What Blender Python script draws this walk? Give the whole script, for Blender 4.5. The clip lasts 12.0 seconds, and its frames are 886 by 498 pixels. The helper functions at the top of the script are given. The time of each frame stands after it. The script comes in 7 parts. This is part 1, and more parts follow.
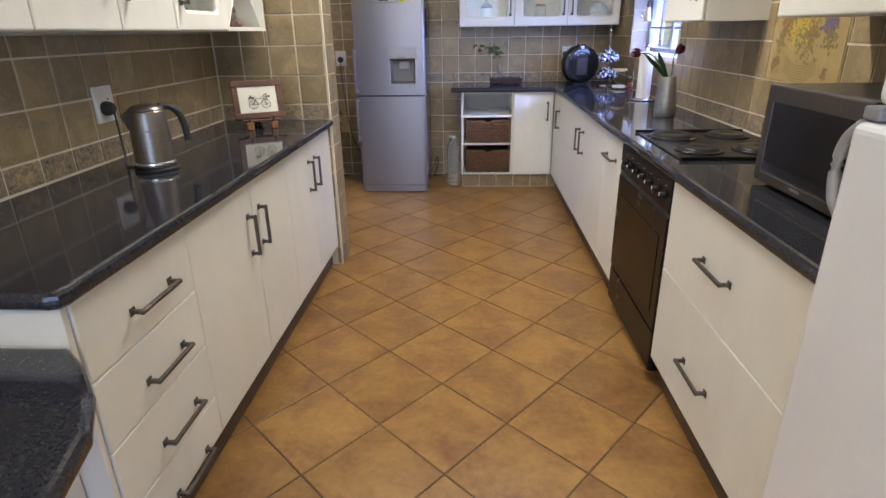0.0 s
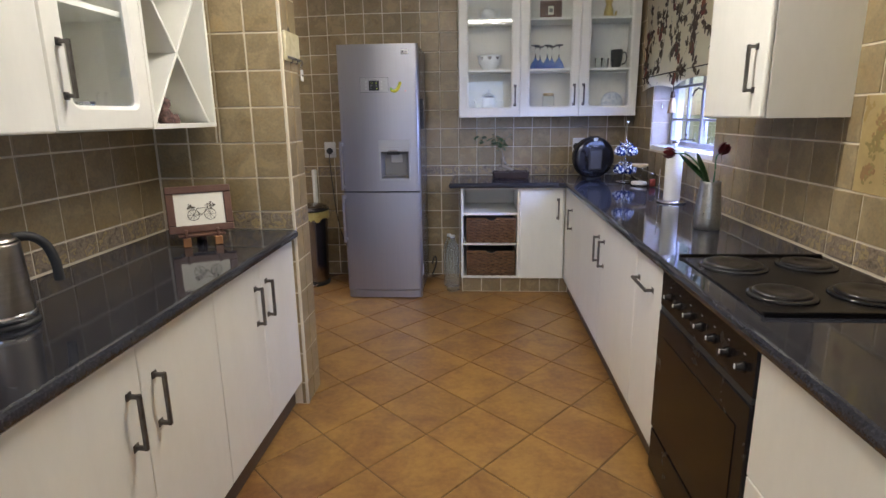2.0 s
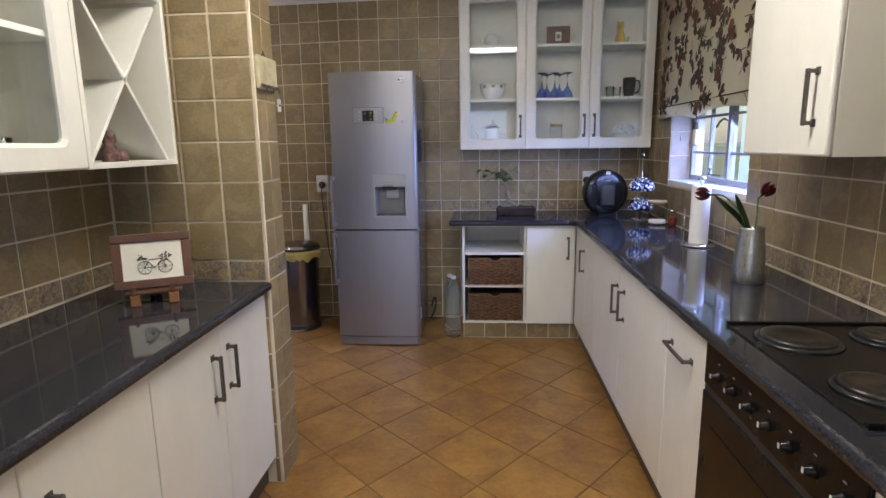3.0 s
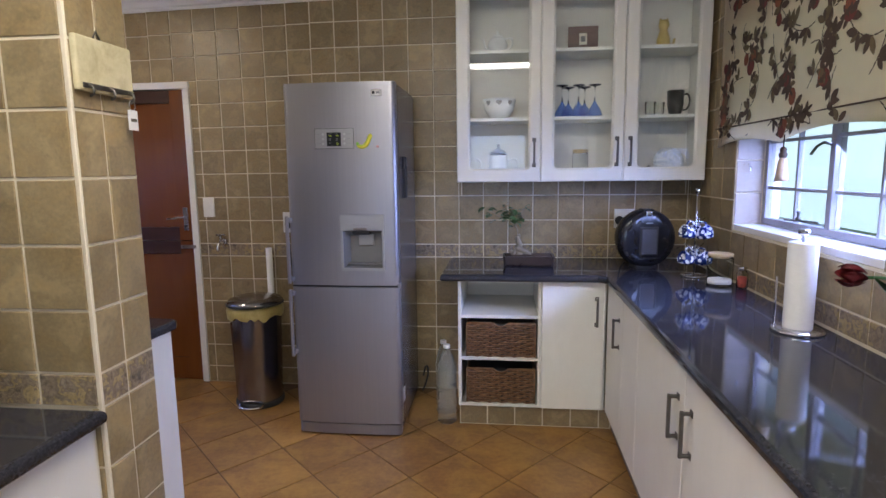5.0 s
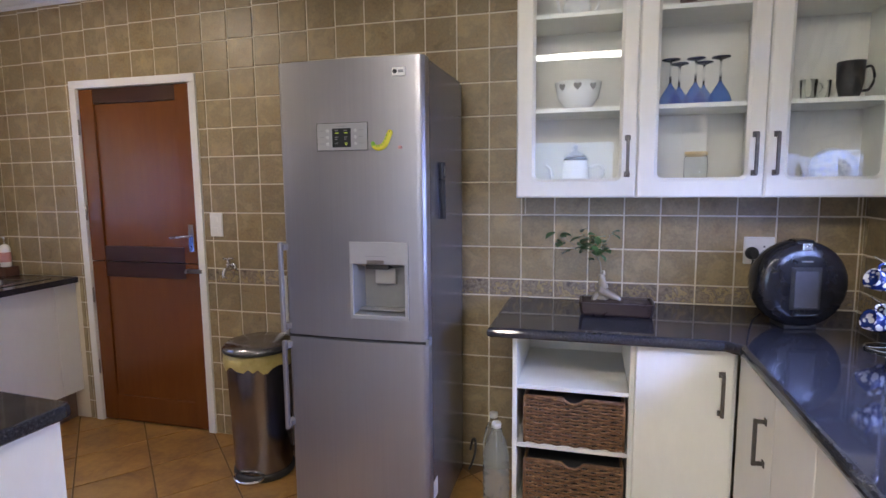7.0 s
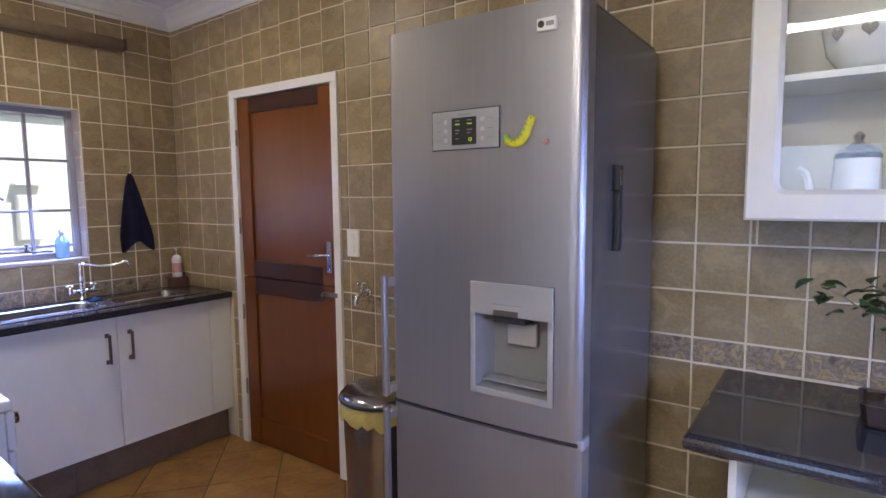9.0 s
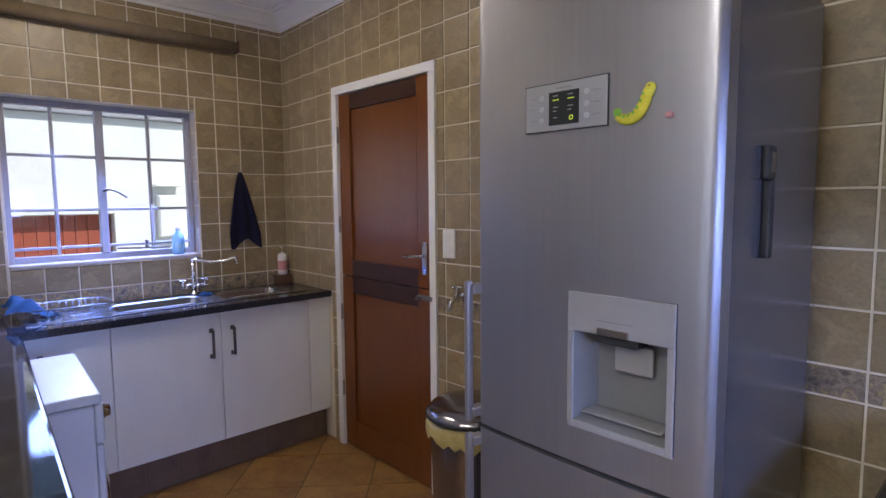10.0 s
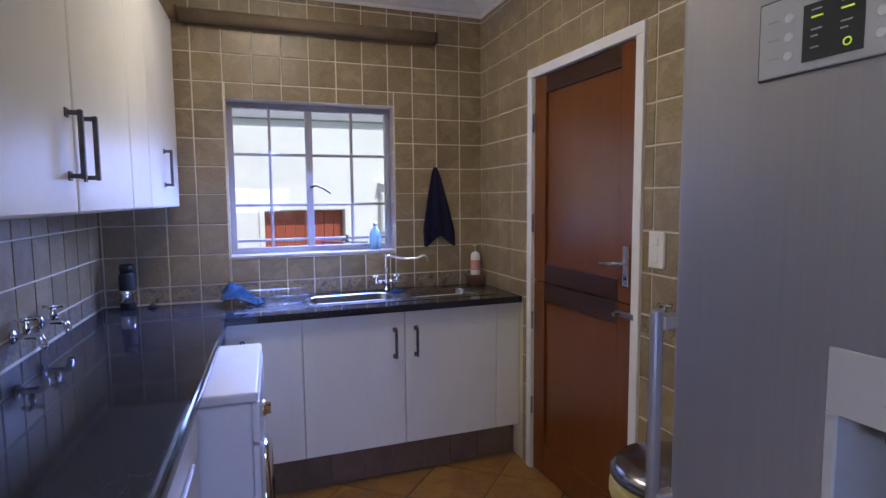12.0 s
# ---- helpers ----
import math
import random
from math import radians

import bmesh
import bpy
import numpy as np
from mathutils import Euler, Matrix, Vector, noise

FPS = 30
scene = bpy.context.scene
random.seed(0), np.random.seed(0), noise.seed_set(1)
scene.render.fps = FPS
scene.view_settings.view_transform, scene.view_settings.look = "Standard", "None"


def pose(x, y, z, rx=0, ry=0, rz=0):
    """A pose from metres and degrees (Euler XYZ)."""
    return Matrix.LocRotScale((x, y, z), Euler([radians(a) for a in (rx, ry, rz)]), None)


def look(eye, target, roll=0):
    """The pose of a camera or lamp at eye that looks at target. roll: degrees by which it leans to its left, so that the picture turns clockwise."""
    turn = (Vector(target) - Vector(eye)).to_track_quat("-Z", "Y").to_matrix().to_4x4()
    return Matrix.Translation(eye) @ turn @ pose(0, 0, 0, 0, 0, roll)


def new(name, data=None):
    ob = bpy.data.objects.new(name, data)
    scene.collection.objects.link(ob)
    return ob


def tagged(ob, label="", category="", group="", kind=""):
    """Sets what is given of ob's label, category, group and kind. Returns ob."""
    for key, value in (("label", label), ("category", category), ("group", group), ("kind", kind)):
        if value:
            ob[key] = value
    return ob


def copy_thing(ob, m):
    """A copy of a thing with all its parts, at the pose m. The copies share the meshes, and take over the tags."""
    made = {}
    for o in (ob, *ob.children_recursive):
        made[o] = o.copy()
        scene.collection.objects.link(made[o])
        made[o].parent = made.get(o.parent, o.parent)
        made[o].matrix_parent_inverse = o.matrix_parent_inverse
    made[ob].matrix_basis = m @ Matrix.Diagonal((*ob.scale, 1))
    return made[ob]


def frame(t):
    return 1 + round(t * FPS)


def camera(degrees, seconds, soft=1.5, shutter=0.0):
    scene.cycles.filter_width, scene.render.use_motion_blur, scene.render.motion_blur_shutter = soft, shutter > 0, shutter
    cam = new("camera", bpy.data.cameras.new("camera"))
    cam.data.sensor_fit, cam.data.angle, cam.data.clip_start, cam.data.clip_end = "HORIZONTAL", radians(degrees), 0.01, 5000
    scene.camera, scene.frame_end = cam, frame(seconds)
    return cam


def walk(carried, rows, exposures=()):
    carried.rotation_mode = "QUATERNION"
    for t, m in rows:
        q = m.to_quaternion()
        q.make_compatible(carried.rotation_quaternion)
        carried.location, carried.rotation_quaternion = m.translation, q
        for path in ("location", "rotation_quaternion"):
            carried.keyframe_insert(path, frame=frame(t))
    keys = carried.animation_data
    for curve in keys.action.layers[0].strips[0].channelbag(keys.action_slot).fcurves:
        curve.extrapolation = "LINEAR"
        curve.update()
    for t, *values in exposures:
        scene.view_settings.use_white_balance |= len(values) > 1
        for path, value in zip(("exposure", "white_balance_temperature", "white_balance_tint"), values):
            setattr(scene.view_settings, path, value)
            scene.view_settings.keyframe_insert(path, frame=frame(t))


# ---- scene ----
cam = camera(77.0, 12.0)
PATH = [
    (0, (-0.005, 0.56, 1.361), (-0.105, 2.42, 0.632), -0.9),
    (0.5, (0.013, 0.741, 1.363), (-0.094, 2.63, 0.714), -0.8),
    (1, (0.029, 0.934, 1.376), (-0.085, 2.845, 0.798), -0.9),
    (1.5, (0.043, 1.062, 1.385), (-0.08, 2.99, 0.867), -0.9),
    (2, (0.051, 1.259, 1.408), (-0.079, 3.199, 0.943), -0.8),
    (2.5, (0.071, 1.462, 1.426), (-0.07, 3.413, 1.008), -0.8),
    (3, (0.056, 1.631, 1.435), (-0.087, 3.591, 1.065), -0.8),
    (5, (0.165, 2.577, 1.466), (-0.055, 4.545, 1.184), -0.7),
    (5.5, (0.186, 2.781, 1.446), (-0.062, 4.748, 1.182), -0.6),
    (6, (0.19, 3.042, 1.458), (-0.101, 5.004, 1.197), -0.6),
    (6.5, (0.204, 3.265, 1.467), (-0.193, 5.209, 1.213), -0.6),
    (8.5, (0.102, 4.05, 1.461), (-0.835, 5.805, 1.258), -0.4),
    (9, (0.082, 4.195, 1.464), (-1.062, 5.824, 1.27), -0.5),
    (9.5, (0.05, 4.299, 1.449), (-1.267, 5.793, 1.264), -0.5),
    (10, (-0.013, 4.416, 1.439), (-1.466, 5.778, 1.257), -0.5),
    (10.5, (-0.073, 4.505, 1.437), (-1.64, 5.734, 1.255), -0.5),
    (11, (-0.132, 4.581, 1.423), (-1.797, 5.675, 1.241), -0.5),
    (11.5, (-0.188, 4.669, 1.419), (-1.963, 5.572, 1.237), -0.5),
    (12, (-0.227, 4.742, 1.425), (-2.095, 5.434, 1.243), -0.5),
]
walk(cam, [(t, look(eye, target, roll)) for t, eye, target, roll in PATH], [(0, 0.2, 6200, 10), (1.5, 0.0, 6300, 10), (3, -0.12, 6350, 10), (5.5, 0.05, 6300, 11), (6.5, 0.25, 6350, 11), (8.5, 0.28, 6500, 11), (10.5, -0.1, 5950, 11), (12, -0.15, 5950, 11)])

# ---- world, sun and lamps ----
world = bpy.data.worlds.new("world")
scene.world = world
world.use_nodes = True
wn = world.node_tree.nodes
sky = wn.new("ShaderNodeTexSky")
sky.sky_type, sky.sun_disc = "NISHITA", False
sky.sun_elevation, sky.sun_rotation = radians(50.5), radians(71.6)
world.node_tree.links.new(sky.outputs[0], wn["Background"].inputs[0])
wn["Background"].inputs[1].default_value = 0.15

sun_data = bpy.data.lights.new("sun", "SUN")
sun_data.energy, sun_data.angle, sun_data.color = 5.0, radians(0.5), (1.0, 0.95, 0.88)
sun = new("sun", sun_data)
sun.matrix_world = look((6.0, 2.0, 7.7), (0, 0, 0))


def area_lamp(name, m, sx, sy, watts, color):
    data = bpy.data.lights.new(name, "AREA")
    data.shape, data.size, data.size_y, data.energy, data.color = "RECTANGLE", sx, sy, watts, color
    ob = new(name, data)
    ob.matrix_world = m
    return ob


# area lamps for daylight at the windows, the ceiling tube, and added fill lamps
for name, eye, target, sx, sy, watts, color, spread in (
    ("sky_window_right", (1.57, 4.92, 1.42), (0.75, 5.30, 0.55), 1.1, 0.5, 32, (0.34, 0.45, 1.0), 125),
    ("sky_window_sink", (-3.58, 5.16, 1.50), (-3.23, 4.66, 0.71), 0.86, 0.7, 44, (0.30, 0.41, 1.0), 120),
    # unseen fill added at the rear opening to cool the near fronts
    ("doorway_fill", (-0.2, -1.95, 1.2), (0.0, 1.0, 0.9), 1.5, 1.9, 34, (0.46, 0.62, 1.0), 180),
    ("tube_light", (0.0, 3.15, 2.50), (0.0, 3.15, 0.0), 1.15, 0.05, 26, (1.0, 0.94, 0.87), 180),
    # rear and scullery lamps are added fill, out of view
    ("rear_fill", (-1.05, -0.9, 2.53), (-1.05, -0.9, 0.0), 0.28, 0.28, 26, (1.0, 0.90, 0.78), 180),
    ("scullery_fill", (-2.35, 5.0, 2.53), (-2.35, 5.0, 0.0), 0.28, 0.28, 5, (1.0, 0.86, 0.68), 180),
):
    area_lamp(name, look(eye, target), sx, sy, watts, color).data.spread = radians(spread)

# ---- mesh helpers ----
ORIGIN = {}


def thing(name, at, label, category, group="", kind="", rz=0.0):
    ob = new(name)
    ob.empty_display_size = 0.05
    ob.location = at
    ob.rotation_euler = (0, 0, radians(rz))
    ORIGIN[ob] = Vector(at)
    return tagged(ob, label, category, group, kind)


def part(name, bm, material, parent, label="", local=False, smooth=None):
    """One mesh object under a thing or a part. Coordinates are the world's unless local is set."""
    if parent is not None and not local:
        bmesh.ops.translate(bm, verts=bm.verts, vec=-ORIGIN[parent])
    me = bpy.data.meshes.new(name)
    if smooth is not None:
        for f in bm.faces:
            f.smooth = smooth
    bm.normal_update()
    bm.to_mesh(me)
    bm.free()
    for m in (material if isinstance(material, (list, tuple)) else (material,)):
        me.materials.append(m)
    ob = new(name, me)
    if parent is not None:
        ob.parent = parent
        ORIGIN[ob] = ORIGIN[parent]
    if label:
        ob["label"] = label
    return ob


def solid(name, bm, material, label, category, group="", kind=""):
    """A top-level thing that is one mesh."""
    ob = part(name, bm, material, None)
    ORIGIN[ob] = Vector((0, 0, 0))
    return tagged(ob, label, category, group, kind)


def box(x0, x1, y0, y1, z0, z1, bevel=0.0, seg=2, bm=None):
    b = bmesh.new()
    bmesh.ops.create_cube(b, size=1.0)
    for v in b.verts:
        v.co = Vector((x0 + (v.co.x + 0.5) * (x1 - x0), y0 + (v.co.y + 0.5) * (y1 - y0), z0 + (v.co.z + 0.5) * (z1 - z0)))
    if bevel > 0:
        bmesh.ops.bevel(b, geom=b.edges[:], offset=bevel, segments=seg, affect="EDGES", profile=0.5)
    return join(bm, b)


def join(bm, b):
    if bm is None:
        return b
    me = bpy.data.meshes.new("tmp")
    b.to_mesh(me)
    b.free()
    bm.from_mesh(me)
    bpy.data.meshes.remove(me)
    return bm


def rounded_slab(points, z0, z1, bevel, seg=3, bm=None):
    """A plate with the given outline in plan (anticlockwise) and rounded edges."""
    b = bmesh.new()
    f = b.faces.new([b.verts.new((x, y, z0)) for x, y in points])
    up = bmesh.ops.extrude_face_region(b, geom=[f])
    bmesh.ops.translate(b, verts=[v for v in up["geom"] if isinstance(v, bmesh.types.BMVert)], vec=(0, 0, z1 - z0))
    bmesh.ops.recalc_face_normals(b, faces=b.faces[:])
    if bevel > 0:
        edges = [e for e in b.edges if abs(e.verts[0].co.z - e.verts[1].co.z) < 1e-6]
        bmesh.ops.bevel(b, geom=edges, offset=bevel, segments=seg, affect="EDGES", profile=0.5)
    return join(bm, b)


def lathe(profile, at=(0, 0, 0), n=24, bm=None, axis="z", caps=True):
    """A turned body from (radius, height) pairs."""
    b = bmesh.new()
    rings = []
    for r, z in profile:
        rings.append([b.verts.new((r * math.cos(2 * math.pi * i / n), r * math.sin(2 * math.pi * i / n), z)) for i in range(n)])
    for lo, hi in zip(rings, rings[1:]):
        for i in range(n):
            b.faces.new((lo[i], lo[(i + 1) % n], hi[(i + 1) % n], hi[i]))
    if caps:
        b.faces.new(rings[0][::-1])
        b.faces.new(rings[-1])
    turn = {"z": Matrix(), "x": Matrix.Rotation(math.pi / 2, 4, "Y"), "y": Matrix.Rotation(-math.pi / 2, 4, "X"), "-y": Matrix.Rotation(math.pi / 2, 4, "X"), "-x": Matrix.Rotation(-math.pi / 2, 4, "Y")}[axis]
    bmesh.ops.transform(b, matrix=Matrix.Translation(at) @ turn, verts=b.verts)
    for f in b.faces:
        f.smooth = len(f.verts) == 4
    return join(bm, b)


def tube(points, r, n=8, bm=None, taper=1.0, closed=False):
    """A round bar along a line of points."""
    b = bmesh.new()
    pts = [Vector(p) for p in points]
    rings = []
    up = Vector((0, 0, 1))
    for i, p in enumerate(pts):
        if closed:
            d = pts[(i + 1) % len(pts)] - pts[i - 1]
        else:
            d = pts[min(i + 1, len(pts) - 1)] - pts[max(i - 1, 0)]
        d.normalize()
        side = d.cross(up)
        if side.length < 0.05:
            side = d.cross(Vector((1, 0, 0)))
        side.normalize()
        over = side.cross(d)
        rr = r * (1 + (taper - 1) * i / max(len(pts) - 1, 1))
        rings.append([b.verts.new(p + rr * (math.cos(2 * math.pi * k / n) * side + math.sin(2 * math.pi * k / n) * over)) for k in range(n)])
    pairs = list(zip(rings, rings[1:])) + ([(rings[-1], rings[0])] if closed else [])
    for lo, hi in pairs:
        for k in range(n):
            b.faces.new((lo[k], lo[(k + 1) % n], hi[(k + 1) % n], hi[k]))
    if not closed:
        b.faces.new(rings[0][::-1])
        b.faces.new(rings[-1])
    bmesh.ops.recalc_face_normals(b, faces=b.faces[:])
    for f in b.faces:
        f.smooth = True
    return join(bm, b)


def arc(centre, r, a0, a1, n, u=(1, 0, 0), v=(0, 0, 1)):
    c, u, v = Vector(centre), Vector(u), Vector(v)
    return [c + r * math.cos(radians(a0 + (a1 - a0) * i / n)) * u + r * math.sin(radians(a0 + (a1 - a0) * i / n)) * v for i in range(n + 1)]


# ---- materials ----
def material(name, color, rough=0.5, metal=0.0, **more):
    m = bpy.data.materials.new(name)
    m.use_nodes = True
    p = m.node_tree.nodes["Principled BSDF"]
    p.inputs["Base Color"].default_value = (*color, 1)
    p.inputs["Roughness"].default_value = rough
    p.inputs["Metallic"].default_value = metal
    for key, value in more.items():
        p.inputs[key.replace("_", " ")].default_value = value
    return m


def node(m, kind, **values):
    n = m.node_tree.nodes.new(kind)
    for key, value in values.items():
        if key in n.inputs:
            n.inputs[key].default_value = value
        else:
            n.inputs[key.replace("_", " ")].default_value = value
    return n


def wire(m, a, b):
    m.node_tree.links.new(a, b)


def shader(m):
    return m.node_tree.nodes["Principled BSDF"]


def coords(m, scale=(1, 1, 1), jitter=False):
    tc, mp = node(m, "ShaderNodeTexCoord"), node(m, "ShaderNodeMapping")
    mp.inputs["Scale"].default_value = scale
    wire(m, tc.outputs["Object"], mp.inputs["Vector"])
    if jitter:
        info, mul = node(m, "ShaderNodeObjectInfo"), node(m, "ShaderNodeVectorMath")
        mul.operation = "SCALE"
        mul.inputs[0].default_value = (37.0, 53.0, 71.0)
        wire(m, info.outputs["Random"], mul.inputs["Scale"])
        wire(m, mul.outputs[0], mp.inputs["Location"])
    return mp.outputs[0]


def noise_tex(m, vec, scale, detail=4.0, rough=0.55, distort=0.0):
    n = node(m, "ShaderNodeTexNoise", Scale=scale, Detail=detail, Roughness=rough, Distortion=distort)
    wire(m, vec, n.inputs["Vector"])
    return n.outputs["Fac"]


def ramp(m, fac, stops):
    r = m.node_tree.nodes.new("ShaderNodeValToRGB")
    e = r.color_ramp.elements
    e[0].position, e[0].color = stops[0][0], (*stops[0][1], 1)
    e[1].position, e[1].color = stops[-1][0], (*stops[-1][1], 1)
    for pos, col in stops[1:-1]:
        x = e.new(pos)
        x.color = (*col, 1)
    wire(m, fac, r.inputs["Fac"])
    return r.outputs["Color"]


def mix(m, fac, a, b, mode="MIX"):
    n = m.node_tree.nodes.new("ShaderNodeMix")
    n.data_type, n.blend_type = "RGBA", mode
    for sock, value in ((n.inputs[0], fac), (n.inputs[6], a), (n.inputs[7], b)):
        if isinstance(value, (int, float)):
            sock.default_value = value
        elif isinstance(value, tuple):
            sock.default_value = (*value, 1)
        else:
            wire(m, value, sock)
    return n.outputs[2]


def bump(m, height, strength=0.2, distance=0.002):
    n = node(m, "ShaderNodeBump", Strength=strength, Distance=distance)
    wire(m, height, n.inputs["Height"])
    wire(m, n.outputs[0], shader(m).inputs["Normal"])


def value_range(m, fac, lo, hi):
    n = node(m, "ShaderNodeMapRange")
    n.inputs[3].default_value, n.inputs[4].default_value = lo, hi
    wire(m, fac, n.inputs[0])
    return n.outputs[0]


def mottled(name, stops, scale, rough, rough_span=0.1, bump_strength=0.15, jitter=True, stretch=(1, 1, 1), fine=60.0, metal=0.0, spec=0.5, shade=0.0):
    """Coloured noise at two sizes, with uneven gloss and a fine relief; shade: how far pieces differ from each other."""
    m = material(name, stops[0][1], rough, metal)
    vec = coords(m, stretch, jitter)
    big, small = noise_tex(m, vec, scale, 5.0, 0.6, 0.4), noise_tex(m, vec, fine, 3.0)
    col = ramp(m, big, stops)
    col = mix(m, 0.25, col, ramp(m, small, [(0.3, stops[0][1]), (0.7, stops[-1][1])]))
    if shade:
        info = node(m, "ShaderNodeObjectInfo")
        tone = ramp(m, info.outputs["Random"], [(0.0, (1 - shade,) * 3), (1.0, (1 + shade * 0.4,) * 3)])
        col = mix(m, 1.0, col, tone, "MULTIPLY")
    wire(m, col, shader(m).inputs["Base Color"])
    wire(m, value_range(m, big, rough - rough_span, rough + rough_span), shader(m).inputs["Roughness"])
    shader(m).inputs["Specular IOR Level"].default_value = spec
    bump(m, small, bump_strength)
    return m


TILE = mottled("wall_tile_glaze", [(0.26, (0.15, 0.107, 0.055)), (0.40, (0.275, 0.200, 0.099)), (0.50, (0.255, 0.200, 0.113)), (0.60, (0.355, 0.275, 0.152)), (0.76, (0.41, 0.290, 0.132))], 9.0, 0.36, 0.1, 0.25, shade=0.18, fine=90)
BORDER = mottled("border_tile_relief", [(0.34, (0.06, 0.042, 0.03)), (0.44, (0.28, 0.215, 0.14)), (0.50, (0.14, 0.105, 0.08)), (0.57, (0.42, 0.31, 0.12)), (0.64, (0.16, 0.12, 0.095)), (0.74, (0.48, 0.40, 0.30))], 21.0, 0.4, 0.1, 0.9, shade=0.1, fine=55)
GROUT = mottled("cream_grout", [(0.3, (0.62, 0.55, 0.42)), (0.7, (0.76, 0.69, 0.54))], 5.0, 0.8, 0.05, 0.3, jitter=False)
FLOOR_TILE = mottled("terracotta_floor_tile", [(0.30, (0.17, 0.070, 0.028)), (0.45, (0.26, 0.130, 0.040)), (0.58, (0.36, 0.198, 0.055)), (0.72, (0.43, 0.240, 0.066))], 5.0, 0.34, 0.08, 0.2, shade=0.12, fine=40)
FLOOR_GROUT = mottled("brown_floor_grout", [(0.3, (0.11, 0.065, 0.030)), (0.7, (0.17, 0.105, 0.05))], 6.0, 0.85, 0.05, 0.3, jitter=False)
WHITE = mottled("white_painted_wood", [(0.3, (0.75, 0.74, 0.67)), (0.7, (0.81, 0.80, 0.73))], 3.0, 0.36, 0.06, 0.04, stretch=(2.5, 2.5, 1), fine=22)
INSIDE = mottled("cream_cabinet_inside", [(0.3, (0.66, 0.63, 0.56)), (0.7, (0.72, 0.69, 0.62))], 3.0, 0.5, 0.06, 0.08)
PAINT = mottled("white_ceiling_paint", [(0.3, (0.74, 0.73, 0.71)), (0.7, (0.80, 0.79, 0.77))], 2.0, 0.8, 0.05, 0.2, jitter=False)
PLASTER = mottled("cream_wall_paint", [(0.3, (0.62, 0.56, 0.44)), (0.7, (0.70, 0.63, 0.50))], 2.0, 0.8, 0.05, 0.2, jitter=False)
GRANITE = mottled("black_granite", [(0.34, (0.009, 0.009, 0.013)), (0.48, (0.017, 0.018, 0.026)), (0.60, (0.030, 0.031, 0.042)), (0.74, (0.090, 0.090, 0.096))], 150.0, 0.045, 0.015, 0.015, jitter=False, fine=260, spec=0.5)
STEEL = mottled("brushed_steel", [(0.3, (0.25, 0.225, 0.20)), (0.7, (0.31, 0.28, 0.25))], 3.0, 0.34, 0.05, 0.06, stretch=(1, 1, 40), fine=200, metal=1.0)
FRIDGE_STEEL = mottled("satin_fridge_steel", [(0.3, (0.33, 0.322, 0.342)), (0.7, (0.36, 0.352, 0.372))], 2.0, 0.37, 0.03, 0.04, stretch=(60, 1, 1), fine=160, metal=0.8)
FRIDGE_SIDE = mottled("grey_fridge_side", [(0.3, (0.10, 0.10, 0.11)), (0.7, (0.12, 0.12, 0.13))], 4.0, 0.2, 0.04, 0.08, fine=300, metal=0.3)
PEWTER = mottled("dark_pewter", [(0.3, (0.10, 0.09, 0.08)), (0.7, (0.18, 0.165, 0.15))], 30.0, 0.42, 0.08, 0.2, metal=0.9)
CHROME = mottled("chrome", [(0.3, (0.72, 0.72, 0.74)), (0.7, (0.8, 0.8, 0.82))], 10.0, 0.10, 0.04, 0.02, metal=1.0)
BLACK = mottled("black_enamel", [(0.3, (0.008, 0.007, 0.007)), (0.7, (0.014, 0.012, 0.012))], 8.0, 0.26, 0.05, 0.03, spec=0.18)
OVEN_GLASS = mottled("smoked_oven_glass", [(0.3, (0.010, 0.006, 0.004)), (0.7, (0.016, 0.009, 0.006))], 4.0, 0.18, 0.04, 0.02, spec=0.18)
COFFEE = mottled("glossy_black_plastic", [(0.3, (0.010, 0.010, 0.012)), (0.7, (0.018, 0.018, 0.021))], 6.0, 0.16, 0.04, 0.02)
RUBBER = mottled("black_rubber", [(0.3, (0.014, 0.014, 0.015)), (0.7, (0.03, 0.03, 0.03))], 20.0, 0.6, 0.1, 0.15)
PLASTIC = mottled("white_plastic", [(0.3, (0.74, 0.73, 0.70)), (0.7, (0.80, 0.79, 0.76))], 6.0, 0.35, 0.05, 0.03)
APPLIANCE = mottled("white_appliance_enamel", [(0.3, (0.72, 0.73, 0.74)), (0.7, (0.78, 0.79, 0.80))], 3.0, 0.25, 0.05, 0.04)
GREY = mottled("grey_plastic", [(0.3, (0.24, 0.24, 0.25)), (0.7, (0.30, 0.30, 0.31))], 8.0, 0.42, 0.05, 0.05)
RECESS = mottled("grey_recess_plastic", [(0.3, (0.177, 0.177, 0.184)), (0.7, (0.211, 0.211, 0.218))], 6.0, 0.45, 0.05, 0.05)
SILVER = mottled("silver_plastic", [(0.3, (0.35, 0.35, 0.36)), (0.7, (0.39, 0.39, 0.40))], 6.0, 0.38, 0.05, 0.05, metal=0.3)
BUTTON = mottled("pale_silver_button", [(0.3, (0.48, 0.48, 0.49)), (0.7, (0.52, 0.52, 0.53))], 6.0, 0.4, 0.05, 0.03)
PLINTH = mottled("brown_tile_plinth", [(0.3, (0.13, 0.085, 0.055)), (0.7, (0.22, 0.15, 0.10))], 6.0, 0.45, 0.1, 0.2)
# plinth brown darkened to include the shade below the cabinets
SHADOW_PLINTH = mottled("shaded_wood_plinth", [(0.3, (0.07, 0.045, 0.03)), (0.7, (0.12, 0.08, 0.05))], 6.0, 0.5, 0.1, 0.15)
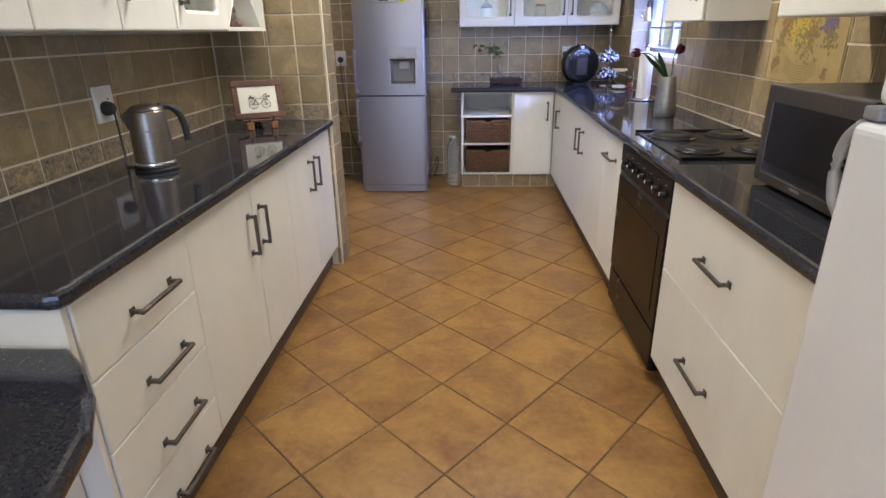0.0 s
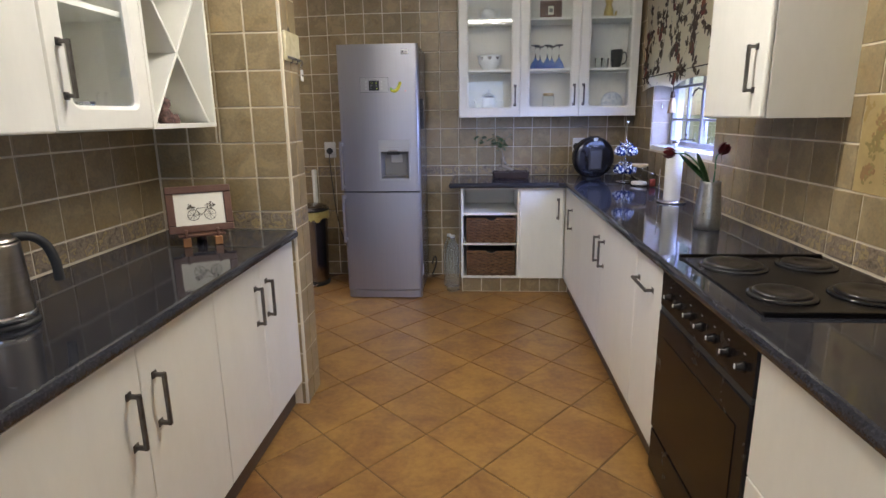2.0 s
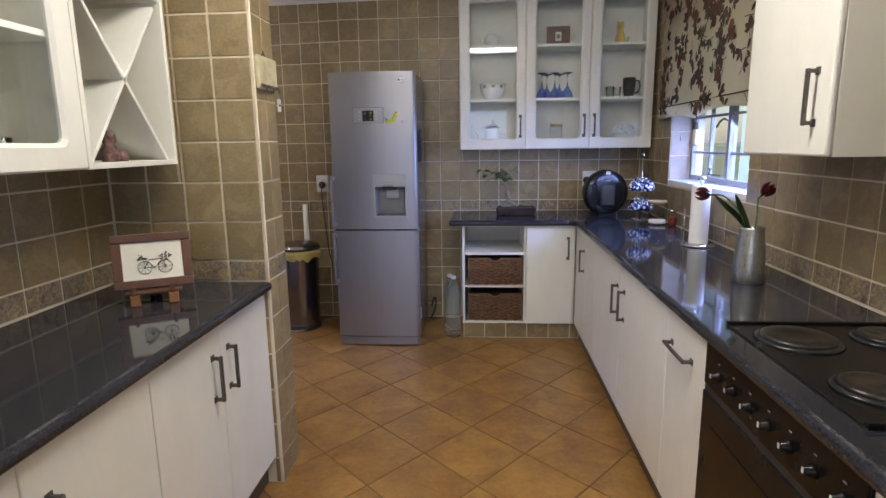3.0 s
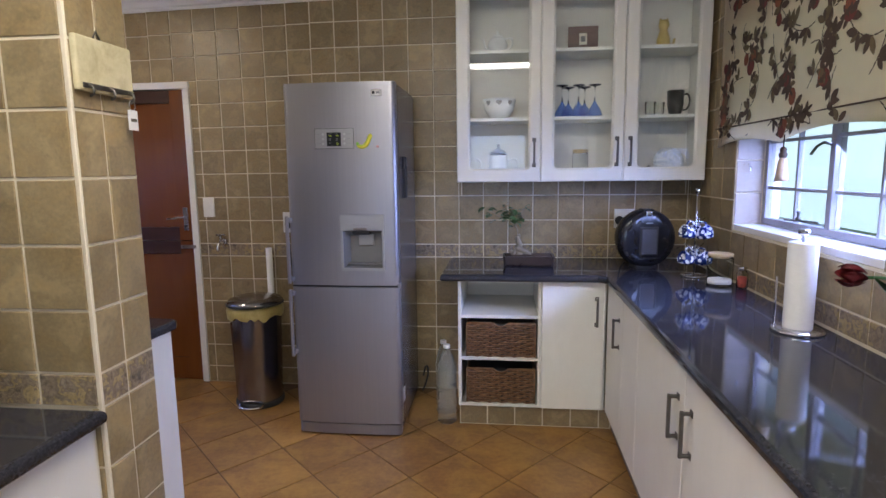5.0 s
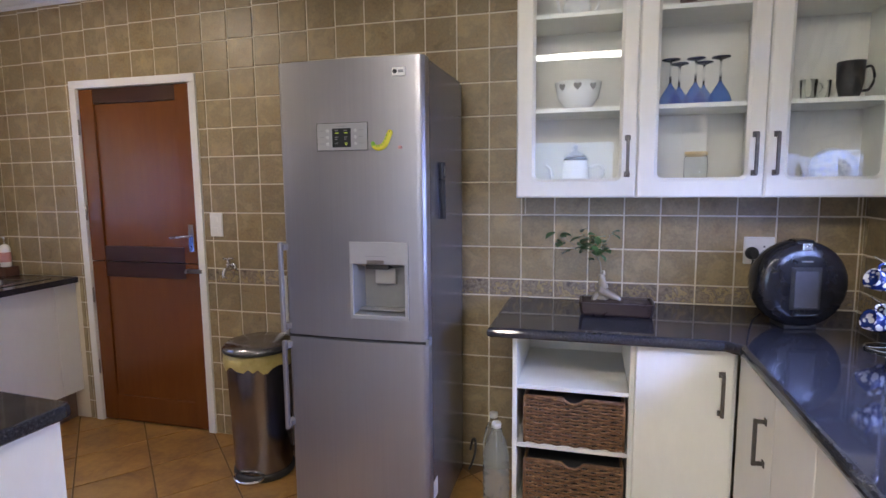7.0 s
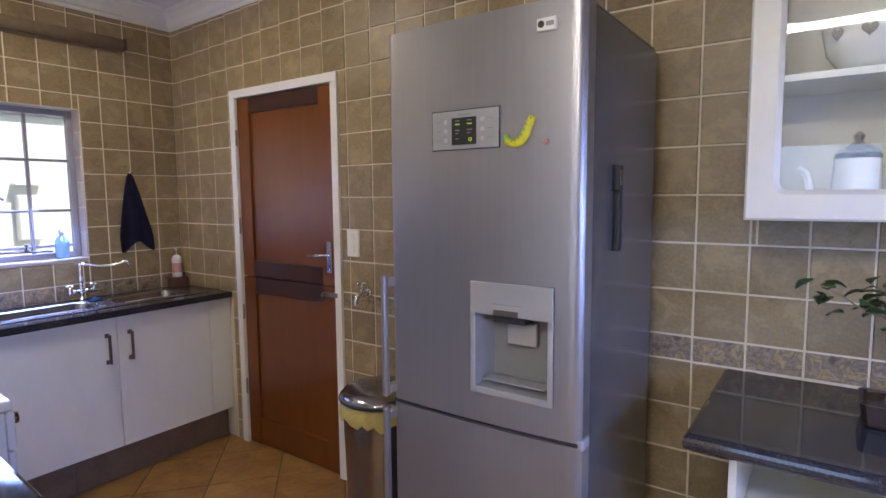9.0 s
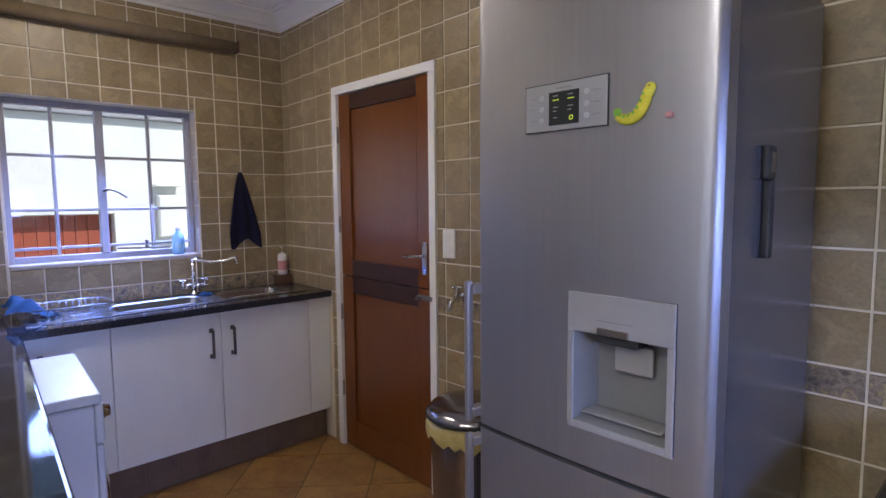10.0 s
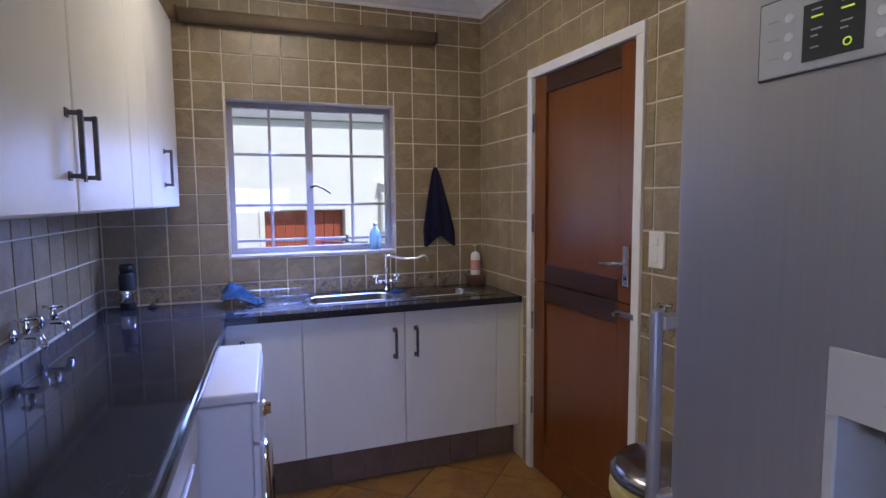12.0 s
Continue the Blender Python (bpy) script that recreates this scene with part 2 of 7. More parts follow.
WOOD = mottled("varnished_mahogany", [(0.25, (0.135, 0.041, 0.0105)), (0.5, (0.152, 0.047, 0.0115)), (0.75, (0.172, 0.056, 0.0135))], 2.0, 0.24, 0.03, 0.01, stretch=(5, 5, 0.7), fine=9)
DARK_WOOD = mottled("dark_mahogany", [(0.25, (0.030, 0.010, 0.006)), (0.75, (0.055, 0.018, 0.009))], 2.2, 0.35, 0.08, 0.2, stretch=(1.0, 14, 14), fine=26)
FRAME_WOOD = mottled("brown_frame_wood", [(0.25, (0.07, 0.030, 0.018)), (0.75, (0.13, 0.058, 0.034))], 10.0, 0.5, 0.08, 0.3, fine=60)
GLASS = material("clear_glass", (0.95, 0.97, 0.97), 0.0, 0.0, Transmission_Weight=1.0, IOR=1.45)
# white frame paint, greyed in the base colour for its backlit look
WINDOW_METAL = mottled("shaded_grey_window_paint", [(0.3, (0.30, 0.29, 0.31)), (0.7, (0.36, 0.35, 0.37))], 8.0, 0.4, 0.06, 0.1)
REVEAL_TILE = mottled("pale_reveal_tile", [(0.3, (0.42, 0.36, 0.30)), (0.7, (0.52, 0.46, 0.40))], 9.0, 0.3, 0.08, 0.15, shade=0.1)

# ---- the large structure ----
LEFT, RIGHT, BACK, SINK, UTIL = -1.44, 1.30, 6.16, -3.363, 3.975
NIB_END, NIB_NEAR = -0.81, 3.77
TOP = 2.59
REAR = -1.80
# the scullery side of the dividing wall runs slightly askew
SWING = Matrix.Translation((-1.2, UTIL, 0)) @ Matrix.Rotation(radians(-3.4), 4, "Z") @ Matrix.Translation((1.2, -UTIL, 0))


def swing(ob):
    ob.matrix_basis = SWING @ ob.matrix_basis
    return ob



def rise(x):
    """How far the ceiling stands above TOP: it falls a little towards the sink wall."""
    return 0.08 * (x - SINK) / (RIGHT - SINK)


def structure(name, bm, mat, label, category):
    return solid(name, bm, mat, label, category, kind="structure")


def wall_with_hole(axis, p0, p1, a0, a1, z1, hole):
    """A wall across axis from p0 to p1, along a0 to a1, with one opening (a, a, z, z)."""
    bm = bmesh.new()
    h0, h1, hz0, hz1 = hole
    for u0, u1, w0, w1 in ((a0, h0, -0.1, z1), (h1, a1, -0.1, z1), (h0, h1, -0.1, hz0), (h0, h1, hz1, z1)):
        if u1 - u0 > 1e-4 and w1 - w0 > 1e-4:
            box(*((p0, p1, u0, u1) if axis == "x" else (u0, u1, p0, p1)), w0, w1, bm=bm)
    return bm


R_WIN = (4.36, 5.50, 1.15, 2.12)
S_WIN = (4.71, 5.61, 1.11, 1.948)
DOOR = (-2.77, -1.91, -0.1, 2.06)
wall_back = structure("wall_north", wall_with_hole("y", BACK, BACK + 0.2, SINK - 0.2, RIGHT + 0.22, TOP + 0.14, DOOR), GROUT, "back wall covered in brown stone-look tiles with cream grout", "wall")
wall_right = structure("wall_east", wall_with_hole("x", RIGHT, RIGHT + 0.22, REAR, BACK, TOP + 0.14, R_WIN), GROUT, "kitchen wall with brown tiles and a window to the garden", "wall")
wall_sink = structure("wall_west", wall_with_hole("x", SINK - 0.2, SINK, NIB_NEAR, BACK, TOP + 0.1, S_WIN), GROUT, "tiled wall with a steel window above the sink", "wall")
bm = rounded_slab([(SINK - 0.1, NIB_NEAR), (NIB_END, NIB_NEAR), (NIB_END, UTIL), (-1.2, UTIL), (SINK - 0.1, UTIL + 0.0594 * (-1.1 - SINK))], -0.1, TOP + 0.1, 0.0)
wall_nib = structure("wall_nib", bm, GROUT, "tiled dividing wall between kitchen and scullery", "wall")
wall_left = structure("wall_kitchen_west", box(LEFT - 0.2, LEFT, REAR, NIB_NEAR, -0.1, TOP + 0.1), GROUT, "tiled wall behind the kettle counter", "wall")
structure("wall_south", wall_with_hole("y", REAR - 0.2, REAR, LEFT - 0.2, RIGHT + 0.22, TOP + 0.14, (-1.0, 0.6, -0.1, 2.1)), PLASTER, "plain painted wall with a wide doorway", "wall")
structure("trim_corner", box(NIB_END - 0.004, NIB_END + 0.0052, NIB_NEAR - 0.0052, NIB_NEAR + 0.004, 0.0, TOP - 0.06, 0.002, 1), GROUT, "cream tile trim on the dividing wall corner", "trim")
floor_base = structure("floor", box(SINK - 0.2, RIGHT + 0.22, REAR - 0.2, BACK + 0.2, -0.16, -0.004), FLOOR_GROUT, "floor of square terracotta tiles laid on the diagonal", "floor")
bm = box(SINK - 0.2, RIGHT + 0.22, REAR - 0.2, BACK + 0.2, TOP, TOP + 0.12)
for v in bm.verts:
    v.co.z += rise(v.co.x)
structure("ceiling", bm, PAINT, "white painted ceiling", "ceiling")


def cornice(name, p, q, side):
    """A moulded plaster cornice from p to q; side is the way into the room."""
    prof = [(0, -0.105), (0.012, -0.105), (0.016, -0.088), (0.03, -0.083), (0.046, -0.06), (0.075, -0.032), (0.088, -0.026), (0.092, -0.012), (0.11, -0.009), (0.11, 0), (0, 0)]
    bm = bmesh.new()
    ends = [[bm.verts.new((e[0] + side[0] * o, e[1] + side[1] * o, TOP - 0.0005 + h + rise(e[0] + side[0] * o))) for o, h in prof] for e in (p, q)]
    n = len(prof)
    for i in range(n):
        bm.faces.new((ends[0][i], ends[0][(i + 1) % n], ends[1][(i + 1) % n], ends[1][i]))
    bm.faces.new(ends[0])
    bm.faces.new(ends[1][::-1])
    bmesh.ops.recalc_face_normals(bm, faces=bm.faces[:])
    return structure(name, bm, PAINT, "white moulded plaster cornice under the ceiling", "cornice")


cornice("trim_cornice", (SINK, BACK - 0.001), (RIGHT, BACK - 0.001), (0, -1))
cornice("trim_cornice", (SINK + 0.001, UTIL), (SINK + 0.001, BACK - 0.0005), (1, 0))
swing(cornice("trim_cornice", (SINK + 0.0005, UTIL + 0.001), (NIB_END, UTIL + 0.001), (0, 1)))
cornice("trim_cornice", (RIGHT - 0.001, REAR), (RIGHT - 0.001, BACK - 0.0005), (-1, 0))
cornice("trim_cornice", (LEFT + 0.001, REAR), (LEFT + 0.001, NIB_NEAR - 0.0005), (1, 0))
cornice("trim_cornice", (LEFT, NIB_NEAR - 0.001), (NIB_END, NIB_NEAR - 0.001), (0, -1))

# ---- handles, doors and cabinets ----
HANDLE_CACHE = {}


def handle(parent, at, length, out, along):
    """A squared bow handle: a bar on two posts with square feet. out: the way it stands off; along: the bar's way."""
    o, a = Vector(out), Vector(along)
    s = a.cross(o)
    bm = bmesh.new()
    for k in (-1, 1):
        c = Vector(at) + a * (k * (length / 2 - 0.008))
        for w, d0, d1 in ((0.011, 0.0, 0.004), (0.0055, 0.0, 0.03)):
            lo, hi = c - a * w - s * w + o * d0, c + a * w + s * w + o * d1
            box(min(lo.x, hi.x), max(lo.x, hi.x), min(lo.y, hi.y), max(lo.y, hi.y), min(lo.z, hi.z), max(lo.z, hi.z), 0.0015, 1, bm)
    c = Vector(at)
    lo, hi = c - a * (length / 2 - 0.001) - s * 0.006 + o * 0.024, c + a * (length / 2 - 0.001) + s * 0.006 + o * 0.035
    box(min(lo.x, hi.x), max(lo.x, hi.x), min(lo.y, hi.y), max(lo.y, hi.y), min(lo.z, hi.z), max(lo.z, hi.z), 0.002, 1, bm)
    return part("handle", bm, PEWTER, parent, "dark pewter bow handle")


def slab(face, plane, a0, a1, z0, z1, thick=0.019, bevel=0.004):
    """A door or drawer front. face: the way it looks (+x, -x, +y, -y); plane: its outer face."""
    if face == "+x":
        return box(plane - thick, plane, a0, a1, z0, z1, bevel, 2)
    if face == "-x":
        return box(plane, plane + thick, a0, a1, z0, z1, bevel, 2)
    if face == "+y":
        return box(a0, a1, plane - thick, plane, z0, z1, bevel, 2)
    return box(a0, a1, plane, plane + thick, z0, z1, bevel, 2)


OUT = {"+x": (1, 0, 0), "-x": (-1, 0, 0), "+y": (0, 1, 0), "-y": (0, -1, 0)}


def on_face(face, plane, a, z):
    return (plane, a, z) if face in ("+x", "-x") else (a, plane, z)


def carcass(face, plane, depth, a0, a1, z0, z1):
    """The box behind the doors, open where the doors close it."""
    p0, p1 = (plane - depth, plane - 0.021) if face[0] == "+" else (plane + 0.021, plane + depth)
    return box(p0, p1, a0, a1, z0, z1) if face[1] == "x" else box(a0, a1, p0, p1, z0, z1)


def base_unit(face, plane, depth, a0, a1, fronts, label, z0=0.12, z1=0.858, name="base_cabinet", group="", panel_label=""):
    """A floor unit. fronts: (kind, a0, a1, z0, z1, handle) with handle (a, z, length, 'v' or 'h') or None."""
    mid = on_face(face, plane, (a0 + a1) / 2, z0)
    t = thing(name, mid, label, "cabinet", group)
    part("body", carcass(face, plane, depth, a0 + 0.0006, a1 - 0.0006, z0, z1), WHITE, t)
    for kind, b0, b1, w0, w1, hd in fronts:
        d = part(kind, slab(face, plane, b0 + 0.0015, b1 - 0.0015, w0 + 0.0015, w1 - 0.0015), WHITE, t)
        if hd:
            a, z, length, way = hd
            along = (0, 0, 1) if way == "v" else ((0, 1, 0) if face[1] == "x" else (1, 0, 0))
            handle(d, on_face(face, plane, a, z), length, OUT[face], along)
    return t


G = "white base cabinets"
LF = -0.83
BOT, TOPF = 0.125, 0.856
base_unit("+x", LF, 0.59, 1.545, 2.035, [("drawer", 1.545, 2.035, 0.650, TOPF, (1.82, 0.735, 0.195, "h")), ("drawer", 1.545, 2.035, 0.46, 0.65, (1.82, 0.535, 0.195, "h")), ("drawer", 1.545, 2.035, 0.268, 0.46, (1.825, 0.335, 0.195, "h")), ("drawer", 1.545, 2.035, BOT, 0.268, (1.83, 0.15, 0.195, "h"))], "white cabinet of four drawers with pewter handles under granite", name="drawer_cabinet", group=G)
base_unit("+x", LF, 0.59, 2.035, 2.962, [("door", 2.035, 2.535, BOT, TOPF, (2.480, 0.66, 0.16, "v")), ("door", 2.535, 2.962, BOT, TOPF, (2.595, 0.665, 0.16, "v"))], "white two-door cabinet under the kettle counter", group=G)
base_unit("+x", LF, 0.59, 2.962, 3.768, [("door", 2.962, 3.36, BOT, TOPF, (3.30, 0.683, 0.16, "v")), ("door", 3.36, 3.768, BOT, TOPF, (3.412, 0.683, 0.16, "v"))], "white two-door cabinet beside the dividing wall", group=G)
RF = 0.72
base_unit("-x", RF, 0.58, 1.62, 2.535, [("drawer", 1.62, 2.535, 0.520, TOPF, (2.105, 0.686, 0.20, "h")), ("drawer", 1.62, 2.535, BOT, 0.520, (2.128, 0.306, 0.20, "h"))], "white cabinet of two deep drawers under the microwave", name="drawer_cabinet", group=G)
base_unit("-x", RF, 0.58, 3.25, 3.60, [("door", 3.25, 3.60, BOT, TOPF, (3.45, 0.742, 0.20, "h"))], "narrow white pull-out cabinet beside the oven", group=G)
base_unit("-x", RF, 0.58, 3.60, 4.90, [("door", 3.60, 4.285, BOT, TOPF, (4.215, 0.672, 0.15, "v")), ("door", 4.285, 4.90, BOT, TOPF, (4.345, 0.672, 0.15, "v"))], "white two-door cabinet under the window counter", group=G)
base_unit("-x", RF, 0.58, 4.90, 5.60, [("filler_panel", 4.90, 5.205, BOT, TOPF, None), ("door", 5.205, 5.598, BOT, TOPF, (5.275, 0.665, 0.15, "v"))], "white corner cabinet with one narrow door", group=G)
BF = 5.60
base_unit("-y", BF, 0.55, 0.368, 0.718, [("door", 0.368, 0.706, BOT, TOPF, (0.664, 0.69, 0.16, "v"))], "white single-door cabinet next to the basket shelves", group=G)
SF = -2.86
G2 = "white sink cabinets"
base_unit("+x", SF, 0.50, 4.67, 5.01, [("door", 4.67, 5.01, 0.185, TOPF + 0.012, (4.745, 0.715, 0.14, "v"))], "white cabinet door beside the sink", z0=0.18, z1=0.868, name="sink_cabinet", group=G2)
base_unit("+x", SF, 0.50, 5.01, 6.016, [("door", 5.01, 5.51, 0.185, TOPF + 0.012, (5.459, 0.71, 0.15, "v")), ("door", 5.51, 6.016, 0.185, TOPF + 0.012, (5.568, 0.71, 0.15, "v"))], "white two-door cabinet under the steel sink", z0=0.18, z1=0.868, name="sink_cabinet", group=G2)
base_unit("+x", SF, 0.50, 6.016, 6.158, [("filler_panel", 6.016, 6.158, 0.185, TOPF + 0.012, None)], "narrow white filler unit beside the wooden door", z0=0.18, z1=0.868, name="sink_cabinet", group=G2)

for nm, bm, mt, lb in (
    ("plinth_left", box(-1.43, -0.875, 1.56, 3.768, 0.0, 0.118), SHADOW_PLINTH, "recessed plinth coloured dark for the shade under white cabinets"),
    ("plinth_right", box(0.765, 1.29, 1.63, 2.53, 0.0, 0.118), SHADOW_PLINTH, "recessed plinth coloured dark for the shade under white cabinets"),
    ("plinth_window", box(0.765, 1.29, 3.255, 5.64, 0.0, 0.118), SHADOW_PLINTH, "recessed plinth coloured dark for the shade under white cabinets"),
    ("plinth_sink", box(-3.35, -2.93, 4.67, 6.155, 0.0, 0.178), PLINTH, "brown tiled plinth under the sink cabinets"),
    ("plinth_back", box(-0.09, 0.764, 5.645, 6.14, 0.0, 0.118), GROUT, "tiled plinth under the basket shelves"),
):
    pl = structure(nm, bm, mt, lb, "plinth")
    if nm == "plinth_back":
        plinth_back = pl
    if nm == "plinth_sink":
        plinth_sink = pl

# worktops
solid("worktop", rounded_slab([(-1.436, 1.485), (-0.83, 1.485), (-0.805, 1.495), (-0.797, 1.52), (-0.797, 3.766), (-1.436, 3.766)], 0.86, 0.90, 0.016), GRANITE, "polished black granite worktop with rounded edge under the kettle", "worktop")
solid("worktop", rounded_slab([(-0.185, 5.545), (0.655, 5.545), (0.695, 5.505), (0.695, 1.60), (1.296, 1.60), (1.296, 6.156), (-0.185, 6.156)], 0.86, 0.90, 0.016), GRANITE, "L-shaped polished black granite worktop along window and back wall", "worktop")
UF = 4.59
util_top = swing(solid("worktop", rounded_slab([(SINK + 0.004, UTIL + 0.002), (-1.14, UTIL + 0.002), (-1.14, UF - 0.03), (-1.15, UF - 0.01), (-1.17, UF), (SINK + 0.004, UF)], 0.86, 0.8985, 0.012), GRANITE, "black granite worktop above the washing machine", "worktop"))
# the sink worktop has an opening for the bowls
bm = bmesh.new()
for x0, x1, y0, y1 in ((SINK + 0.004, -3.30, 4.66, 6.157), (-2.945, -2.835, 4.66, 6.157), (-3.30, -2.945, 4.66, 4.72), (-3.30, -2.945, 6.06, 6.157)):
    box(x0, x1, y0, y1, 0.868, 0.902, 0.0, bm=bm)
bmesh.ops.remove_doubles(bm, verts=bm.verts, dist=0.0001)
solid("worktop", bm, GRANITE, "black worktop round the steel sink", "worktop")

# near breakfast ledge with a rounded end, lower than the worktop
pts = [(-1.436, 0.62), (-0.85, 0.62), (-0.70, 0.72), (-0.62, 0.88), (-0.594, 1.05), (-0.592, 1.15), (-0.625, 1.27), (-0.687, 1.375), (-0.76, 1.46), (-0.835, 1.522), (-1.436, 1.522)]
solid("breakfast_ledge", rounded_slab(pts, 0.725, 0.765, 0.016), GRANITE, "lower black granite ledge with a curved front edge", "ledge")
solid("ledge_panel", box(-1.434, -0.90, 0.66, 1.52, 0.0, 0.7245, 0.003), WHITE, "white panel carrying the curved granite ledge", "panel")
solid("end_panel", box(-1.434, -0.836, 1.525, 1.543, 0.0, 0.857, 0.002), WHITE, "white end panel of the drawer cabinet", "panel")

# scullery counter supports
swing(solid("end_panel", box(-1.185, -1.165, UTIL + 0.004, UF - 0.03, 0.0, 0.859, 0.002), WHITE, "white end panel carrying the scullery worktop", "panel"))


def wall_unit(face, plane, depth, a0, a1, z0, z1, fronts, label, group="", open_front=False):
    t = thing("wall_cabinet", on_face(face, plane, (a0 + a1) / 2, z0), label, "cabinet", group)
    part("body", carcass(face, plane, depth, a0 + 0.0006, a1 - 0.0006, z0, z1), WHITE, t)
    for b0, b1, hd in fronts:
        d = part("door", slab(face, plane, b0 + 0.0015, b1 - 0.0015, z0 + 0.001, z1 - 0.001, bevel=0.007), WHITE, t)
        if hd:
            a, z, length = hd
            handle(d, on_face(face, plane, a, z), length, OUT[face], (0, 0, 1))
    return t


G3 = "white wall cabinets"
LW = -1.10
wall_unit("+x", LW, 0.335, 1.30, 2.015, 1.375, 2.20, [(1.30, 2.015, None)], "white wall cabinet above the drawer end", G3)
wall_unit("+x", LW, 0.335, 2.015, 2.745, 1.375, 2.20, [(2.015, 2.395, (2.345, 1.548, 0.16)), (2.395, 2.745, (2.452, 1.548, 0.16))], "white two-door wall cabinet above the kettle", G3)
wall_unit("-x", 1.0, 0.296, 3.265, 3.765, 1.385, 2.25, [(3.265, 3.765, (3.335, 1.552, 0.16))], "white single-door wall cabinet beside the window", G3)
wall_unit("-x", 1.0, 0.296, 1.50, 2.605, 1.385, 2.25, [(1.50, 2.05, (2.0, 1.552, 0.16)), (2.05, 2.605, (2.10, 1.552, 0.16))], "white wall cabinet above the microwave", G3)
UW = 4.355
swing(wall_unit("+y", UW, 0.378, SINK + 0.03, -2.365, 1.393, 2.30, [(SINK + 0.03, -2.66, (-2.96, 1.565, 0.16)), (-2.66, -2.365, None)], "white wall cabinet beside the scullery window", G3))
swing(wall_unit("+y", UW, 0.378, -2.365, -1.21, 1.393, 2.30, [(-2.365, -1.81, (-1.868, 1.555, 0.16)), (-1.81, -1.21, (-1.757, 1.555, 0.16))], "white two-door wall cabinet above the washing machine", G3))


def frame_door(face, plane, a0, a1, z0, z1, g, parent):
    """A framed door with a rounded opening and a glass pane. g: opening (a0, a1, z0, z1)."""
    def loop(b0, b1, w0, w1, r, n=4):
        pts = []
        for ca, cz, s in ((b1 - r, w0 + r, -90), (b1 - r, w1 - r, 0), (b0 + r, w1 - r, 90), (b0 + r, w0 + r, 180)):
            for i in range(n + 1):
                t = radians(s + 90 * i / n)
                pts.append((ca + r * math.cos(t), cz + r * math.sin(t)))
        return pts
    bm = bmesh.new()
    sgn = 1 if face[0] == "+" else -1
    rows = []
    for pts, off in ((loop(a0, a1, z0, z1, 0.004), 0.0), (loop(a0, a1, z0, z1, 0.004), 0.015), (loop(a0 + 0.006, a1 - 0.006, z0 + 0.006, z1 - 0.006, 0.004), 0.021), (loop(g[0] - 0.012, g[1] + 0.012, g[2] - 0.012, g[3] + 0.012, 0.03), 0.021), (loop(*g, 0.022), 0.011), (loop(*g, 0.022), 0.0)):
        rows.append([bm.verts.new(on_face(face, plane + sgn * (off - 0.021), a, z)) for a, z in pts])
    rows.append(rows[0])
    for lo, hi in zip(rows, rows[1:]):
        for i in range(len(lo)):
            bm.faces.new((lo[i], lo[(i + 1) % len(lo)], hi[(i + 1) % len(lo)], hi[i]))
    bmesh.ops.recalc_face_normals(bm, faces=bm.faces[:])
    d = part("door", bm, WHITE, parent)
    p0, p1 = sorted((plane - sgn * 0.017, plane - sgn * 0.013))
    e = 0.004
    pane = part("pane", box(p0, p1, g[0] - e, g[1] + e, g[2] - e, g[3] + e) if face[1] == "x" else box(g[0] - e, g[1] + e, p0, p1, g[2] - e, g[3] + e), GLASS, d, "clear glass pane")
    pane.visible_shadow = False
    return d


def open_cabinet(face, plane, depth, a0, a1, z0, z1, shelves, label, walls=(), group="", name="wall_cabinet"):
    """A cabinet that one can look into: sides, top, bottom, back, shelves and inner walls."""
    t = thing(name, on_face(face, plane, (a0 + a1) / 2, z0), label, "cabinet", group)
    sgn = 1 if face[0] == "+" else -1
    f, b = plane - sgn * 0.022, plane - sgn * depth

    def bx(b0, b1, w0, w1, p=f, q=b):
        p, q = min(p, q), max(p, q)
        return box(p, q, b0, b1, w0, w1, 0.0012, 1) if face[1] == "x" else box(b0, b1, p, q, w0, w1, 0.0012, 1)
    k = 0.018
    part("side", bx(a0, a0 + k, z0, z1), WHITE, t)
    part("side", bx(a1 - k, a1, z0, z1), WHITE, t)
    part("bottom", bx(a0 + k, a1 - k, z0, z0 + k), WHITE, t)
    part("top", bx(a0 + k, a1 - k, z1 - k, z1), WHITE, t)
    part("back_panel", bx(a0 + k, a1 - k, z0 + k, z1 - k, b, b + sgn * 0.008), INSIDE, t)
    for w in walls:
        part("divider", bx(w - k / 2, w + k / 2, z0 + k, z1 - k, f, b + sgn * 0.009), WHITE, t)
    edges = [a0 + k, *[w for w in walls], a1 - k]
    for i, (lo, hi) in enumerate(zip(edges, edges[1:])):
        lo, hi = lo + (k / 2 if i else 0), hi - (k / 2 if i < len(walls) else 0)
        for z in shelves:
            part("shelf", bx(lo + 0.0005, hi - 0.0005, z - k, z, f - sgn * 0.004, b + sgn * 0.009), WHITE, t)
    return t


# glass-fronted cabinet on the back wall
WF = 5.845
glass_cab = open_cabinet("-y", WF, 0.312, -0.115, 1.275, 1.39, 2.50, (1.757, 2.132), "white three-door glass-fronted wall cabinet full of crockery", (0.366, 0.827), G3)
for a0, a1, hd in ((-0.115, 0.366, 0.330), (0.366, 0.827, 0.790), (0.827, 1.275, 0.862)):
    g = (a0 + 0.078, a1 - 0.068, 1.468, 2.425)
    d = frame_door("-y", WF, a0 + 0.0015, a1 - 0.0015, 1.391, 2.499, g, glass_cab)
    handle(d, (hd, WF, 1.556), 0.16, (0, -1, 0), (0, 0, 1))

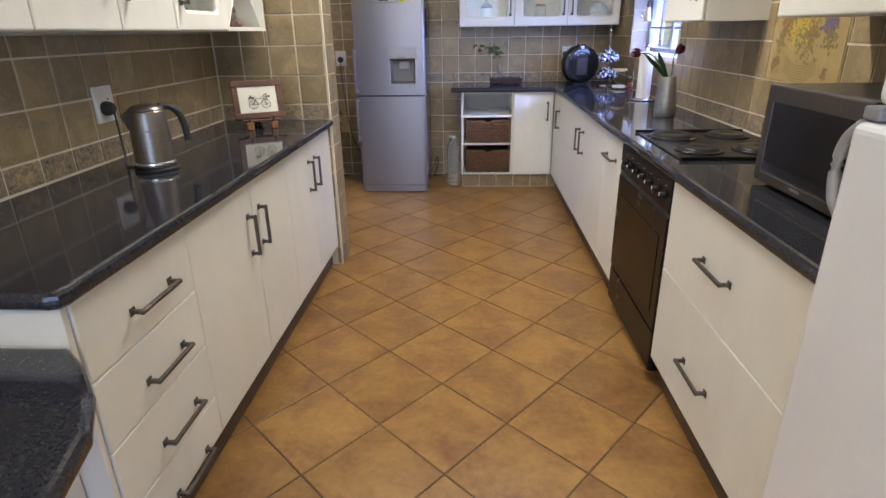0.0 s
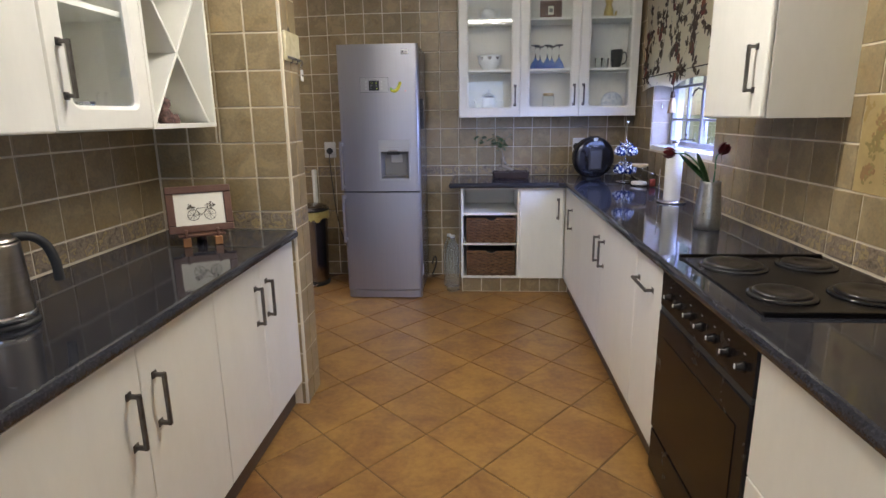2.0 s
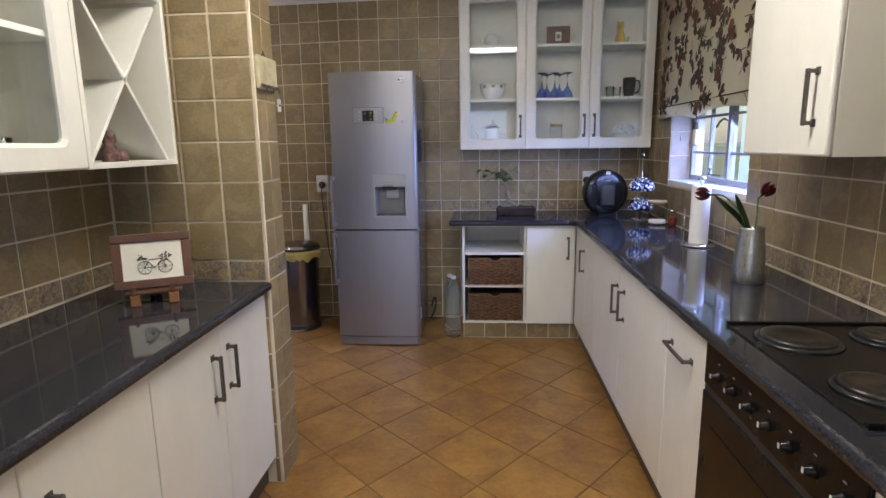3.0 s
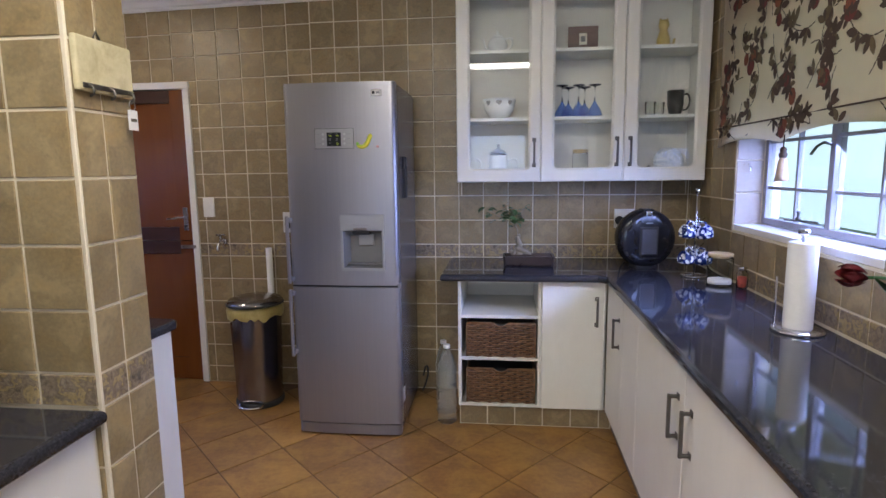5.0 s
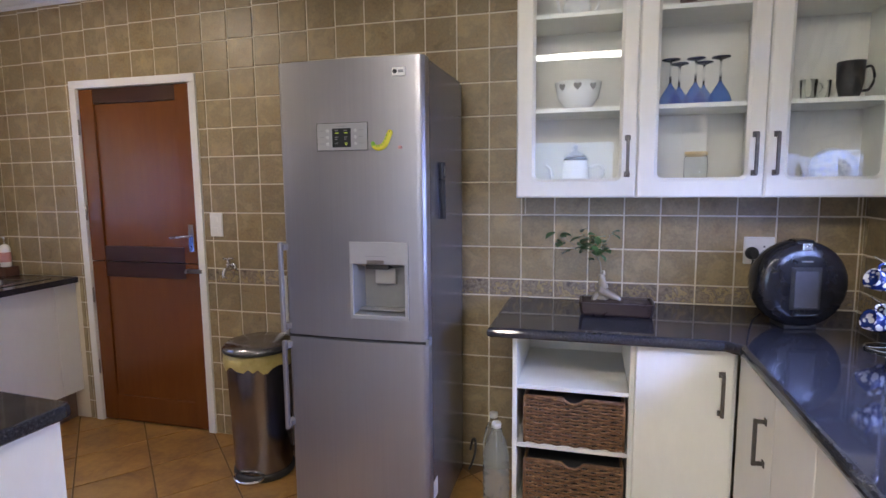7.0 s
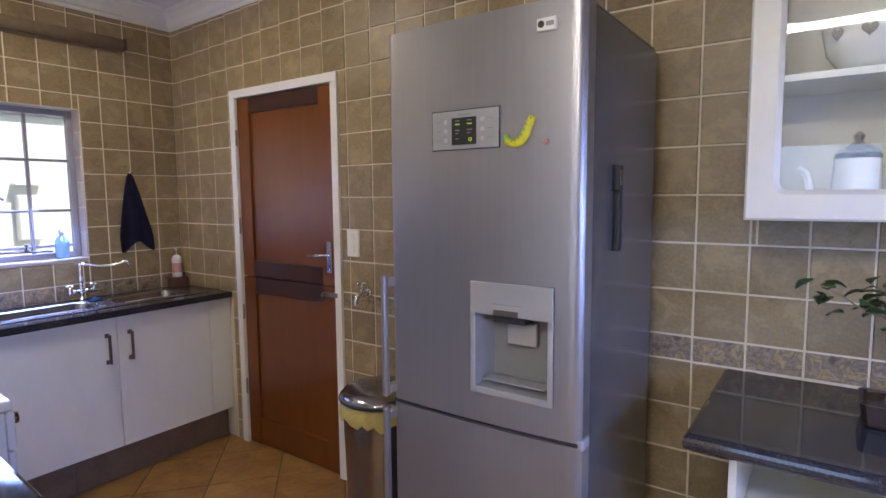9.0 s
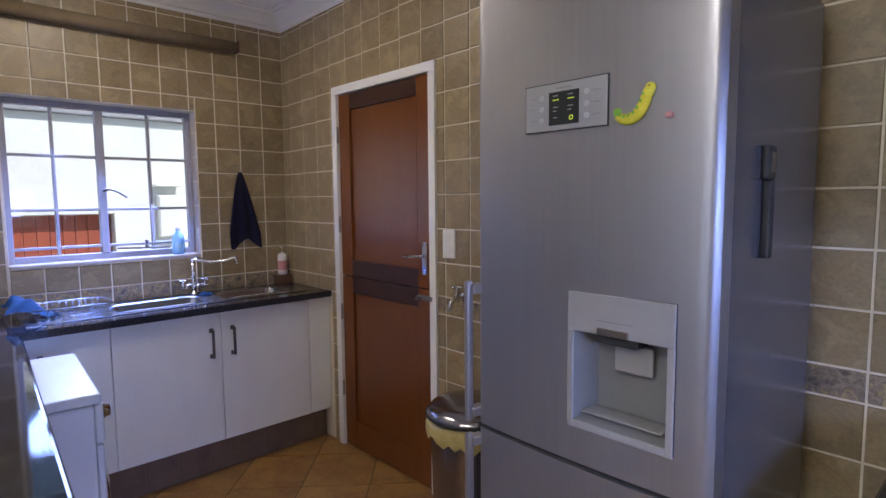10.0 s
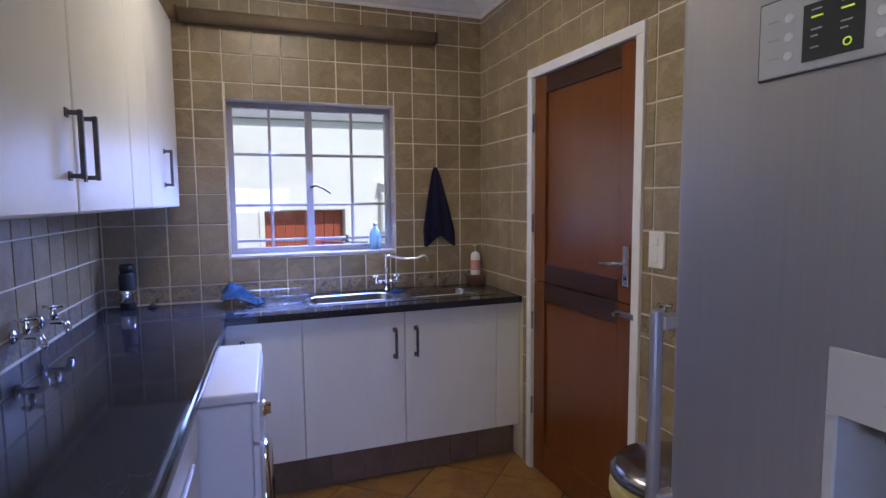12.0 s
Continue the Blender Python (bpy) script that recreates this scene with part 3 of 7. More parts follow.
# glass door and wine rack unit above the kettle counter
lglass = open_cabinet("+x", LW, 0.335, 2.745, 3.214, 1.375, 2.20, (1.752,), "white wall cabinet with one glass door and glasses inside", (), G3)
d = frame_door("+x", LW, 2.7465, 3.2125, 1.376, 2.199, (2.835, 3.132, 1.452, 2.125), lglass)
handle(d, (LW, 2.80, 1.548), 0.16, (1, 0, 0), (0, 0, 1))
rack = open_cabinet("+x", LW + 0.02, 0.355, 3.214, 3.70, 1.375, 2.20, (1.965,), "white wine rack of crossed boards beside the dividing wall", (), G3, "wine_rack")
for sgn in (1, -1):
    bm = bmesh.new()
    c, half = Vector(((LW - 0.002 - 1.425) / 2, 3.433, 1.655)), 0.336
    box(-0.16, 0.16, -half, half, -0.006, 0.006, 0.001, 1, bm)
    bmesh.ops.transform(bm, matrix=Matrix.Translation(c + Vector((-0.0, 0, 0))) @ Matrix.Rotation(sgn * math.atan2(0.53, 0.415), 4, "X"), verts=bm.verts)
    part("cross_board", bm, WHITE, rack)

# basket shelves in the back run
shelf_unit = open_cabinet("-y", BF, 0.55, -0.095, 0.368, 0.12, 0.858, (0.655, 0.41), "open white shelf unit holding two wicker baskets", (), G, "shelf_unit")

# ---- oven and hob ----
oven = thing("oven", (RF, 2.892, 0.03), "black built-in oven with knobs and smoked glass door", "oven")
part("body", box(RF + 0.02, 1.28, 2.545, 3.24, 0.05, 0.858), BLACK, oven)
part("control_panel", box(RF - 0.004, RF + 0.019, 2.538, 3.248, 0.725, 0.858, 0.004), BLACK, oven)
od = part("door", box(RF - 0.006, RF + 0.019, 2.538, 3.248, 0.235, 0.705, 0.005), BLACK, oven)
part("pane", box(RF - 0.0085, RF - 0.0065, 2.60, 3.185, 0.30, 0.62, 0.001, 1), OVEN_GLASS, od, "smoked brown glass pane")
part("grip_recess", box(RF - 0.0022, RF + 0.018, 2.545, 3.241, 0.7052, 0.7248), RUBBER, oven)
part("drawer", box(RF - 0.004, RF + 0.019, 2.538, 3.248, 0.055, 0.225, 0.005), BLACK, oven)
for i in range(7):
    y = 2.60 + i * 0.092
    k = part("knob", lathe([(0.015, 0), (0.015, 0.005), (0.011, 0.008), (0.010, 0.020), (0.008, 0.022)], (RF - 0.004, y, 0.782), 16, axis="-x"), BLACK, oven)
    # white tip paints the glint on each black knob
    part("pointer", box(RF - 0.0275, RF - 0.0255, y - 0.003, y + 0.003, 0.778, 0.790), PLASTIC, k, "small white tip painted as the knob's glint")
    part("dial_mark", box(RF - 0.0052, RF - 0.0042, y - 0.005, y + 0.005, 0.816, 0.819), GREY, oven)

HOB_PLATE = mottled("cast_iron_plate", [(0.3, (0.012, 0.010, 0.009)), (0.7, (0.020, 0.017, 0.015))], 30.0, 0.30, 0.08, 0.15)
hob = thing("hob", (0.99, 2.90, 0.90), "black hob with four solid plates set in granite", "hob")
part("pan", box(0.77, 1.26, 2.64, 3.26, 0.9, 0.906, 0.003), BLACK, hob)
for y in (2.64, 3.245):
    part("rim", box(0.77, 1.26, y, y + 0.015, 0.9055, 0.914, 0.003), BLACK, hob)
for x, y, r in ((0.895, 3.11, 0.09), (1.135, 3.12, 0.075), (0.895, 2.80, 0.075), (1.135, 2.80, 0.09)):
    part("plate_surround", lathe([(r + 0.014, 0.9062), (r + 0.016, 0.908), (r + 0.013, 0.912), (r + 0.006, 0.915), (r + 0.001, 0.9145)], (x, y, 0), 36), COFFEE, hob, "raised glossy black rim")
    part("hot_plate", lathe([(r, 0.914), (r - 0.002, 0.920), (r - 0.010, 0.922), (r * 0.45, 0.9205), (r * 0.4, 0.9185), (0.01, 0.9185)], (x, y, 0), 36), HOB_PLATE, hob, "matt cast iron plate")

# ---- the tall steel fridge ----
FY = 5.445
fx0, fx1 = -0.985, -0.395
fridge = thing("fridge", (-0.69, 5.75, 0.0), "tall brushed steel fridge freezer with water dispenser", "fridge")
part("body", box(fx0 + 0.004, fx1 - 0.004, FY + 0.065, 6.07, 0.03, 1.905, 0.006), FRIDGE_SIDE, fridge, "dark grey side and back")


def bowed(x0, x1, z0, z1, depth, bow, hole=None, n=16):
    """A door front that bows out in the middle, with an optional opening."""
    bm = bmesh.new()
    xs = sorted({x0 + (x1 - x0) * i / n for i in range(n + 1)} | {e for d in (0.0015, 0.004, 0.008, 0.013, 0.019) for e in (x0 + d, x1 - d)} | ({hole[0], hole[1]} if hole else set()))
    zs = sorted({z0, z1} | ({hole[2], hole[3]} if hole else set()))

    def yf(x):
        u = (x - x0) / (x1 - x0) * 2 - 1
        edge = 0.015 * max(0.0, 1 - min(x - x0, x1 - x) / 0.020) ** 2.2
        return FY - bow * (1 - u * u) + edge
    grid = {(i, j): bm.verts.new((x, yf(x), z)) for i, x in enumerate(xs) for j, z in enumerate(zs)}
    for i in range(len(xs) - 1):
        for j in range(len(zs) - 1):
            if hole and xs[i] >= hole[0] - 1e-6 and xs[i + 1] <= hole[1] + 1e-6 and zs[j] >= hole[2] - 1e-6 and zs[j + 1] <= hole[3] + 1e-6:
                continue
            f = bm.faces.new((grid[i, j], grid[i + 1, j], grid[i + 1, j + 1], grid[i, j + 1]))
            f.smooth = True
    edges = [e for e in bm.edges if e.is_boundary]
    outer = [e for e in edges if not (hole and all(hole[0] - 1e-6 <= v.co.x <= hole[1] + 1e-6 and hole[2] - 1e-6 <= v.co.z <= hole[3] + 1e-6 for v in e.verts))]
    for e in edges:
        e.smooth = False
    ext = bmesh.ops.extrude_edge_only(bm, edges=outer)
    for v in ext["geom"]:
        if isinstance(v, bmesh.types.BMVert):
            v.co.y = FY + depth
    bmesh.ops.recalc_face_normals(bm, faces=bm.faces[:])
    return bm


DISP = (-0.700, -0.463, 0.937, 1.237)
updoor = part("upper_door", bowed(fx0, fx1, 0.857, 1.915, 0.06, 0.012, DISP), FRIDGE_STEEL, fridge)
lodoor = part("lower_door", bowed(fx0, fx1, 0.075, 0.845, 0.06, 0.012), FRIDGE_STEEL, fridge)
part("gap_trim", box(fx0 + 0.006, fx1 - 0.006, FY + 0.0, FY + 0.062, 0.846, 0.856), RUBBER, fridge)
part("kick_plate", bowed(fx0 + 0.004, fx1 - 0.004, 0.012, 0.068, 0.05, 0.010), FRIDGE_STEEL, fridge)
part("top_cover", box(fx0 + 0.01, fx1 - 0.01, FY + 0.01, 6.06, 1.906, 1.918, 0.004), FRIDGE_SIDE, fridge)
DY = FY - 0.014
disp = part("dispenser", box(DISP[0], DISP[1], DY, DY + 0.006, 1.152, DISP[3], 0.002), SILVER, updoor, "silver dispenser panel")
for a, b, c, e in ((DISP[0], DISP[0] + 0.014, DISP[2], 1.152), (DISP[1] - 0.014, DISP[1], DISP[2], 1.152), (DISP[0] + 0.014, DISP[1] - 0.014, DISP[2], 0.953)):
    part("dispenser_frame", box(a, b, DY, DY + 0.006, c, e, 0.001, 1), SILVER, updoor)
bm = bmesh.new()
a, b, c, e, y0, y1 = DISP[0] + 0.014, DISP[1] - 0.014, 0.953, 1.152, DY + 0.004, DY + 0.074
v = [bm.verts.new(p) for p in ((a, y0, c), (b, y0, c), (b, y0, e), (a, y0, e), (a + 0.02, y1, c + 0.02), (b - 0.02, y1, c + 0.02), (b - 0.02, y1, e - 0.02), (a + 0.02, y1, e - 0.02))]
for q in ((4, 7, 6, 5), (0, 4, 5, 1), (1, 5, 6, 2), (2, 6, 7, 3), (3, 7, 4, 0)):
    bm.faces.new([v[i] for i in q])
part("dispenser_recess", bm, RECESS, updoor, "grey moulded recess")
part("spout", box(-0.640, -0.545, DY + 0.015, DY + 0.066, 1.130, 1.150, 0.004), RUBBER, updoor)
part("lever", box(-0.615, -0.530, DY + 0.050, DY + 0.062, 1.068, 1.129, 0.004), SILVER, updoor, "flat grey dispenser lever")
part("drip_grid", box(-0.672, -0.491, DY + 0.016, DY + 0.062, 0.969, 0.973, 0.001, 1), GREY, updoor)
part("button_bar", box(-0.628, -0.556, DY - 0.004, DY + 0.001, 1.154, 1.168, 0.002, 1), STEEL, updoor, "bright push bar")
part("printed_bar", box(-0.632, -0.548, DY - 0.0006, DY + 0.0005, 1.181, 1.184), GREY, updoor)
PAN = (-0.816, -0.612, 1.582, 1.682)
part("panel_gap", box(PAN[0] - 0.0015, PAN[1] + 0.0015, FY - 0.0150, FY - 0.006, PAN[2] - 0.0015, PAN[3] + 0.0015), RUBBER, updoor)
pnl = part("display_panel", box(PAN[0], PAN[1], FY - 0.0165, FY - 0.006, PAN[2], PAN[3], 0.002), SILVER, updoor, "silver control panel")
SCREEN = mottled("dark_display", [(0.3, (0.020, 0.022, 0.022)), (0.7, (0.032, 0.034, 0.034))], 10, 0.2, 0.03, 0.0)
LED = material("green_led", (0.5, 0.75, 0.05), 0.4)
shader(LED).inputs["Emission Color"].default_value = (0.60, 0.72, 0.04, 1)
shader(LED).inputs["Emission Strength"].default_value = 0.45
part("screen", box(-0.752, -0.677, FY - 0.018, FY - 0.0167, 1.593, 1.663), SCREEN, pnl, "dark screen with green figures")
for x in (-0.741, -0.704):
    part("figure", box(x, x + 0.015, FY - 0.0189, FY - 0.0182, 1.6450, 1.6470), LED, pnl, "lit green bar")
    for z, w in ((1.654, 0.013), (1.630, 0.014), (1.622, 0.009), (1.608, 0.011)):
        if z > 1.61 or x < -0.72:
            part("screen_print", box(x, x + w, FY - 0.0186, FY - 0.0182, z, z + 0.0018), GREY, pnl)
part("figure", tube([(-0.695 + 0.0044 * math.cos(a), FY - 0.0184, 1.606 + 0.0044 * math.sin(a)) for a in [k * math.pi / 8 for k in range(16)]], 0.0009, 5, closed=True), LED, pnl, "lit green ring")
part("maker_print", box(-0.735, -0.695, FY - 0.0172, FY - 0.0166, 1.6685, 1.6725), GREY, pnl)
for cx, bx in ((-0.772, -0.803), (-0.659, -0.645)):
    for z in (1.606, 1.630, 1.654):
        part("button", lathe([(0.0062, 0), (0.0062, 0.0008), (0.005, 0.0014)], (cx, FY - 0.0165, z), 14, axis="-y"), BUTTON, pnl)
        part("button_print", box(bx, bx + 0.018, FY - 0.0171, FY - 0.0166, z, z + 0.0022), GREY, pnl)
badge = part("badge", box(-0.512, -0.462, FY - 0.014, FY - 0.004, 1.843, 1.873, 0.002, 1), PLASTIC, updoor, "small pale maker's badge")
part("badge_mark", lathe([(0.008, 0), (0.008, 0.002)], (-0.5, FY - 0.0145, 1.858), 14, axis="-y"), RUBBER, badge)
part("badge_mark", box(-0.487, -0.468, FY - 0.0155, FY - 0.0142, 1.853, 1.863), GREY, badge)
for z0, z1, nm in ((0.868, 1.232, "upper_handle"), (0.462, 0.835, "lower_handle")):
    bm = box(fx0 - 0.008, fx0 + 0.009, FY - 0.042, FY - 0.020, z0, z1, 0.006)
    for z in (z0 + 0.01, z1 - 0.035):
        box(fx0 - 0.008, fx0 + 0.018, FY - 0.03, FY + 0.012, z, z + 0.025, 0.003, 1, bm)
    part(nm, bm, FRIDGE_STEEL, fridge, "long satin steel bar handle")
part("hinge", box(fx1 - 0.03, fx1 + 0.006, FY + 0.002, FY + 0.05, 0.838, 0.866, 0.004), GREY, fridge)
part("side_sticker", box(fx1 - 0.0035, fx1 - 0.0025, 5.52, 5.58, 0.17, 0.25), PLASTIC, fridge)

# ---- wooden door to the yard ----
door = tagged(new("door_1"), "closed varnished mahogany stable door in a white frame", "door", kind="structure")
ORIGIN[door] = Vector((0, 0, 0))
fr = 0.045
for nm, bm in (("frame_post", box(DOOR[0], DOOR[0] + fr, BACK - 0.014, BACK + 0.12, 0.0, 2.015, 0.003)), ("frame_post", box(DOOR[1] - fr, DOOR[1], BACK - 0.014, BACK + 0.12, 0.0, 2.015, 0.003)), ("frame_head", box(DOOR[0], DOOR[1], BACK - 0.014, BACK + 0.12, 2.0152, 2.06, 0.003))):
    part(nm, bm, PAINT, door, "white painted frame")
dx0, dx1, dy0, dy1 = DOOR[0] + fr + 0.003, DOOR[1] - fr - 0.003, BACK + 0.004, BACK + 0.046
for nm, z0, z1 in (("upper_leaf", 1.006, 2.012), ("lower_leaf", 0.008, 1.002)):
    bm = box(dx0, dx0 + 0.10, dy0, dy1, z0, z1, 0.003)
    box(dx1 - 0.10, dx1, dy0, dy1, z0, z1, 0.003, 2, bm)
    leaf = part(nm, bm, WOOD, door)
    rails = ((z1 - 0.085, z1 - 0.001), (z0 + 0.001, z0 + 0.09)) if z0 > 0.5 else ((z1 - 0.09, z1 - 0.001), (z0 + 0.001, z0 + 0.16))
    for r0, r1 in rails:
        part("rail", box(dx0 + 0.1003, dx1 - 0.1003, dy0 + 0.002, dy1 - 0.002, r0, r1, 0.003), DARK_WOOD if r1 > 0.5 else WOOD, leaf)
    part("panel", box(dx0 + 0.0995, dx1 - 0.0995, dy0 + 0.014, dy1 - 0.012, rails[1][1] - 0.002, rails[0][0] + 0.002, 0.002), WOOD, leaf)
lock = part("lock_plate", box(-2.018, -1.985, BACK - 0.004, BACK + 0.004, 1.075, 1.232, 0.002), CHROME, door, "chrome lever handle on a plate")
part("lever", tube([(-2.0, BACK - 0.004, 1.165), (-2.0, BACK - 0.045, 1.165), (-2.02, BACK - 0.05, 1.165), (-2.105, BACK - 0.048, 1.158)], 0.008), CHROME, lock)
part("keyhole", lathe([(0.007, 0), (0.007, 0.002)], (-2.0, BACK - 0.0045, 1.105), 12, axis="-y"), RUBBER, lock)
bolt = part("bolt", box(-2.045, -1.935, BACK - 0.0175, BACK + 0.0, 0.952, 0.975, 0.003), STEEL, door, "steel sliding bolt")
part("knob", lathe([(0.006, 0), (0.006, 0.016), (0.009, 0.018), (0.009, 0.026)], (-2.02, BACK - 0.017, 0.963), 12, axis="-y"), STEEL, bolt)
for z in (0.3, 0.75, 1.25, 1.75):
    part("hinge", tube([(DOOR[0] + fr, BACK - 0.006, z), (DOOR[0] + fr, BACK - 0.006, z + 0.09)], 0.006), STEEL, door)
solid("door_backing", box(DOOR[0] + 0.01, DOOR[1] - 0.01, BACK + 0.125, BACK + 0.15, 0.0, 2.05), DARK_WOOD, "dark boards behind the wooden door", "panel", kind="structure")


# ---- steel windows ----
def steel_window(name, x, y0, y1, z0, z1, label, face, bars_v, bars_h, mull):
    """A steel casement window in the plane x. face is the side of the room."""
    w = tagged(new(name), label, "window", kind="structure")
    ORIGIN[w] = Vector((0, 0, 0))
    d = 0.018
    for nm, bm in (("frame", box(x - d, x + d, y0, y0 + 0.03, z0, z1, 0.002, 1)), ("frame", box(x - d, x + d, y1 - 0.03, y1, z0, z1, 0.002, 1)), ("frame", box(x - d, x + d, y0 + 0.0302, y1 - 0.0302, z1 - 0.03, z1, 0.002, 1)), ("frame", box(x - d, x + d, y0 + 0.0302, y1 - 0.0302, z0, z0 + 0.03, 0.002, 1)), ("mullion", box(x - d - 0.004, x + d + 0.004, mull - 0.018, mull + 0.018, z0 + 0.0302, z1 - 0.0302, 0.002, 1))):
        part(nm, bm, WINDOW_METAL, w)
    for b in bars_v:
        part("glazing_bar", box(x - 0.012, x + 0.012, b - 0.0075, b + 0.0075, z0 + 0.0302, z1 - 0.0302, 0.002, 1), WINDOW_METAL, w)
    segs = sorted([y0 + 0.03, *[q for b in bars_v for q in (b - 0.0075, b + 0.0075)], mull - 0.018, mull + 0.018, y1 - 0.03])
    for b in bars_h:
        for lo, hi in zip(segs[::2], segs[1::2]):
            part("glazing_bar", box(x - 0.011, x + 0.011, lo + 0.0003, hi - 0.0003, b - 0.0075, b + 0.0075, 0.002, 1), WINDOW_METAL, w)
    zs = [z0 + 0.03, *bars_h, z1 - 0.03]
    for lo, hi in zip(segs[::2], segs[1::2]):
        for u0, u1 in zip(zs, zs[1:]):
            pane = part("pane", box(x - 0.002, x + 0.002, lo, hi, u0, u1), GLASS, w)
            pane.visible_shadow = False
    stay = tube([(x + face * 0.03, mull + 0.05, z0 + 0.05), (x + face * 0.032, mull + 0.2, z0 + 0.045), (x + face * 0.03, mull + 0.32, z0 + 0.04)], 0.005)
    part("stay", lathe([(0.012, 0), (0.012, 0.012), (0.005, 0.016), (0.005, 0.03), (0.01, 0.034), (0.01, 0.042)], (x + face * 0.03, mull + 0.2, z0 + 0.045), 12, bm=stay), PEWTER, w, "dark window stay with a peg")
    part("catch", tube([(x + face * 0.028, mull, z0 + 0.36), (x + face * 0.04, mull + 0.03, z0 + 0.37), (x + face * 0.045, mull + 0.07, z0 + 0.355), (x + face * 0.045, mull + 0.11, z0 + 0.325)], 0.006), PEWTER, w, "dark casement handle")
    return w


steel_window("window_1", RIGHT + 0.15, R_WIN[0] + 0.005, R_WIN[1] - 0.005, R_WIN[2] + 0.035, R_WIN[3] - 0.004, "white steel casement window over the granite counter", -1, (4.63, 5.20), (1.36, 1.58, 1.85), 4.92)
steel_window("window_2", SINK - 0.10, S_WIN[0] + 0.004, S_WIN[1] - 0.004, S_WIN[2] + 0.022, S_WIN[3] - 0.004, "white steel casement window above the sink", 1, (4.93, 5.38), (1.20, 1.395, 1.67), 5.14)
structure("window_sill_1", box(RIGHT + 0.004, RIGHT + 0.20, R_WIN[0] + 0.002, R_WIN[1] - 0.002, R_WIN[2] + 0.0005, R_WIN[2] + 0.03, 0.004), PAINT, "white painted window sill", "sill")
structure("window_sill_2", box(SINK - 0.18, SINK + 0.006, S_WIN[0] + 0.002, S_WIN[1] - 0.002, S_WIN[2] + 0.0005, S_WIN[2] + 0.02, 0.004), REVEAL_TILE, "tiled window sill above the sink", "sill")

# ---- outside ----
GRASS = mottled("dry_lawn", [(0.3, (0.16, 0.19, 0.10)), (0.7, (0.24, 0.25, 0.15))], 3.0, 0.9, 0.05, 0.4, jitter=False)
PAVING = mottled("concrete_paving", [(0.3, (0.34, 0.32, 0.29)), (0.7, (0.44, 0.42, 0.38))], 3.0, 0.85, 0.05, 0.3, jitter=False)
OUTER = mottled("pale_outdoor_plaster", [(0.3, (0.70, 0.69, 0.65)), (0.7, (0.78, 0.77, 0.73))], 1.5, 0.85, 0.05, 0.3, jitter=False)
RED_DOOR = mottled("red_brown_boards", [(0.3, (0.26, 0.055, 0.028)), (0.7, (0.36, 0.085, 0.04))], 3.0, 0.5, 0.08, 0.2)
structure("ground", rounded_slab([(-400, -400), (400, -400), (400, 400), (-400, 400)], -0.30, -0.17, 0.0), GRASS, "lawn and yard around the house", "ground")
structure("pavement", box(-7.5, SINK - 0.25, -2, 12, -0.17, -0.12), PAVING, "paved yard outside the scullery", "pavement")
# overhang added to keep direct sun off the window counter
structure("roof_eave", box(RIGHT + 0.22, 2.75, -2.0, 7.5, 2.46, 2.58, 0.004), OUTER, "added white overhang blocking the sun at the garden window", "eave")
GARDEN = mottled("dark_leaves", [(0.3, (0.07, 0.11, 0.05)), (0.7, (0.12, 0.17, 0.08))], 6.0, 0.6, 0.1, 0.2)
TWIG = mottled("pale_bark", [(0.3, (0.30, 0.27, 0.22)), (0.7, (0.42, 0.38, 0.32))], 12.0, 0.8, 0.05, 0.4)
structure("yard_building_wall", wall_with_hole("x", -7.3, -7.0, 0.0, 12.0, 2.34, (5.05, 5.98, 0.0, 1.30)), OUTER, "white plastered wall of an outbuilding across the yard", "wall")
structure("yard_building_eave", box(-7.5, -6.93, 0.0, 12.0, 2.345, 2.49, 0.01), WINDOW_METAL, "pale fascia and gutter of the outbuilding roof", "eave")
shed = tagged(new("door_2"), "closed red-brown boarded door of the outbuilding", "door", kind="structure")
ORIGIN[shed] = Vector((0, 0, 0))
for i in range(8):
    part("board", box(-7.16, -7.12, 5.06 + i * 0.1145, 5.06 + (i + 1) * 0.1145 - 0.004, 0.0, 1.292, 0.004, 1), RED_DOOR, shed)
for y0, y1, z0, z1 in ((4.99, 5.049, 0.0, 1.36), (5.981, 6.04, 0.0, 1.36), (5.0495, 5.9805, 1.301, 1.36)):
    part("door_frame", box(-7.01, -6.975, y0, y1, z0, z1, 0.004, 1), OUTER, shed, "pale door frame")
meter = thing("meter_box", (-6.95, 6.5, 1.2), "pale grey meter box on the outbuilding wall", "meter box")
part("case", box(-7.0, -6.90, 6.42, 6.64, 1.02, 1.50, 0.01), PLASTIC, meter)
part("lid", box(-6.8998, -6.89, 6.43, 6.63, 1.03, 1.49, 0.003), PLASTIC, meter)
part("rain_hood", box(-7.0, -6.86, 6.40, 6.66, 1.60, 1.625, 0.004), PLASTIC, meter)
# emissive panel added in place of the sunlit distance outside
GARDEN_GLOW = material("glowing_garden_backdrop", (0.8, 0.84, 0.88), 0.9)
shader(GARDEN_GLOW).inputs["Emission Color"].default_value = (0.66, 0.90, 0.93, 1)
shader(GARDEN_GLOW).inputs["Emission Strength"].default_value = 1.05
structure("backdrop", box(9.0, 9.1, -8.0, 22.0, -0.17, 5.5), GARDEN_GLOW, "added glowing panel for the bright distance beyond the garden", "backdrop")


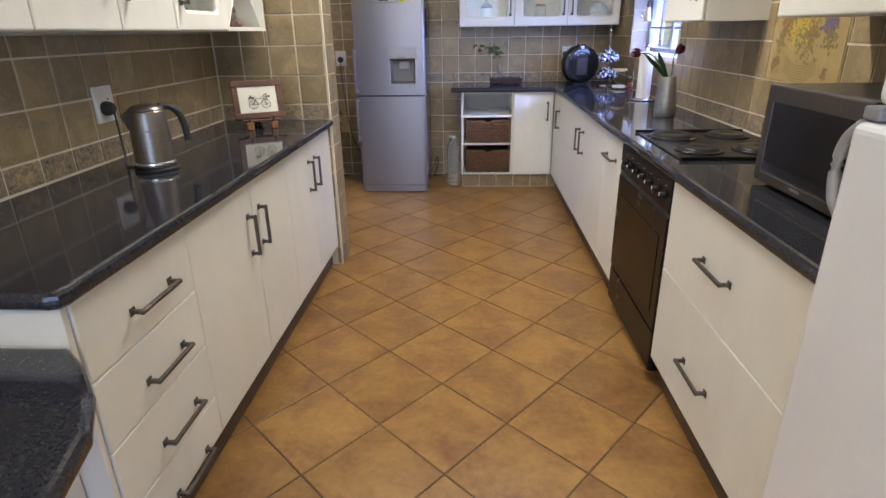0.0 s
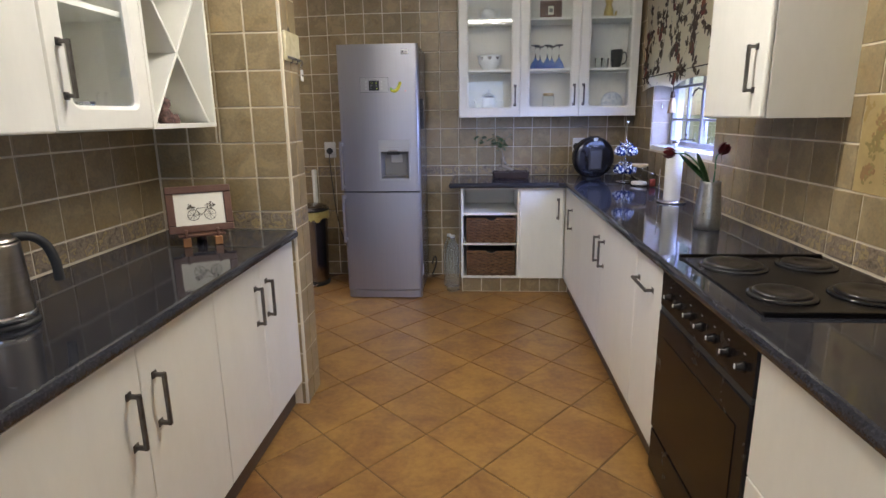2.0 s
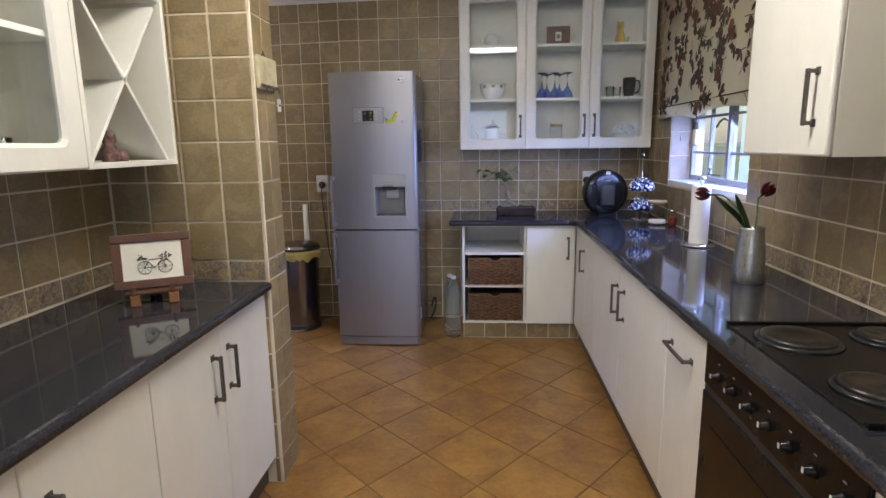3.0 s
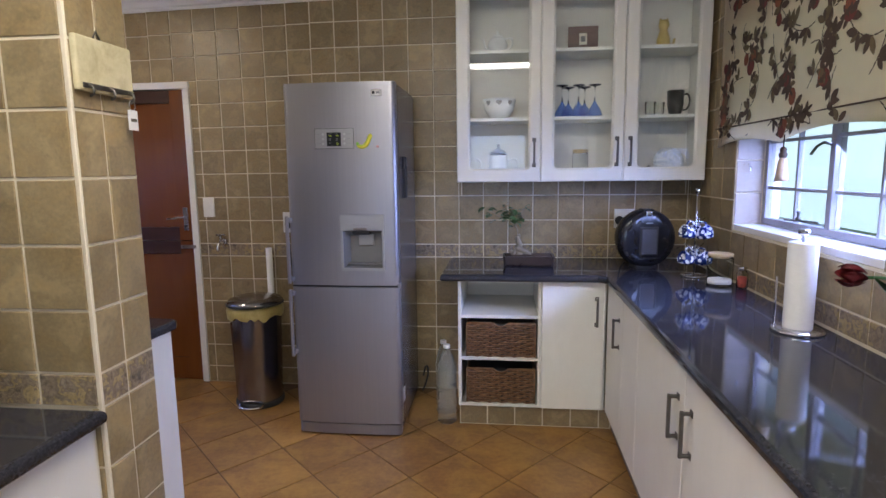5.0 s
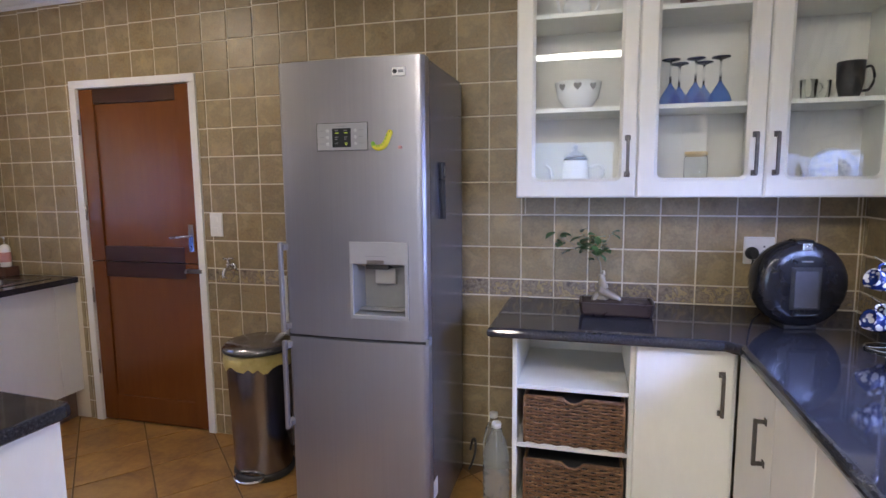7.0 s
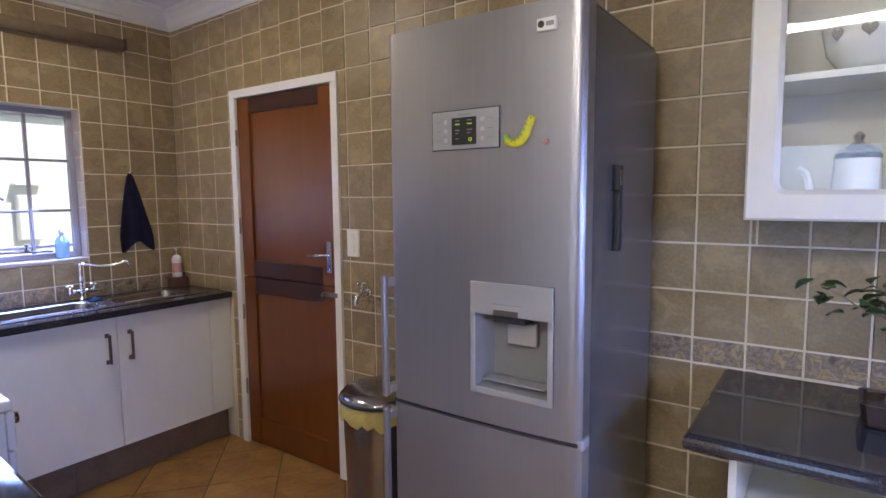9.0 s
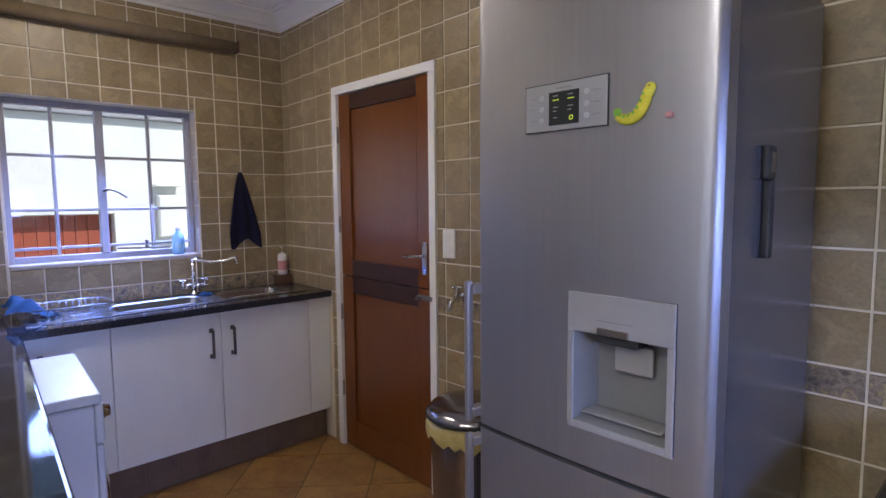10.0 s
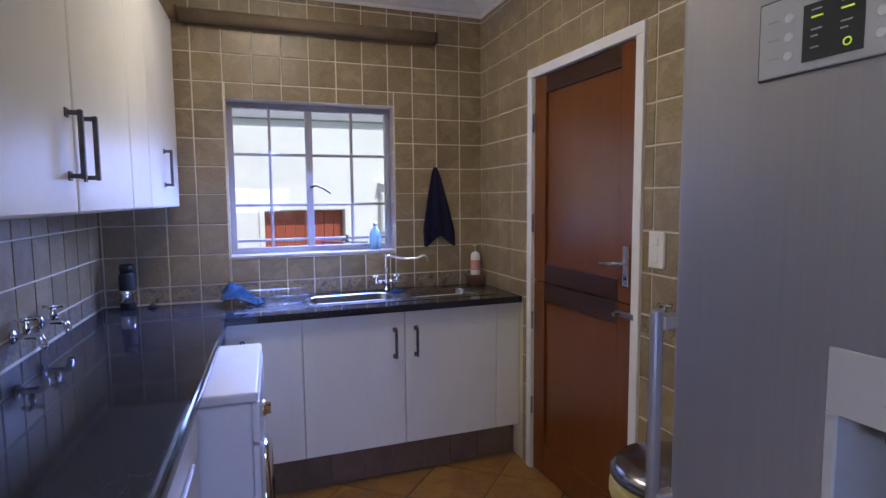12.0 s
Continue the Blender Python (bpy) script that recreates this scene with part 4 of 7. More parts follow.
def shrub(at, size, label, seed):
    """A sparse shrub: bent stems and many small leaves."""
    rng = random.Random(seed)
    t = thing("shrub", at, label, "shrub", "garden shrubs")
    stems = bmesh.new()
    leaves = bmesh.new()
    for s in range(9):
        a, lean = rng.uniform(0, 2 * math.pi), rng.uniform(0.15, 0.55)
        p = Vector((0, 0, 0))
        pts = [p.copy()]
        for k in range(6):
            p = p + Vector((math.cos(a) * lean, math.sin(a) * lean, 1.0)) * size / 6 + Vector((rng.gauss(0, 0.05), rng.gauss(0, 0.05), 0))
            pts.append(p.copy())
        tube(pts, 0.018, 6, stems, 0.3)
        for k in range(60):
            q = pts[rng.randint(2, 6)] + Vector((rng.gauss(0, 0.16), rng.gauss(0, 0.16), rng.gauss(0, 0.16)))
            u = Vector((rng.gauss(0, 1), rng.gauss(0, 1), rng.gauss(0, 0.6))).normalized()
            v = u.orthogonal().normalized()
            w, l = 0.016, 0.055
            f = leaves.faces.new([leaves.verts.new(q + d) for d in (-u * l, v * w, u * l, -v * w)])
    part("stems", stems, TWIG, t, local=True)
    ob = part("leaves", leaves, GARDEN, t, local=True)
    ob["kind"] = "stuff"


shrub((3.0, 4.5, -0.17), 2.1, "sparse garden shrub with pale stems outside the window", 3)
shrub((3.6, 5.6, -0.17), 1.9, "leafy low garden shrub", 5)
shrub((4.2, 6.6, -0.17), 2.2, "tall thin garden shrub", 8)
shrub((3.9, 3.4, -0.17), 2.0, "garden shrub with bare pale stems", 11)

# ---- ceiling tubes ----
TUBE_GLOW = material("glowing_tube", (1, 1, 1), 0.5)
shader(TUBE_GLOW).inputs["Emission Color"].default_value = (1.0, 0.93, 0.80, 1)
shader(TUBE_GLOW).inputs["Emission Strength"].default_value = 115.0
SHADE_GLOW = material("glowing_shade", (1, 1, 1), 0.5)
shader(SHADE_GLOW).inputs["Emission Color"].default_value = (1.0, 0.86, 0.68, 1)
shader(SHADE_GLOW).inputs["Emission Strength"].default_value = 28.0
for y in (3.15,):
    t = thing("ceiling_light", (0.0, y, TOP), "lit fluorescent tube fitting on the white ceiling", "ceiling light")
    part("housing", box(-0.62, 0.62, y - 0.025, y + 0.025, TOP - 0.045, TOP + 0.047, 0.006), PLASTIC, t)
    part("tube", tube([(-0.59, y, TOP - 0.062), (0.59, y, TOP - 0.062)], 0.014, 10), TUBE_GLOW, t, "glowing white tube")
    for x in (-0.605, 0.605):
        part("end_cap", box(x - 0.012, x + 0.012, y - 0.02, y + 0.02, TOP - 0.082, TOP - 0.0452, 0.003), PLASTIC, t)

# round fittings made up to carry the rear and scullery fill
for x, y, where in ((-2.35, 5.0, "scullery"), (-1.05, -0.9, "kitchen")):
    t = thing("ceiling_light", (x, y, TOP), "added out-of-view round fill lamp on the " + where + " ceiling", "ceiling light")
    part("base", lathe([(0.10, TOP - 0.02), (0.11, TOP - 0.001 + rise(x - 0.11))], (x, y, 0), 28), PLASTIC, t)
    part("shade", lathe([(0.02, TOP - 0.058), (0.10, TOP - 0.05), (0.15, TOP - 0.032), (0.155, TOP - 0.0202)], (x, y, 0), 32), SHADE_GLOW, t, "glowing round shade")

# ---- sockets and switches ----
def wall_plate(at, w, h, face, label, name="socket", holes=0, rockers=0):
    """A plate on a wall. face: the way it looks."""
    t = thing(name, at, label, "socket" if name == "socket" else "switch")
    x, y, z = at
    o = Vector(OUT[face])

    def slab_at(du, dz, ww, hh, d0, d1, bv=0.002):
        if face[1] == "x":
            p = sorted((x + o.x * d0, x + o.x * d1))
            return box(p[0], p[1], y + du - ww / 2, y + du + ww / 2, z + dz - hh / 2, z + dz + hh / 2, bv, 1)
        p = sorted((y + o.y * d0, y + o.y * d1))
        return box(x + du - ww / 2, x + du + ww / 2, p[0], p[1], z + dz - hh / 2, z + dz + hh / 2, bv, 1)
    part("plate", slab_at(0, 0, w, h, -0.003, 0.009, 0.003), PLASTIC, t)
    for i in range(rockers):
        part("rocker", slab_at(0, -0.03 + 0.06 * i if rockers > 1 else 0, w * 0.35, h * 0.22, 0.009, 0.013), PLASTIC, t)
    for i in range(holes):
        part("pin_hole", slab_at(0.02, -0.018 + 0.018 * i, 0.007, 0.007, 0.0085, 0.0097, 0), RUBBER, t)
    return t


wall_plate((LEFT + 0.004, 2.718, 1.115), 0.115, 0.135, "+x", "white double wall socket with a black plug", holes=3)
wall_plate((-1.825, BACK - 0.004, 1.233), 0.078, 0.132, "-y", "white light switch plate beside the wooden door", "light_switch", rockers=2)
wall_plate((-1.258, BACK - 0.004, 1.13), 0.10, 0.135, "-y", "white wall socket behind the fridge", holes=2)
wall_plate((0.905, BACK - 0.004, 1.15), 0.12, 0.12, "-y", "white wall socket behind the coffee machine", holes=3)


def plug(at, out, cord, label):
    t = thing("plug", at, label, "plug")
    o = Vector(out)
    p = Vector(at)
    part("body", lathe([(0.026, 0.0), (0.028, 0.012), (0.024, 0.03), (0.014, 0.04)], at, 16, axis="x" if o.x else "-y"), RUBBER, t)
    part("cord", tube(cord, 0.0038, 8), RUBBER, t, "thin black cord")


def smooth_line(points, n=6):
    """A Catmull-Rom line through the points."""
    p = [Vector(q) for q in points]
    p = [p[0] * 2 - p[1], *p, p[-1] * 2 - p[-2]]
    out = []
    for a, b, c, d in zip(p, p[1:], p[2:], p[3:]):
        for i in range(n):
            t = i / n
            out.append(0.5 * (2 * b + (c - a) * t + (2 * a - 5 * b + 4 * c - d) * t * t + (3 * b - a - 3 * c + d) * t ** 3))
    return out + [p[-2]]


plug((LEFT + 0.0135, 2.705, 1.10), (1, 0, 0), smooth_line([(LEFT + 0.05, 2.705, 1.09), (LEFT + 0.055, 2.70, 1.0), (LEFT + 0.09, 2.65, 0.93), (-1.30, 2.57, 0.9045), (-1.24, 2.56, 0.9045)]), "black kettle plug with cord down to the counter")
plug((-1.26, BACK - 0.0135, 1.12), (0, -1, 0), smooth_line([(-1.26, BACK - 0.05, 1.11), (-1.25, BACK - 0.05, 0.9), (-1.22, BACK - 0.04, 0.55), (-1.16, BACK - 0.04, 0.3), (-1.02, BACK - 0.03, 0.08)]), "black fridge plug with cord down the tiles")
plug((0.875, BACK - 0.0135, 1.14), (0, -1, 0), smooth_line([(0.875, BACK - 0.05, 1.13), (0.87, BACK - 0.05, 1.05), (0.88, BACK - 0.06, 0.96), (0.9, BACK - 0.1, 0.91)]), "black coffee machine plug in the wall")
solid("cable_loop", tube(smooth_line([(-0.375, 6.09, 0.01), (-0.35, 6.05, 0.07), (-0.33, 6.03, 0.14), (-0.335, 6.05, 0.19), (-0.355, 6.08, 0.17), (-0.37, 6.1, 0.11)]), 0.006), RUBBER, "black cable looped out behind the fridge", "cable")

# ---- kettle ----
KX, KY = -1.165, 2.535
kettle = thing("kettle", (KX, KY, 0.90), "brushed steel electric kettle with black handle on the granite", "kettle")
part("base", lathe([(0.074, 0.9), (0.076, 0.905), (0.073, 0.912), (0.066, 0.916)], (KX, KY, 0), 32), RUBBER, kettle, "black power base")
body = part("body", lathe([(0.068, 0.916), (0.070, 0.922), (0.069, 0.94), (0.0665, 1.0), (0.064, 1.06), (0.062, 1.108), (0.060, 1.114)], (KX, KY, 0), 40), STEEL, kettle)
part("foot_ring", lathe([(0.0705, 0.918), (0.0718, 0.922), (0.0715, 0.932), (0.0702, 0.936)], (KX, KY, 0), 40), CHROME, body)
part("lid", lathe([(0.0605, 1.1145), (0.058, 1.121), (0.045, 1.130), (0.02, 1.136), (0.004, 1.137)], (KX, KY, 0), 32), STEEL, kettle, "rounded steel lid")
hd = Vector((0.62, 0.78, 0)).normalized()
K = Vector((KX, KY, 0))
part("handle", tube(smooth_line([K + hd * 0.045 + Vector((0, 0, 1.122)), K + hd * 0.085 + Vector((0, 0, 1.118)), K + hd * 0.115 + Vector((0, 0, 1.09)), K + hd * 0.13 + Vector((0, 0, 1.04)), K + hd * 0.132 + Vector((0, 0, 0.99))], 5), 0.0125, 10), RUBBER, kettle, "curved black handle")
bm = bmesh.new()
tip, s = K - hd * 0.088 + Vector((0, 0, 1.10)), Vector((-hd.y, hd.x, 0))
v = [bm.verts.new(q) for q in (K - hd * 0.055 + s * 0.03 + Vector((0, 0, 1.114)), K - hd * 0.055 - s * 0.03 + Vector((0, 0, 1.114)), K - hd * 0.064 + Vector((0, 0, 1.04)), tip + s * 0.012, tip - s * 0.012)]
for q in ((0, 3, 4, 1), (0, 2, 3), (1, 4, 2), (2, 4, 3)):
    bm.faces.new([v[i] for i in q])
part("spout", bm, STEEL, kettle)
part("maker_mark", box(KX + 0.02, KX + 0.055, KY - 0.0625, KY - 0.0600, 1.045, 1.05), GREY, body)

# ---- picture on an easel ----
CREAM = mottled("cream_paper", [(0.3, (0.74, 0.70, 0.58)), (0.7, (0.80, 0.76, 0.64))], 20.0, 0.7, 0.05, 0.1)
INK = mottled("brown_ink", [(0.3, (0.06, 0.05, 0.03)), (0.7, (0.11, 0.09, 0.055))], 20.0, 0.6, 0.05, 0.1)
pic = thing("picture", (-1.105, 3.475, 0.949), "bicycle picture in a brown wooden frame on the easel", "picture", rz=30)
P = Matrix.Rotation(radians(-12), 4, "X")
for nm, bm, mt, lb in (
    ("frame_bar", box(-0.145, 0.145, -0.012, 0.012, 0.0, 0.035, 0.004), FRAME_WOOD, ""), ("frame_bar", box(-0.145, 0.145, -0.012, 0.012, 0.187, 0.222, 0.004), FRAME_WOOD, ""),
    ("frame_bar", box(-0.145, -0.11, -0.0118, 0.0118, 0.0352, 0.1868, 0.004), FRAME_WOOD, ""), ("frame_bar", box(0.11, 0.145, -0.0118, 0.0118, 0.0352, 0.1868, 0.004), FRAME_WOOD, ""),
    ("sheet", box(-0.11, 0.11, -0.004, 0.004, 0.0352, 0.1868), CREAM, "cream sheet with a bicycle"),
):
    bmesh.ops.transform(bm, matrix=P, verts=bm.verts)
    part(nm, bm, mt, pic, lb, local=True)
bm = bmesh.new()
for cx in (-0.048, 0.05):
    tube([(cx + 0.034 * math.cos(a * math.pi / 9), -0.0055, 0.078 + 0.034 * math.sin(a * math.pi / 9)) for a in range(18)], 0.0019, 5, bm, closed=True)
    for a in range(4):
        c, sn = math.cos(a * math.pi / 4), math.sin(a * math.pi / 4)
        tube([(cx - 0.033 * c, -0.0055, 0.078 - 0.033 * sn), (cx + 0.033 * c, -0.0055, 0.078 + 0.033 * sn)], 0.0009, 4, bm)
for a, b in (((-0.048, 0.078), (-0.025, 0.118)), ((-0.025, 0.118), (0.035, 0.122)), ((-0.03, 0.11), (0.0, 0.075)), ((0.0, 0.075), (0.036, 0.12)), ((0.05, 0.078), (0.034, 0.135)), ((0.0, 0.075), (-0.048, 0.078)), ((0.022, 0.135), (0.044, 0.138))):
    tube([(a[0], -0.0055, a[1]), (b[0], -0.0055, b[1])], 0.0016, 5, bm)
rng = random.Random(4)
for cx, cz, n in ((-0.062, 0.132, 16), (0.066, 0.132, 18)):
    for k in range(n):
        x, z, r = cx + rng.gauss(0, 0.013), cz + rng.gauss(0, 0.008), rng.uniform(0.003, 0.006)
        box(x - r, x + r, -0.0062, -0.0045, z - r, z + r, 0.001, 1, bm)
bmesh.ops.transform(bm, matrix=P @ Matrix.Translation((0.006, 0, 0.024)) @ Matrix.Diagonal((0.76, 1, 0.76, 1)), verts=bm.verts)
ob = part("bicycle_drawing", bm, INK, pic, "dark bicycle with flower baskets", local=True)
pic.scale = (0.87, 0.87, 0.87)
FOOT_WOOD = mottled("orange_foot_wood", [(0.3, (0.20, 0.085, 0.03)), (0.7, (0.30, 0.14, 0.05))], 14.0, 0.5, 0.08, 0.2)
easel = thing("easel", (-1.095, 3.45, 0.90), "small dark wooden easel standing on the granite worktop", "easel", rz=30)
part("ledge", box(-0.09, 0.09, -0.022, 0.03, 0.038, 0.048, 0.003), FRAME_WOOD, easel, local=True)
for x in (-0.06, 0.06):
    part("foot", box(x - 0.016, x + 0.016, -0.034, -0.006, 0.0, 0.0378, 0.004), FOOT_WOOD, easel, "pale orange wooden foot", local=True)
    part("clip", box(x - 0.006, x + 0.006, -0.034, -0.0225, 0.0382, 0.072, 0.003), FRAME_WOOD, easel, local=True)
part("back_post", box(-0.02, 0.02, 0.098, 0.112, 0.0, 0.2, 0.003), FRAME_WOOD, easel, local=True)
part("back_leg", tube([(0, 0.03, 0.043), (0, 0.08, 0.02), (0, 0.1, 0.006)], 0.006), FRAME_WOOD, easel, local=True)

# ---- key holder on the dividing wall's end ----
PLAQUE = mottled("distressed_cream_paint", [(0.3, (0.42, 0.36, 0.20)), (0.5, (0.60, 0.54, 0.34)), (0.75, (0.66, 0.60, 0.41))], 14.0, 0.7, 0.1, 0.5, fine=70)
keys = thing("key_holder", (NIB_END + 0.004, 3.87, 1.65), "distressed cream wooden key plaque hanging on the tiled end", "key holder")
part("board", box(NIB_END + 0.004, NIB_END + 0.02, 3.775, 3.965, 1.655, 1.78, 0.005), PLAQUE, keys)
part("hanger", tube([(NIB_END + 0.008, 3.845, 1.779), (NIB_END + 0.008, 3.86, 1.80), (NIB_END + 0.008, 3.875, 1.779)], 0.0025, 6), PEWTER, keys)
for y in (3.80, 3.87, 3.94):
    part("hook", tube(smooth_line([(NIB_END + 0.02, y, 1.672), (NIB_END + 0.034, y, 1.664), (NIB_END + 0.036, y, 1.65), (NIB_END + 0.026, y, 1.644)], 3), 0.003, 6), PEWTER, keys)
part("hook_rail", box(NIB_END + 0.0202, NIB_END + 0.024, 3.785, 3.955, 1.662, 1.674, 0.001, 1), PEWTER, keys)
tag = thing("key_tag", (NIB_END + 0.034, 3.935, 1.57), "white key tag hanging from a hook", "key tag")
part("tag", box(NIB_END + 0.030, NIB_END + 0.034, 3.918, 3.952, 1.575, 1.625, 0.001, 1), PLASTIC, tag)
part("ring", tube([(NIB_END + 0.032, 3.935 + 0.012 * math.cos(a), 1.636 + 0.012 * math.sin(a)) for a in [k * math.pi / 6 for k in range(12)]], 0.0015, 5, closed=True), CHROME, tag)
part("printed_line", box(NIB_END + 0.0342, NIB_END + 0.0347, 3.924, 3.946, 1.596, 1.604), INK, tag)

# ---- microwave ----
MW_STEEL = mottled("dark_brushed_steel", [(0.3, (0.15, 0.138, 0.13)), (0.7, (0.19, 0.175, 0.165))], 3.0, 0.36, 0.05, 0.05, stretch=(1, 40, 1), fine=200, metal=0.9)
mw = thing("microwave", (1.08, 2.11, 0.90), "steel-framed microwave oven with dark door on the granite", "microwave")
part("case", box(0.912, 1.27, 1.872, 2.345, 0.912, 1.20, 0.006), MW_STEEL, mw)
fd = part("door_frame", box(0.892, 0.9118, 1.872, 2.345, 0.912, 1.20, 0.005), MW_STEEL, mw)
part("door_glass", box(0.889, 0.8918, 1.90, 2.293, 0.948, 1.152, 0.002), COFFEE, fd, "dark glass door")
part("trim", join(box(0.8875, 0.8917, 2.2932, 2.299, 0.942, 1.154), box(0.8875, 0.8917, 1.90, 2.293, 0.942, 0.9478)), CHROME, fd)
for y in (1.91, 2.30):
    for x in (0.95, 1.22):
        part("foot", lathe([(0.014, 0.9), (0.014, 0.9118)], (x, y, 0), 12), RUBBER, mw)
part("maker_mark", box(0.8905, 0.8917, 2.08, 2.13, 0.928, 0.936), GREY, fd)

# ---- white fridge at the end of the counter ----
wf = thing("fridge_freezer", (0.97, 1.28, 0.0), "white two-door fridge freezer with dark sides", "fridge")
part("body", box(0.715, 1.285, 0.96, 1.592, 0.02, 1.74, 0.008), FRIDGE_SIDE, wf)
lo_d = part("lower_door", box(0.655, 0.713, 0.96, 1.578, 0.03, 1.207, 0.02, 4), APPLIANCE, wf)
part("upper_door", box(0.662, 0.713, 0.96, 1.545, 1.235, 1.735, 0.02, 4), APPLIANCE, wf)
part("hinge", box(0.668, 0.712, 1.53, 1.572, 1.2095, 1.2325, 0.004), GREY, wf, "grey hinge between the doors")
part("handle", tube(smooth_line([(0.675, 1.572, 1.20), (0.672, 1.60, 1.17), (0.672, 1.612, 1.12), (0.672, 1.60, 1.06), (0.675, 1.572, 1.03)], 4), 0.011, 10), SILVER, lo_d, "curved grey handle")

# ---- painted tile mural behind the hob ----
MURAL = mottled("yellow_mural_glaze", [(0.3, (0.34, 0.245, 0.10)), (0.7, (0.46, 0.345, 0.155))], 8.0, 0.3, 0.08, 0.15, shade=0.06)
PETALS = [mottled("mural_" + n, [(0.3, c), (0.7, tuple(q * 1.35 for q in c))], 30.0, 0.35, 0.05, 0.1) for n, c in (("gold", (0.44, 0.32, 0.05)), ("violet", (0.13, 0.10, 0.16)), ("rust", (0.22, 0.125, 0.05)), ("olive", (0.20, 0.155, 0.055)))]
mural = thing("tile_mural", (RIGHT - 0.002, 2.947, 1.142), "hand-painted tile mural of flowers in a basket on yellow ground", "mural")
part("tile", box(RIGHT - 0.0048, RIGHT + 0.001, 2.691, 3.201, 1.144, 1.454, 0.002, 1), MURAL, mural)
rng = random.Random(9)
flower = [bmesh.new() for q in PETALS]


def petal(bm, y, z, r, a, stretch=1.6):
    x = RIGHT - 0.0056 - rng.uniform(0, 0.0005)
    pts = [(r * stretch * math.cos(t), r * math.sin(t)) for t in [k * math.pi / 4 for k in range(8)]]
    ring = [bm.verts.new((x, y + p * math.cos(a) - q * math.sin(a), z + p * math.sin(a) + q * math.cos(a))) for p, q in pts]
    f = bm.faces.new(ring)


for cy, cz, kind, n, spread in ((2.80, 1.37, 1, 46, 0.035), (2.98, 1.38, 0, 34, 0.04), (3.09, 1.37, 2, 30, 0.04), (2.88, 1.40, 0, 22, 0.03), (3.03, 1.33, 0, 26, 0.035), (3.06, 1.40, 1, 16, 0.022), (2.94, 1.31, 3, 34, 0.07), (2.78, 1.30, 3, 16, 0.03), (3.12, 1.30, 3, 16, 0.03), (2.90, 1.34, 2, 20, 0.035), (3.14, 1.21, 2, 22, 0.022), (2.78, 1.19, 2, 8, 0.012)):
    for k in range(n * 3):
        petal(flower[kind if rng.random() < 0.75 else 3], cy + rng.gauss(0, spread * 0.6), min(1.445, cz + rng.gauss(0, spread * 0.6)), rng.uniform(0.0032, 0.0075), rng.uniform(0, 3.1))
for k in range(26):
    t = k / 25
    for w in range(7):
        petal(flower[2 if w % 2 else 3], 2.84 + 0.22 * t, 1.245 - 0.035 * math.sin(math.pi * t) - w * 0.010, 0.0026, rng.uniform(-0.4, 0.4))
for q, bm in zip(PETALS, flower):
    ob = part("flower_painting", bm, q, mural)
    ob["kind"] = "stuff"

# ---- vase with tulips ----
LEAF = mottled("tulip_leaf", [(0.3, (0.03, 0.10, 0.03)), (0.7, (0.07, 0.17, 0.05))], 14.0, 0.4, 0.08, 0.1, stretch=(8, 8, 1))
TULIP = mottled("dark_red_petal", [(0.3, (0.09, 0.008, 0.012)), (0.7, (0.20, 0.018, 0.025))], 20.0, 0.45, 0.08, 0.1)
VASE = mottled("hammered_silver", [(0.3, (0.30, 0.30, 0.29)), (0.7, (0.48, 0.48, 0.46))], 40.0, 0.3, 0.08, 0.9, fine=110, metal=0.85)
VX, VY = 1.068, 3.785
vase = thing("vase", (VX, VY, 0.90), "hammered silver vase standing on the granite worktop", "vase")
part("body", lathe([(0.052, 0.9), (0.055, 0.905), (0.056, 0.94), (0.052, 1.02), (0.045, 1.075), (0.042, 1.10), (0.045, 1.112), (0.041, 1.112), (0.038, 1.09), (0.03, 1.08)], (VX, VY, 0), 32), VASE, vase)


def tulip(points, name_label, seed):
    t = thing("tulip", points[0], name_label, "flower", "tulips in the vase")
    part("stem", tube(smooth_line(points, 5), 0.0035, 6), LEAF, t)
    top = Vector(points[-1])
    axis = (top - Vector(points[-2])).normalized()
    turn = axis.to_track_quat("Z", "Y").to_matrix().to_4x4()
    for k in range(6):
        bm = bmesh.new()
        rows = []
        for j in range(5):
            u = j / 4
            r, z = 0.006 + 0.020 * math.sin(math.pi * min(u * 0.75 + 0.08, 1)), 0.052 * u - 0.005
            w = 0.55 * math.sin(math.pi * (0.12 + 0.8 * u))
            rows.append([bm.verts.new((r * math.cos(k * math.pi / 3 + a), r * math.sin(k * math.pi / 3 + a), z)) for a in (-w, 0, w)])
        for lo, hi in zip(rows, rows[1:]):
            for i in (0, 1):
                bm.faces.new((lo[i], lo[i + 1], hi[i + 1], hi[i]))
        bmesh.ops.solidify(bm, geom=bm.faces[:], thickness=0.0012)
        bmesh.ops.transform(bm, matrix=Matrix.Translation(top - Vector(points[0])) @ turn, verts=bm.verts)
        part("petal", bm, TULIP, t, local=True, smooth=True)
    return t


t1 = tulip([(VX - 0.01, VY, 1.06), (VX - 0.04, VY + 0.01, 1.16), (VX - 0.10, VY + 0.02, 1.225), (VX - 0.155, VY + 0.03, 1.232)], "drooping dark red tulip in the silver vase", 1)
t2 = tulip([(VX + 0.01, VY, 1.06), (VX + 0.018, VY + 0.01, 1.15), (VX + 0.018, VY + 0.01, 1.215), (VX + 0.03, VY - 0.0, 1.235)], "upright dark red tulip in the silver vase", 2)


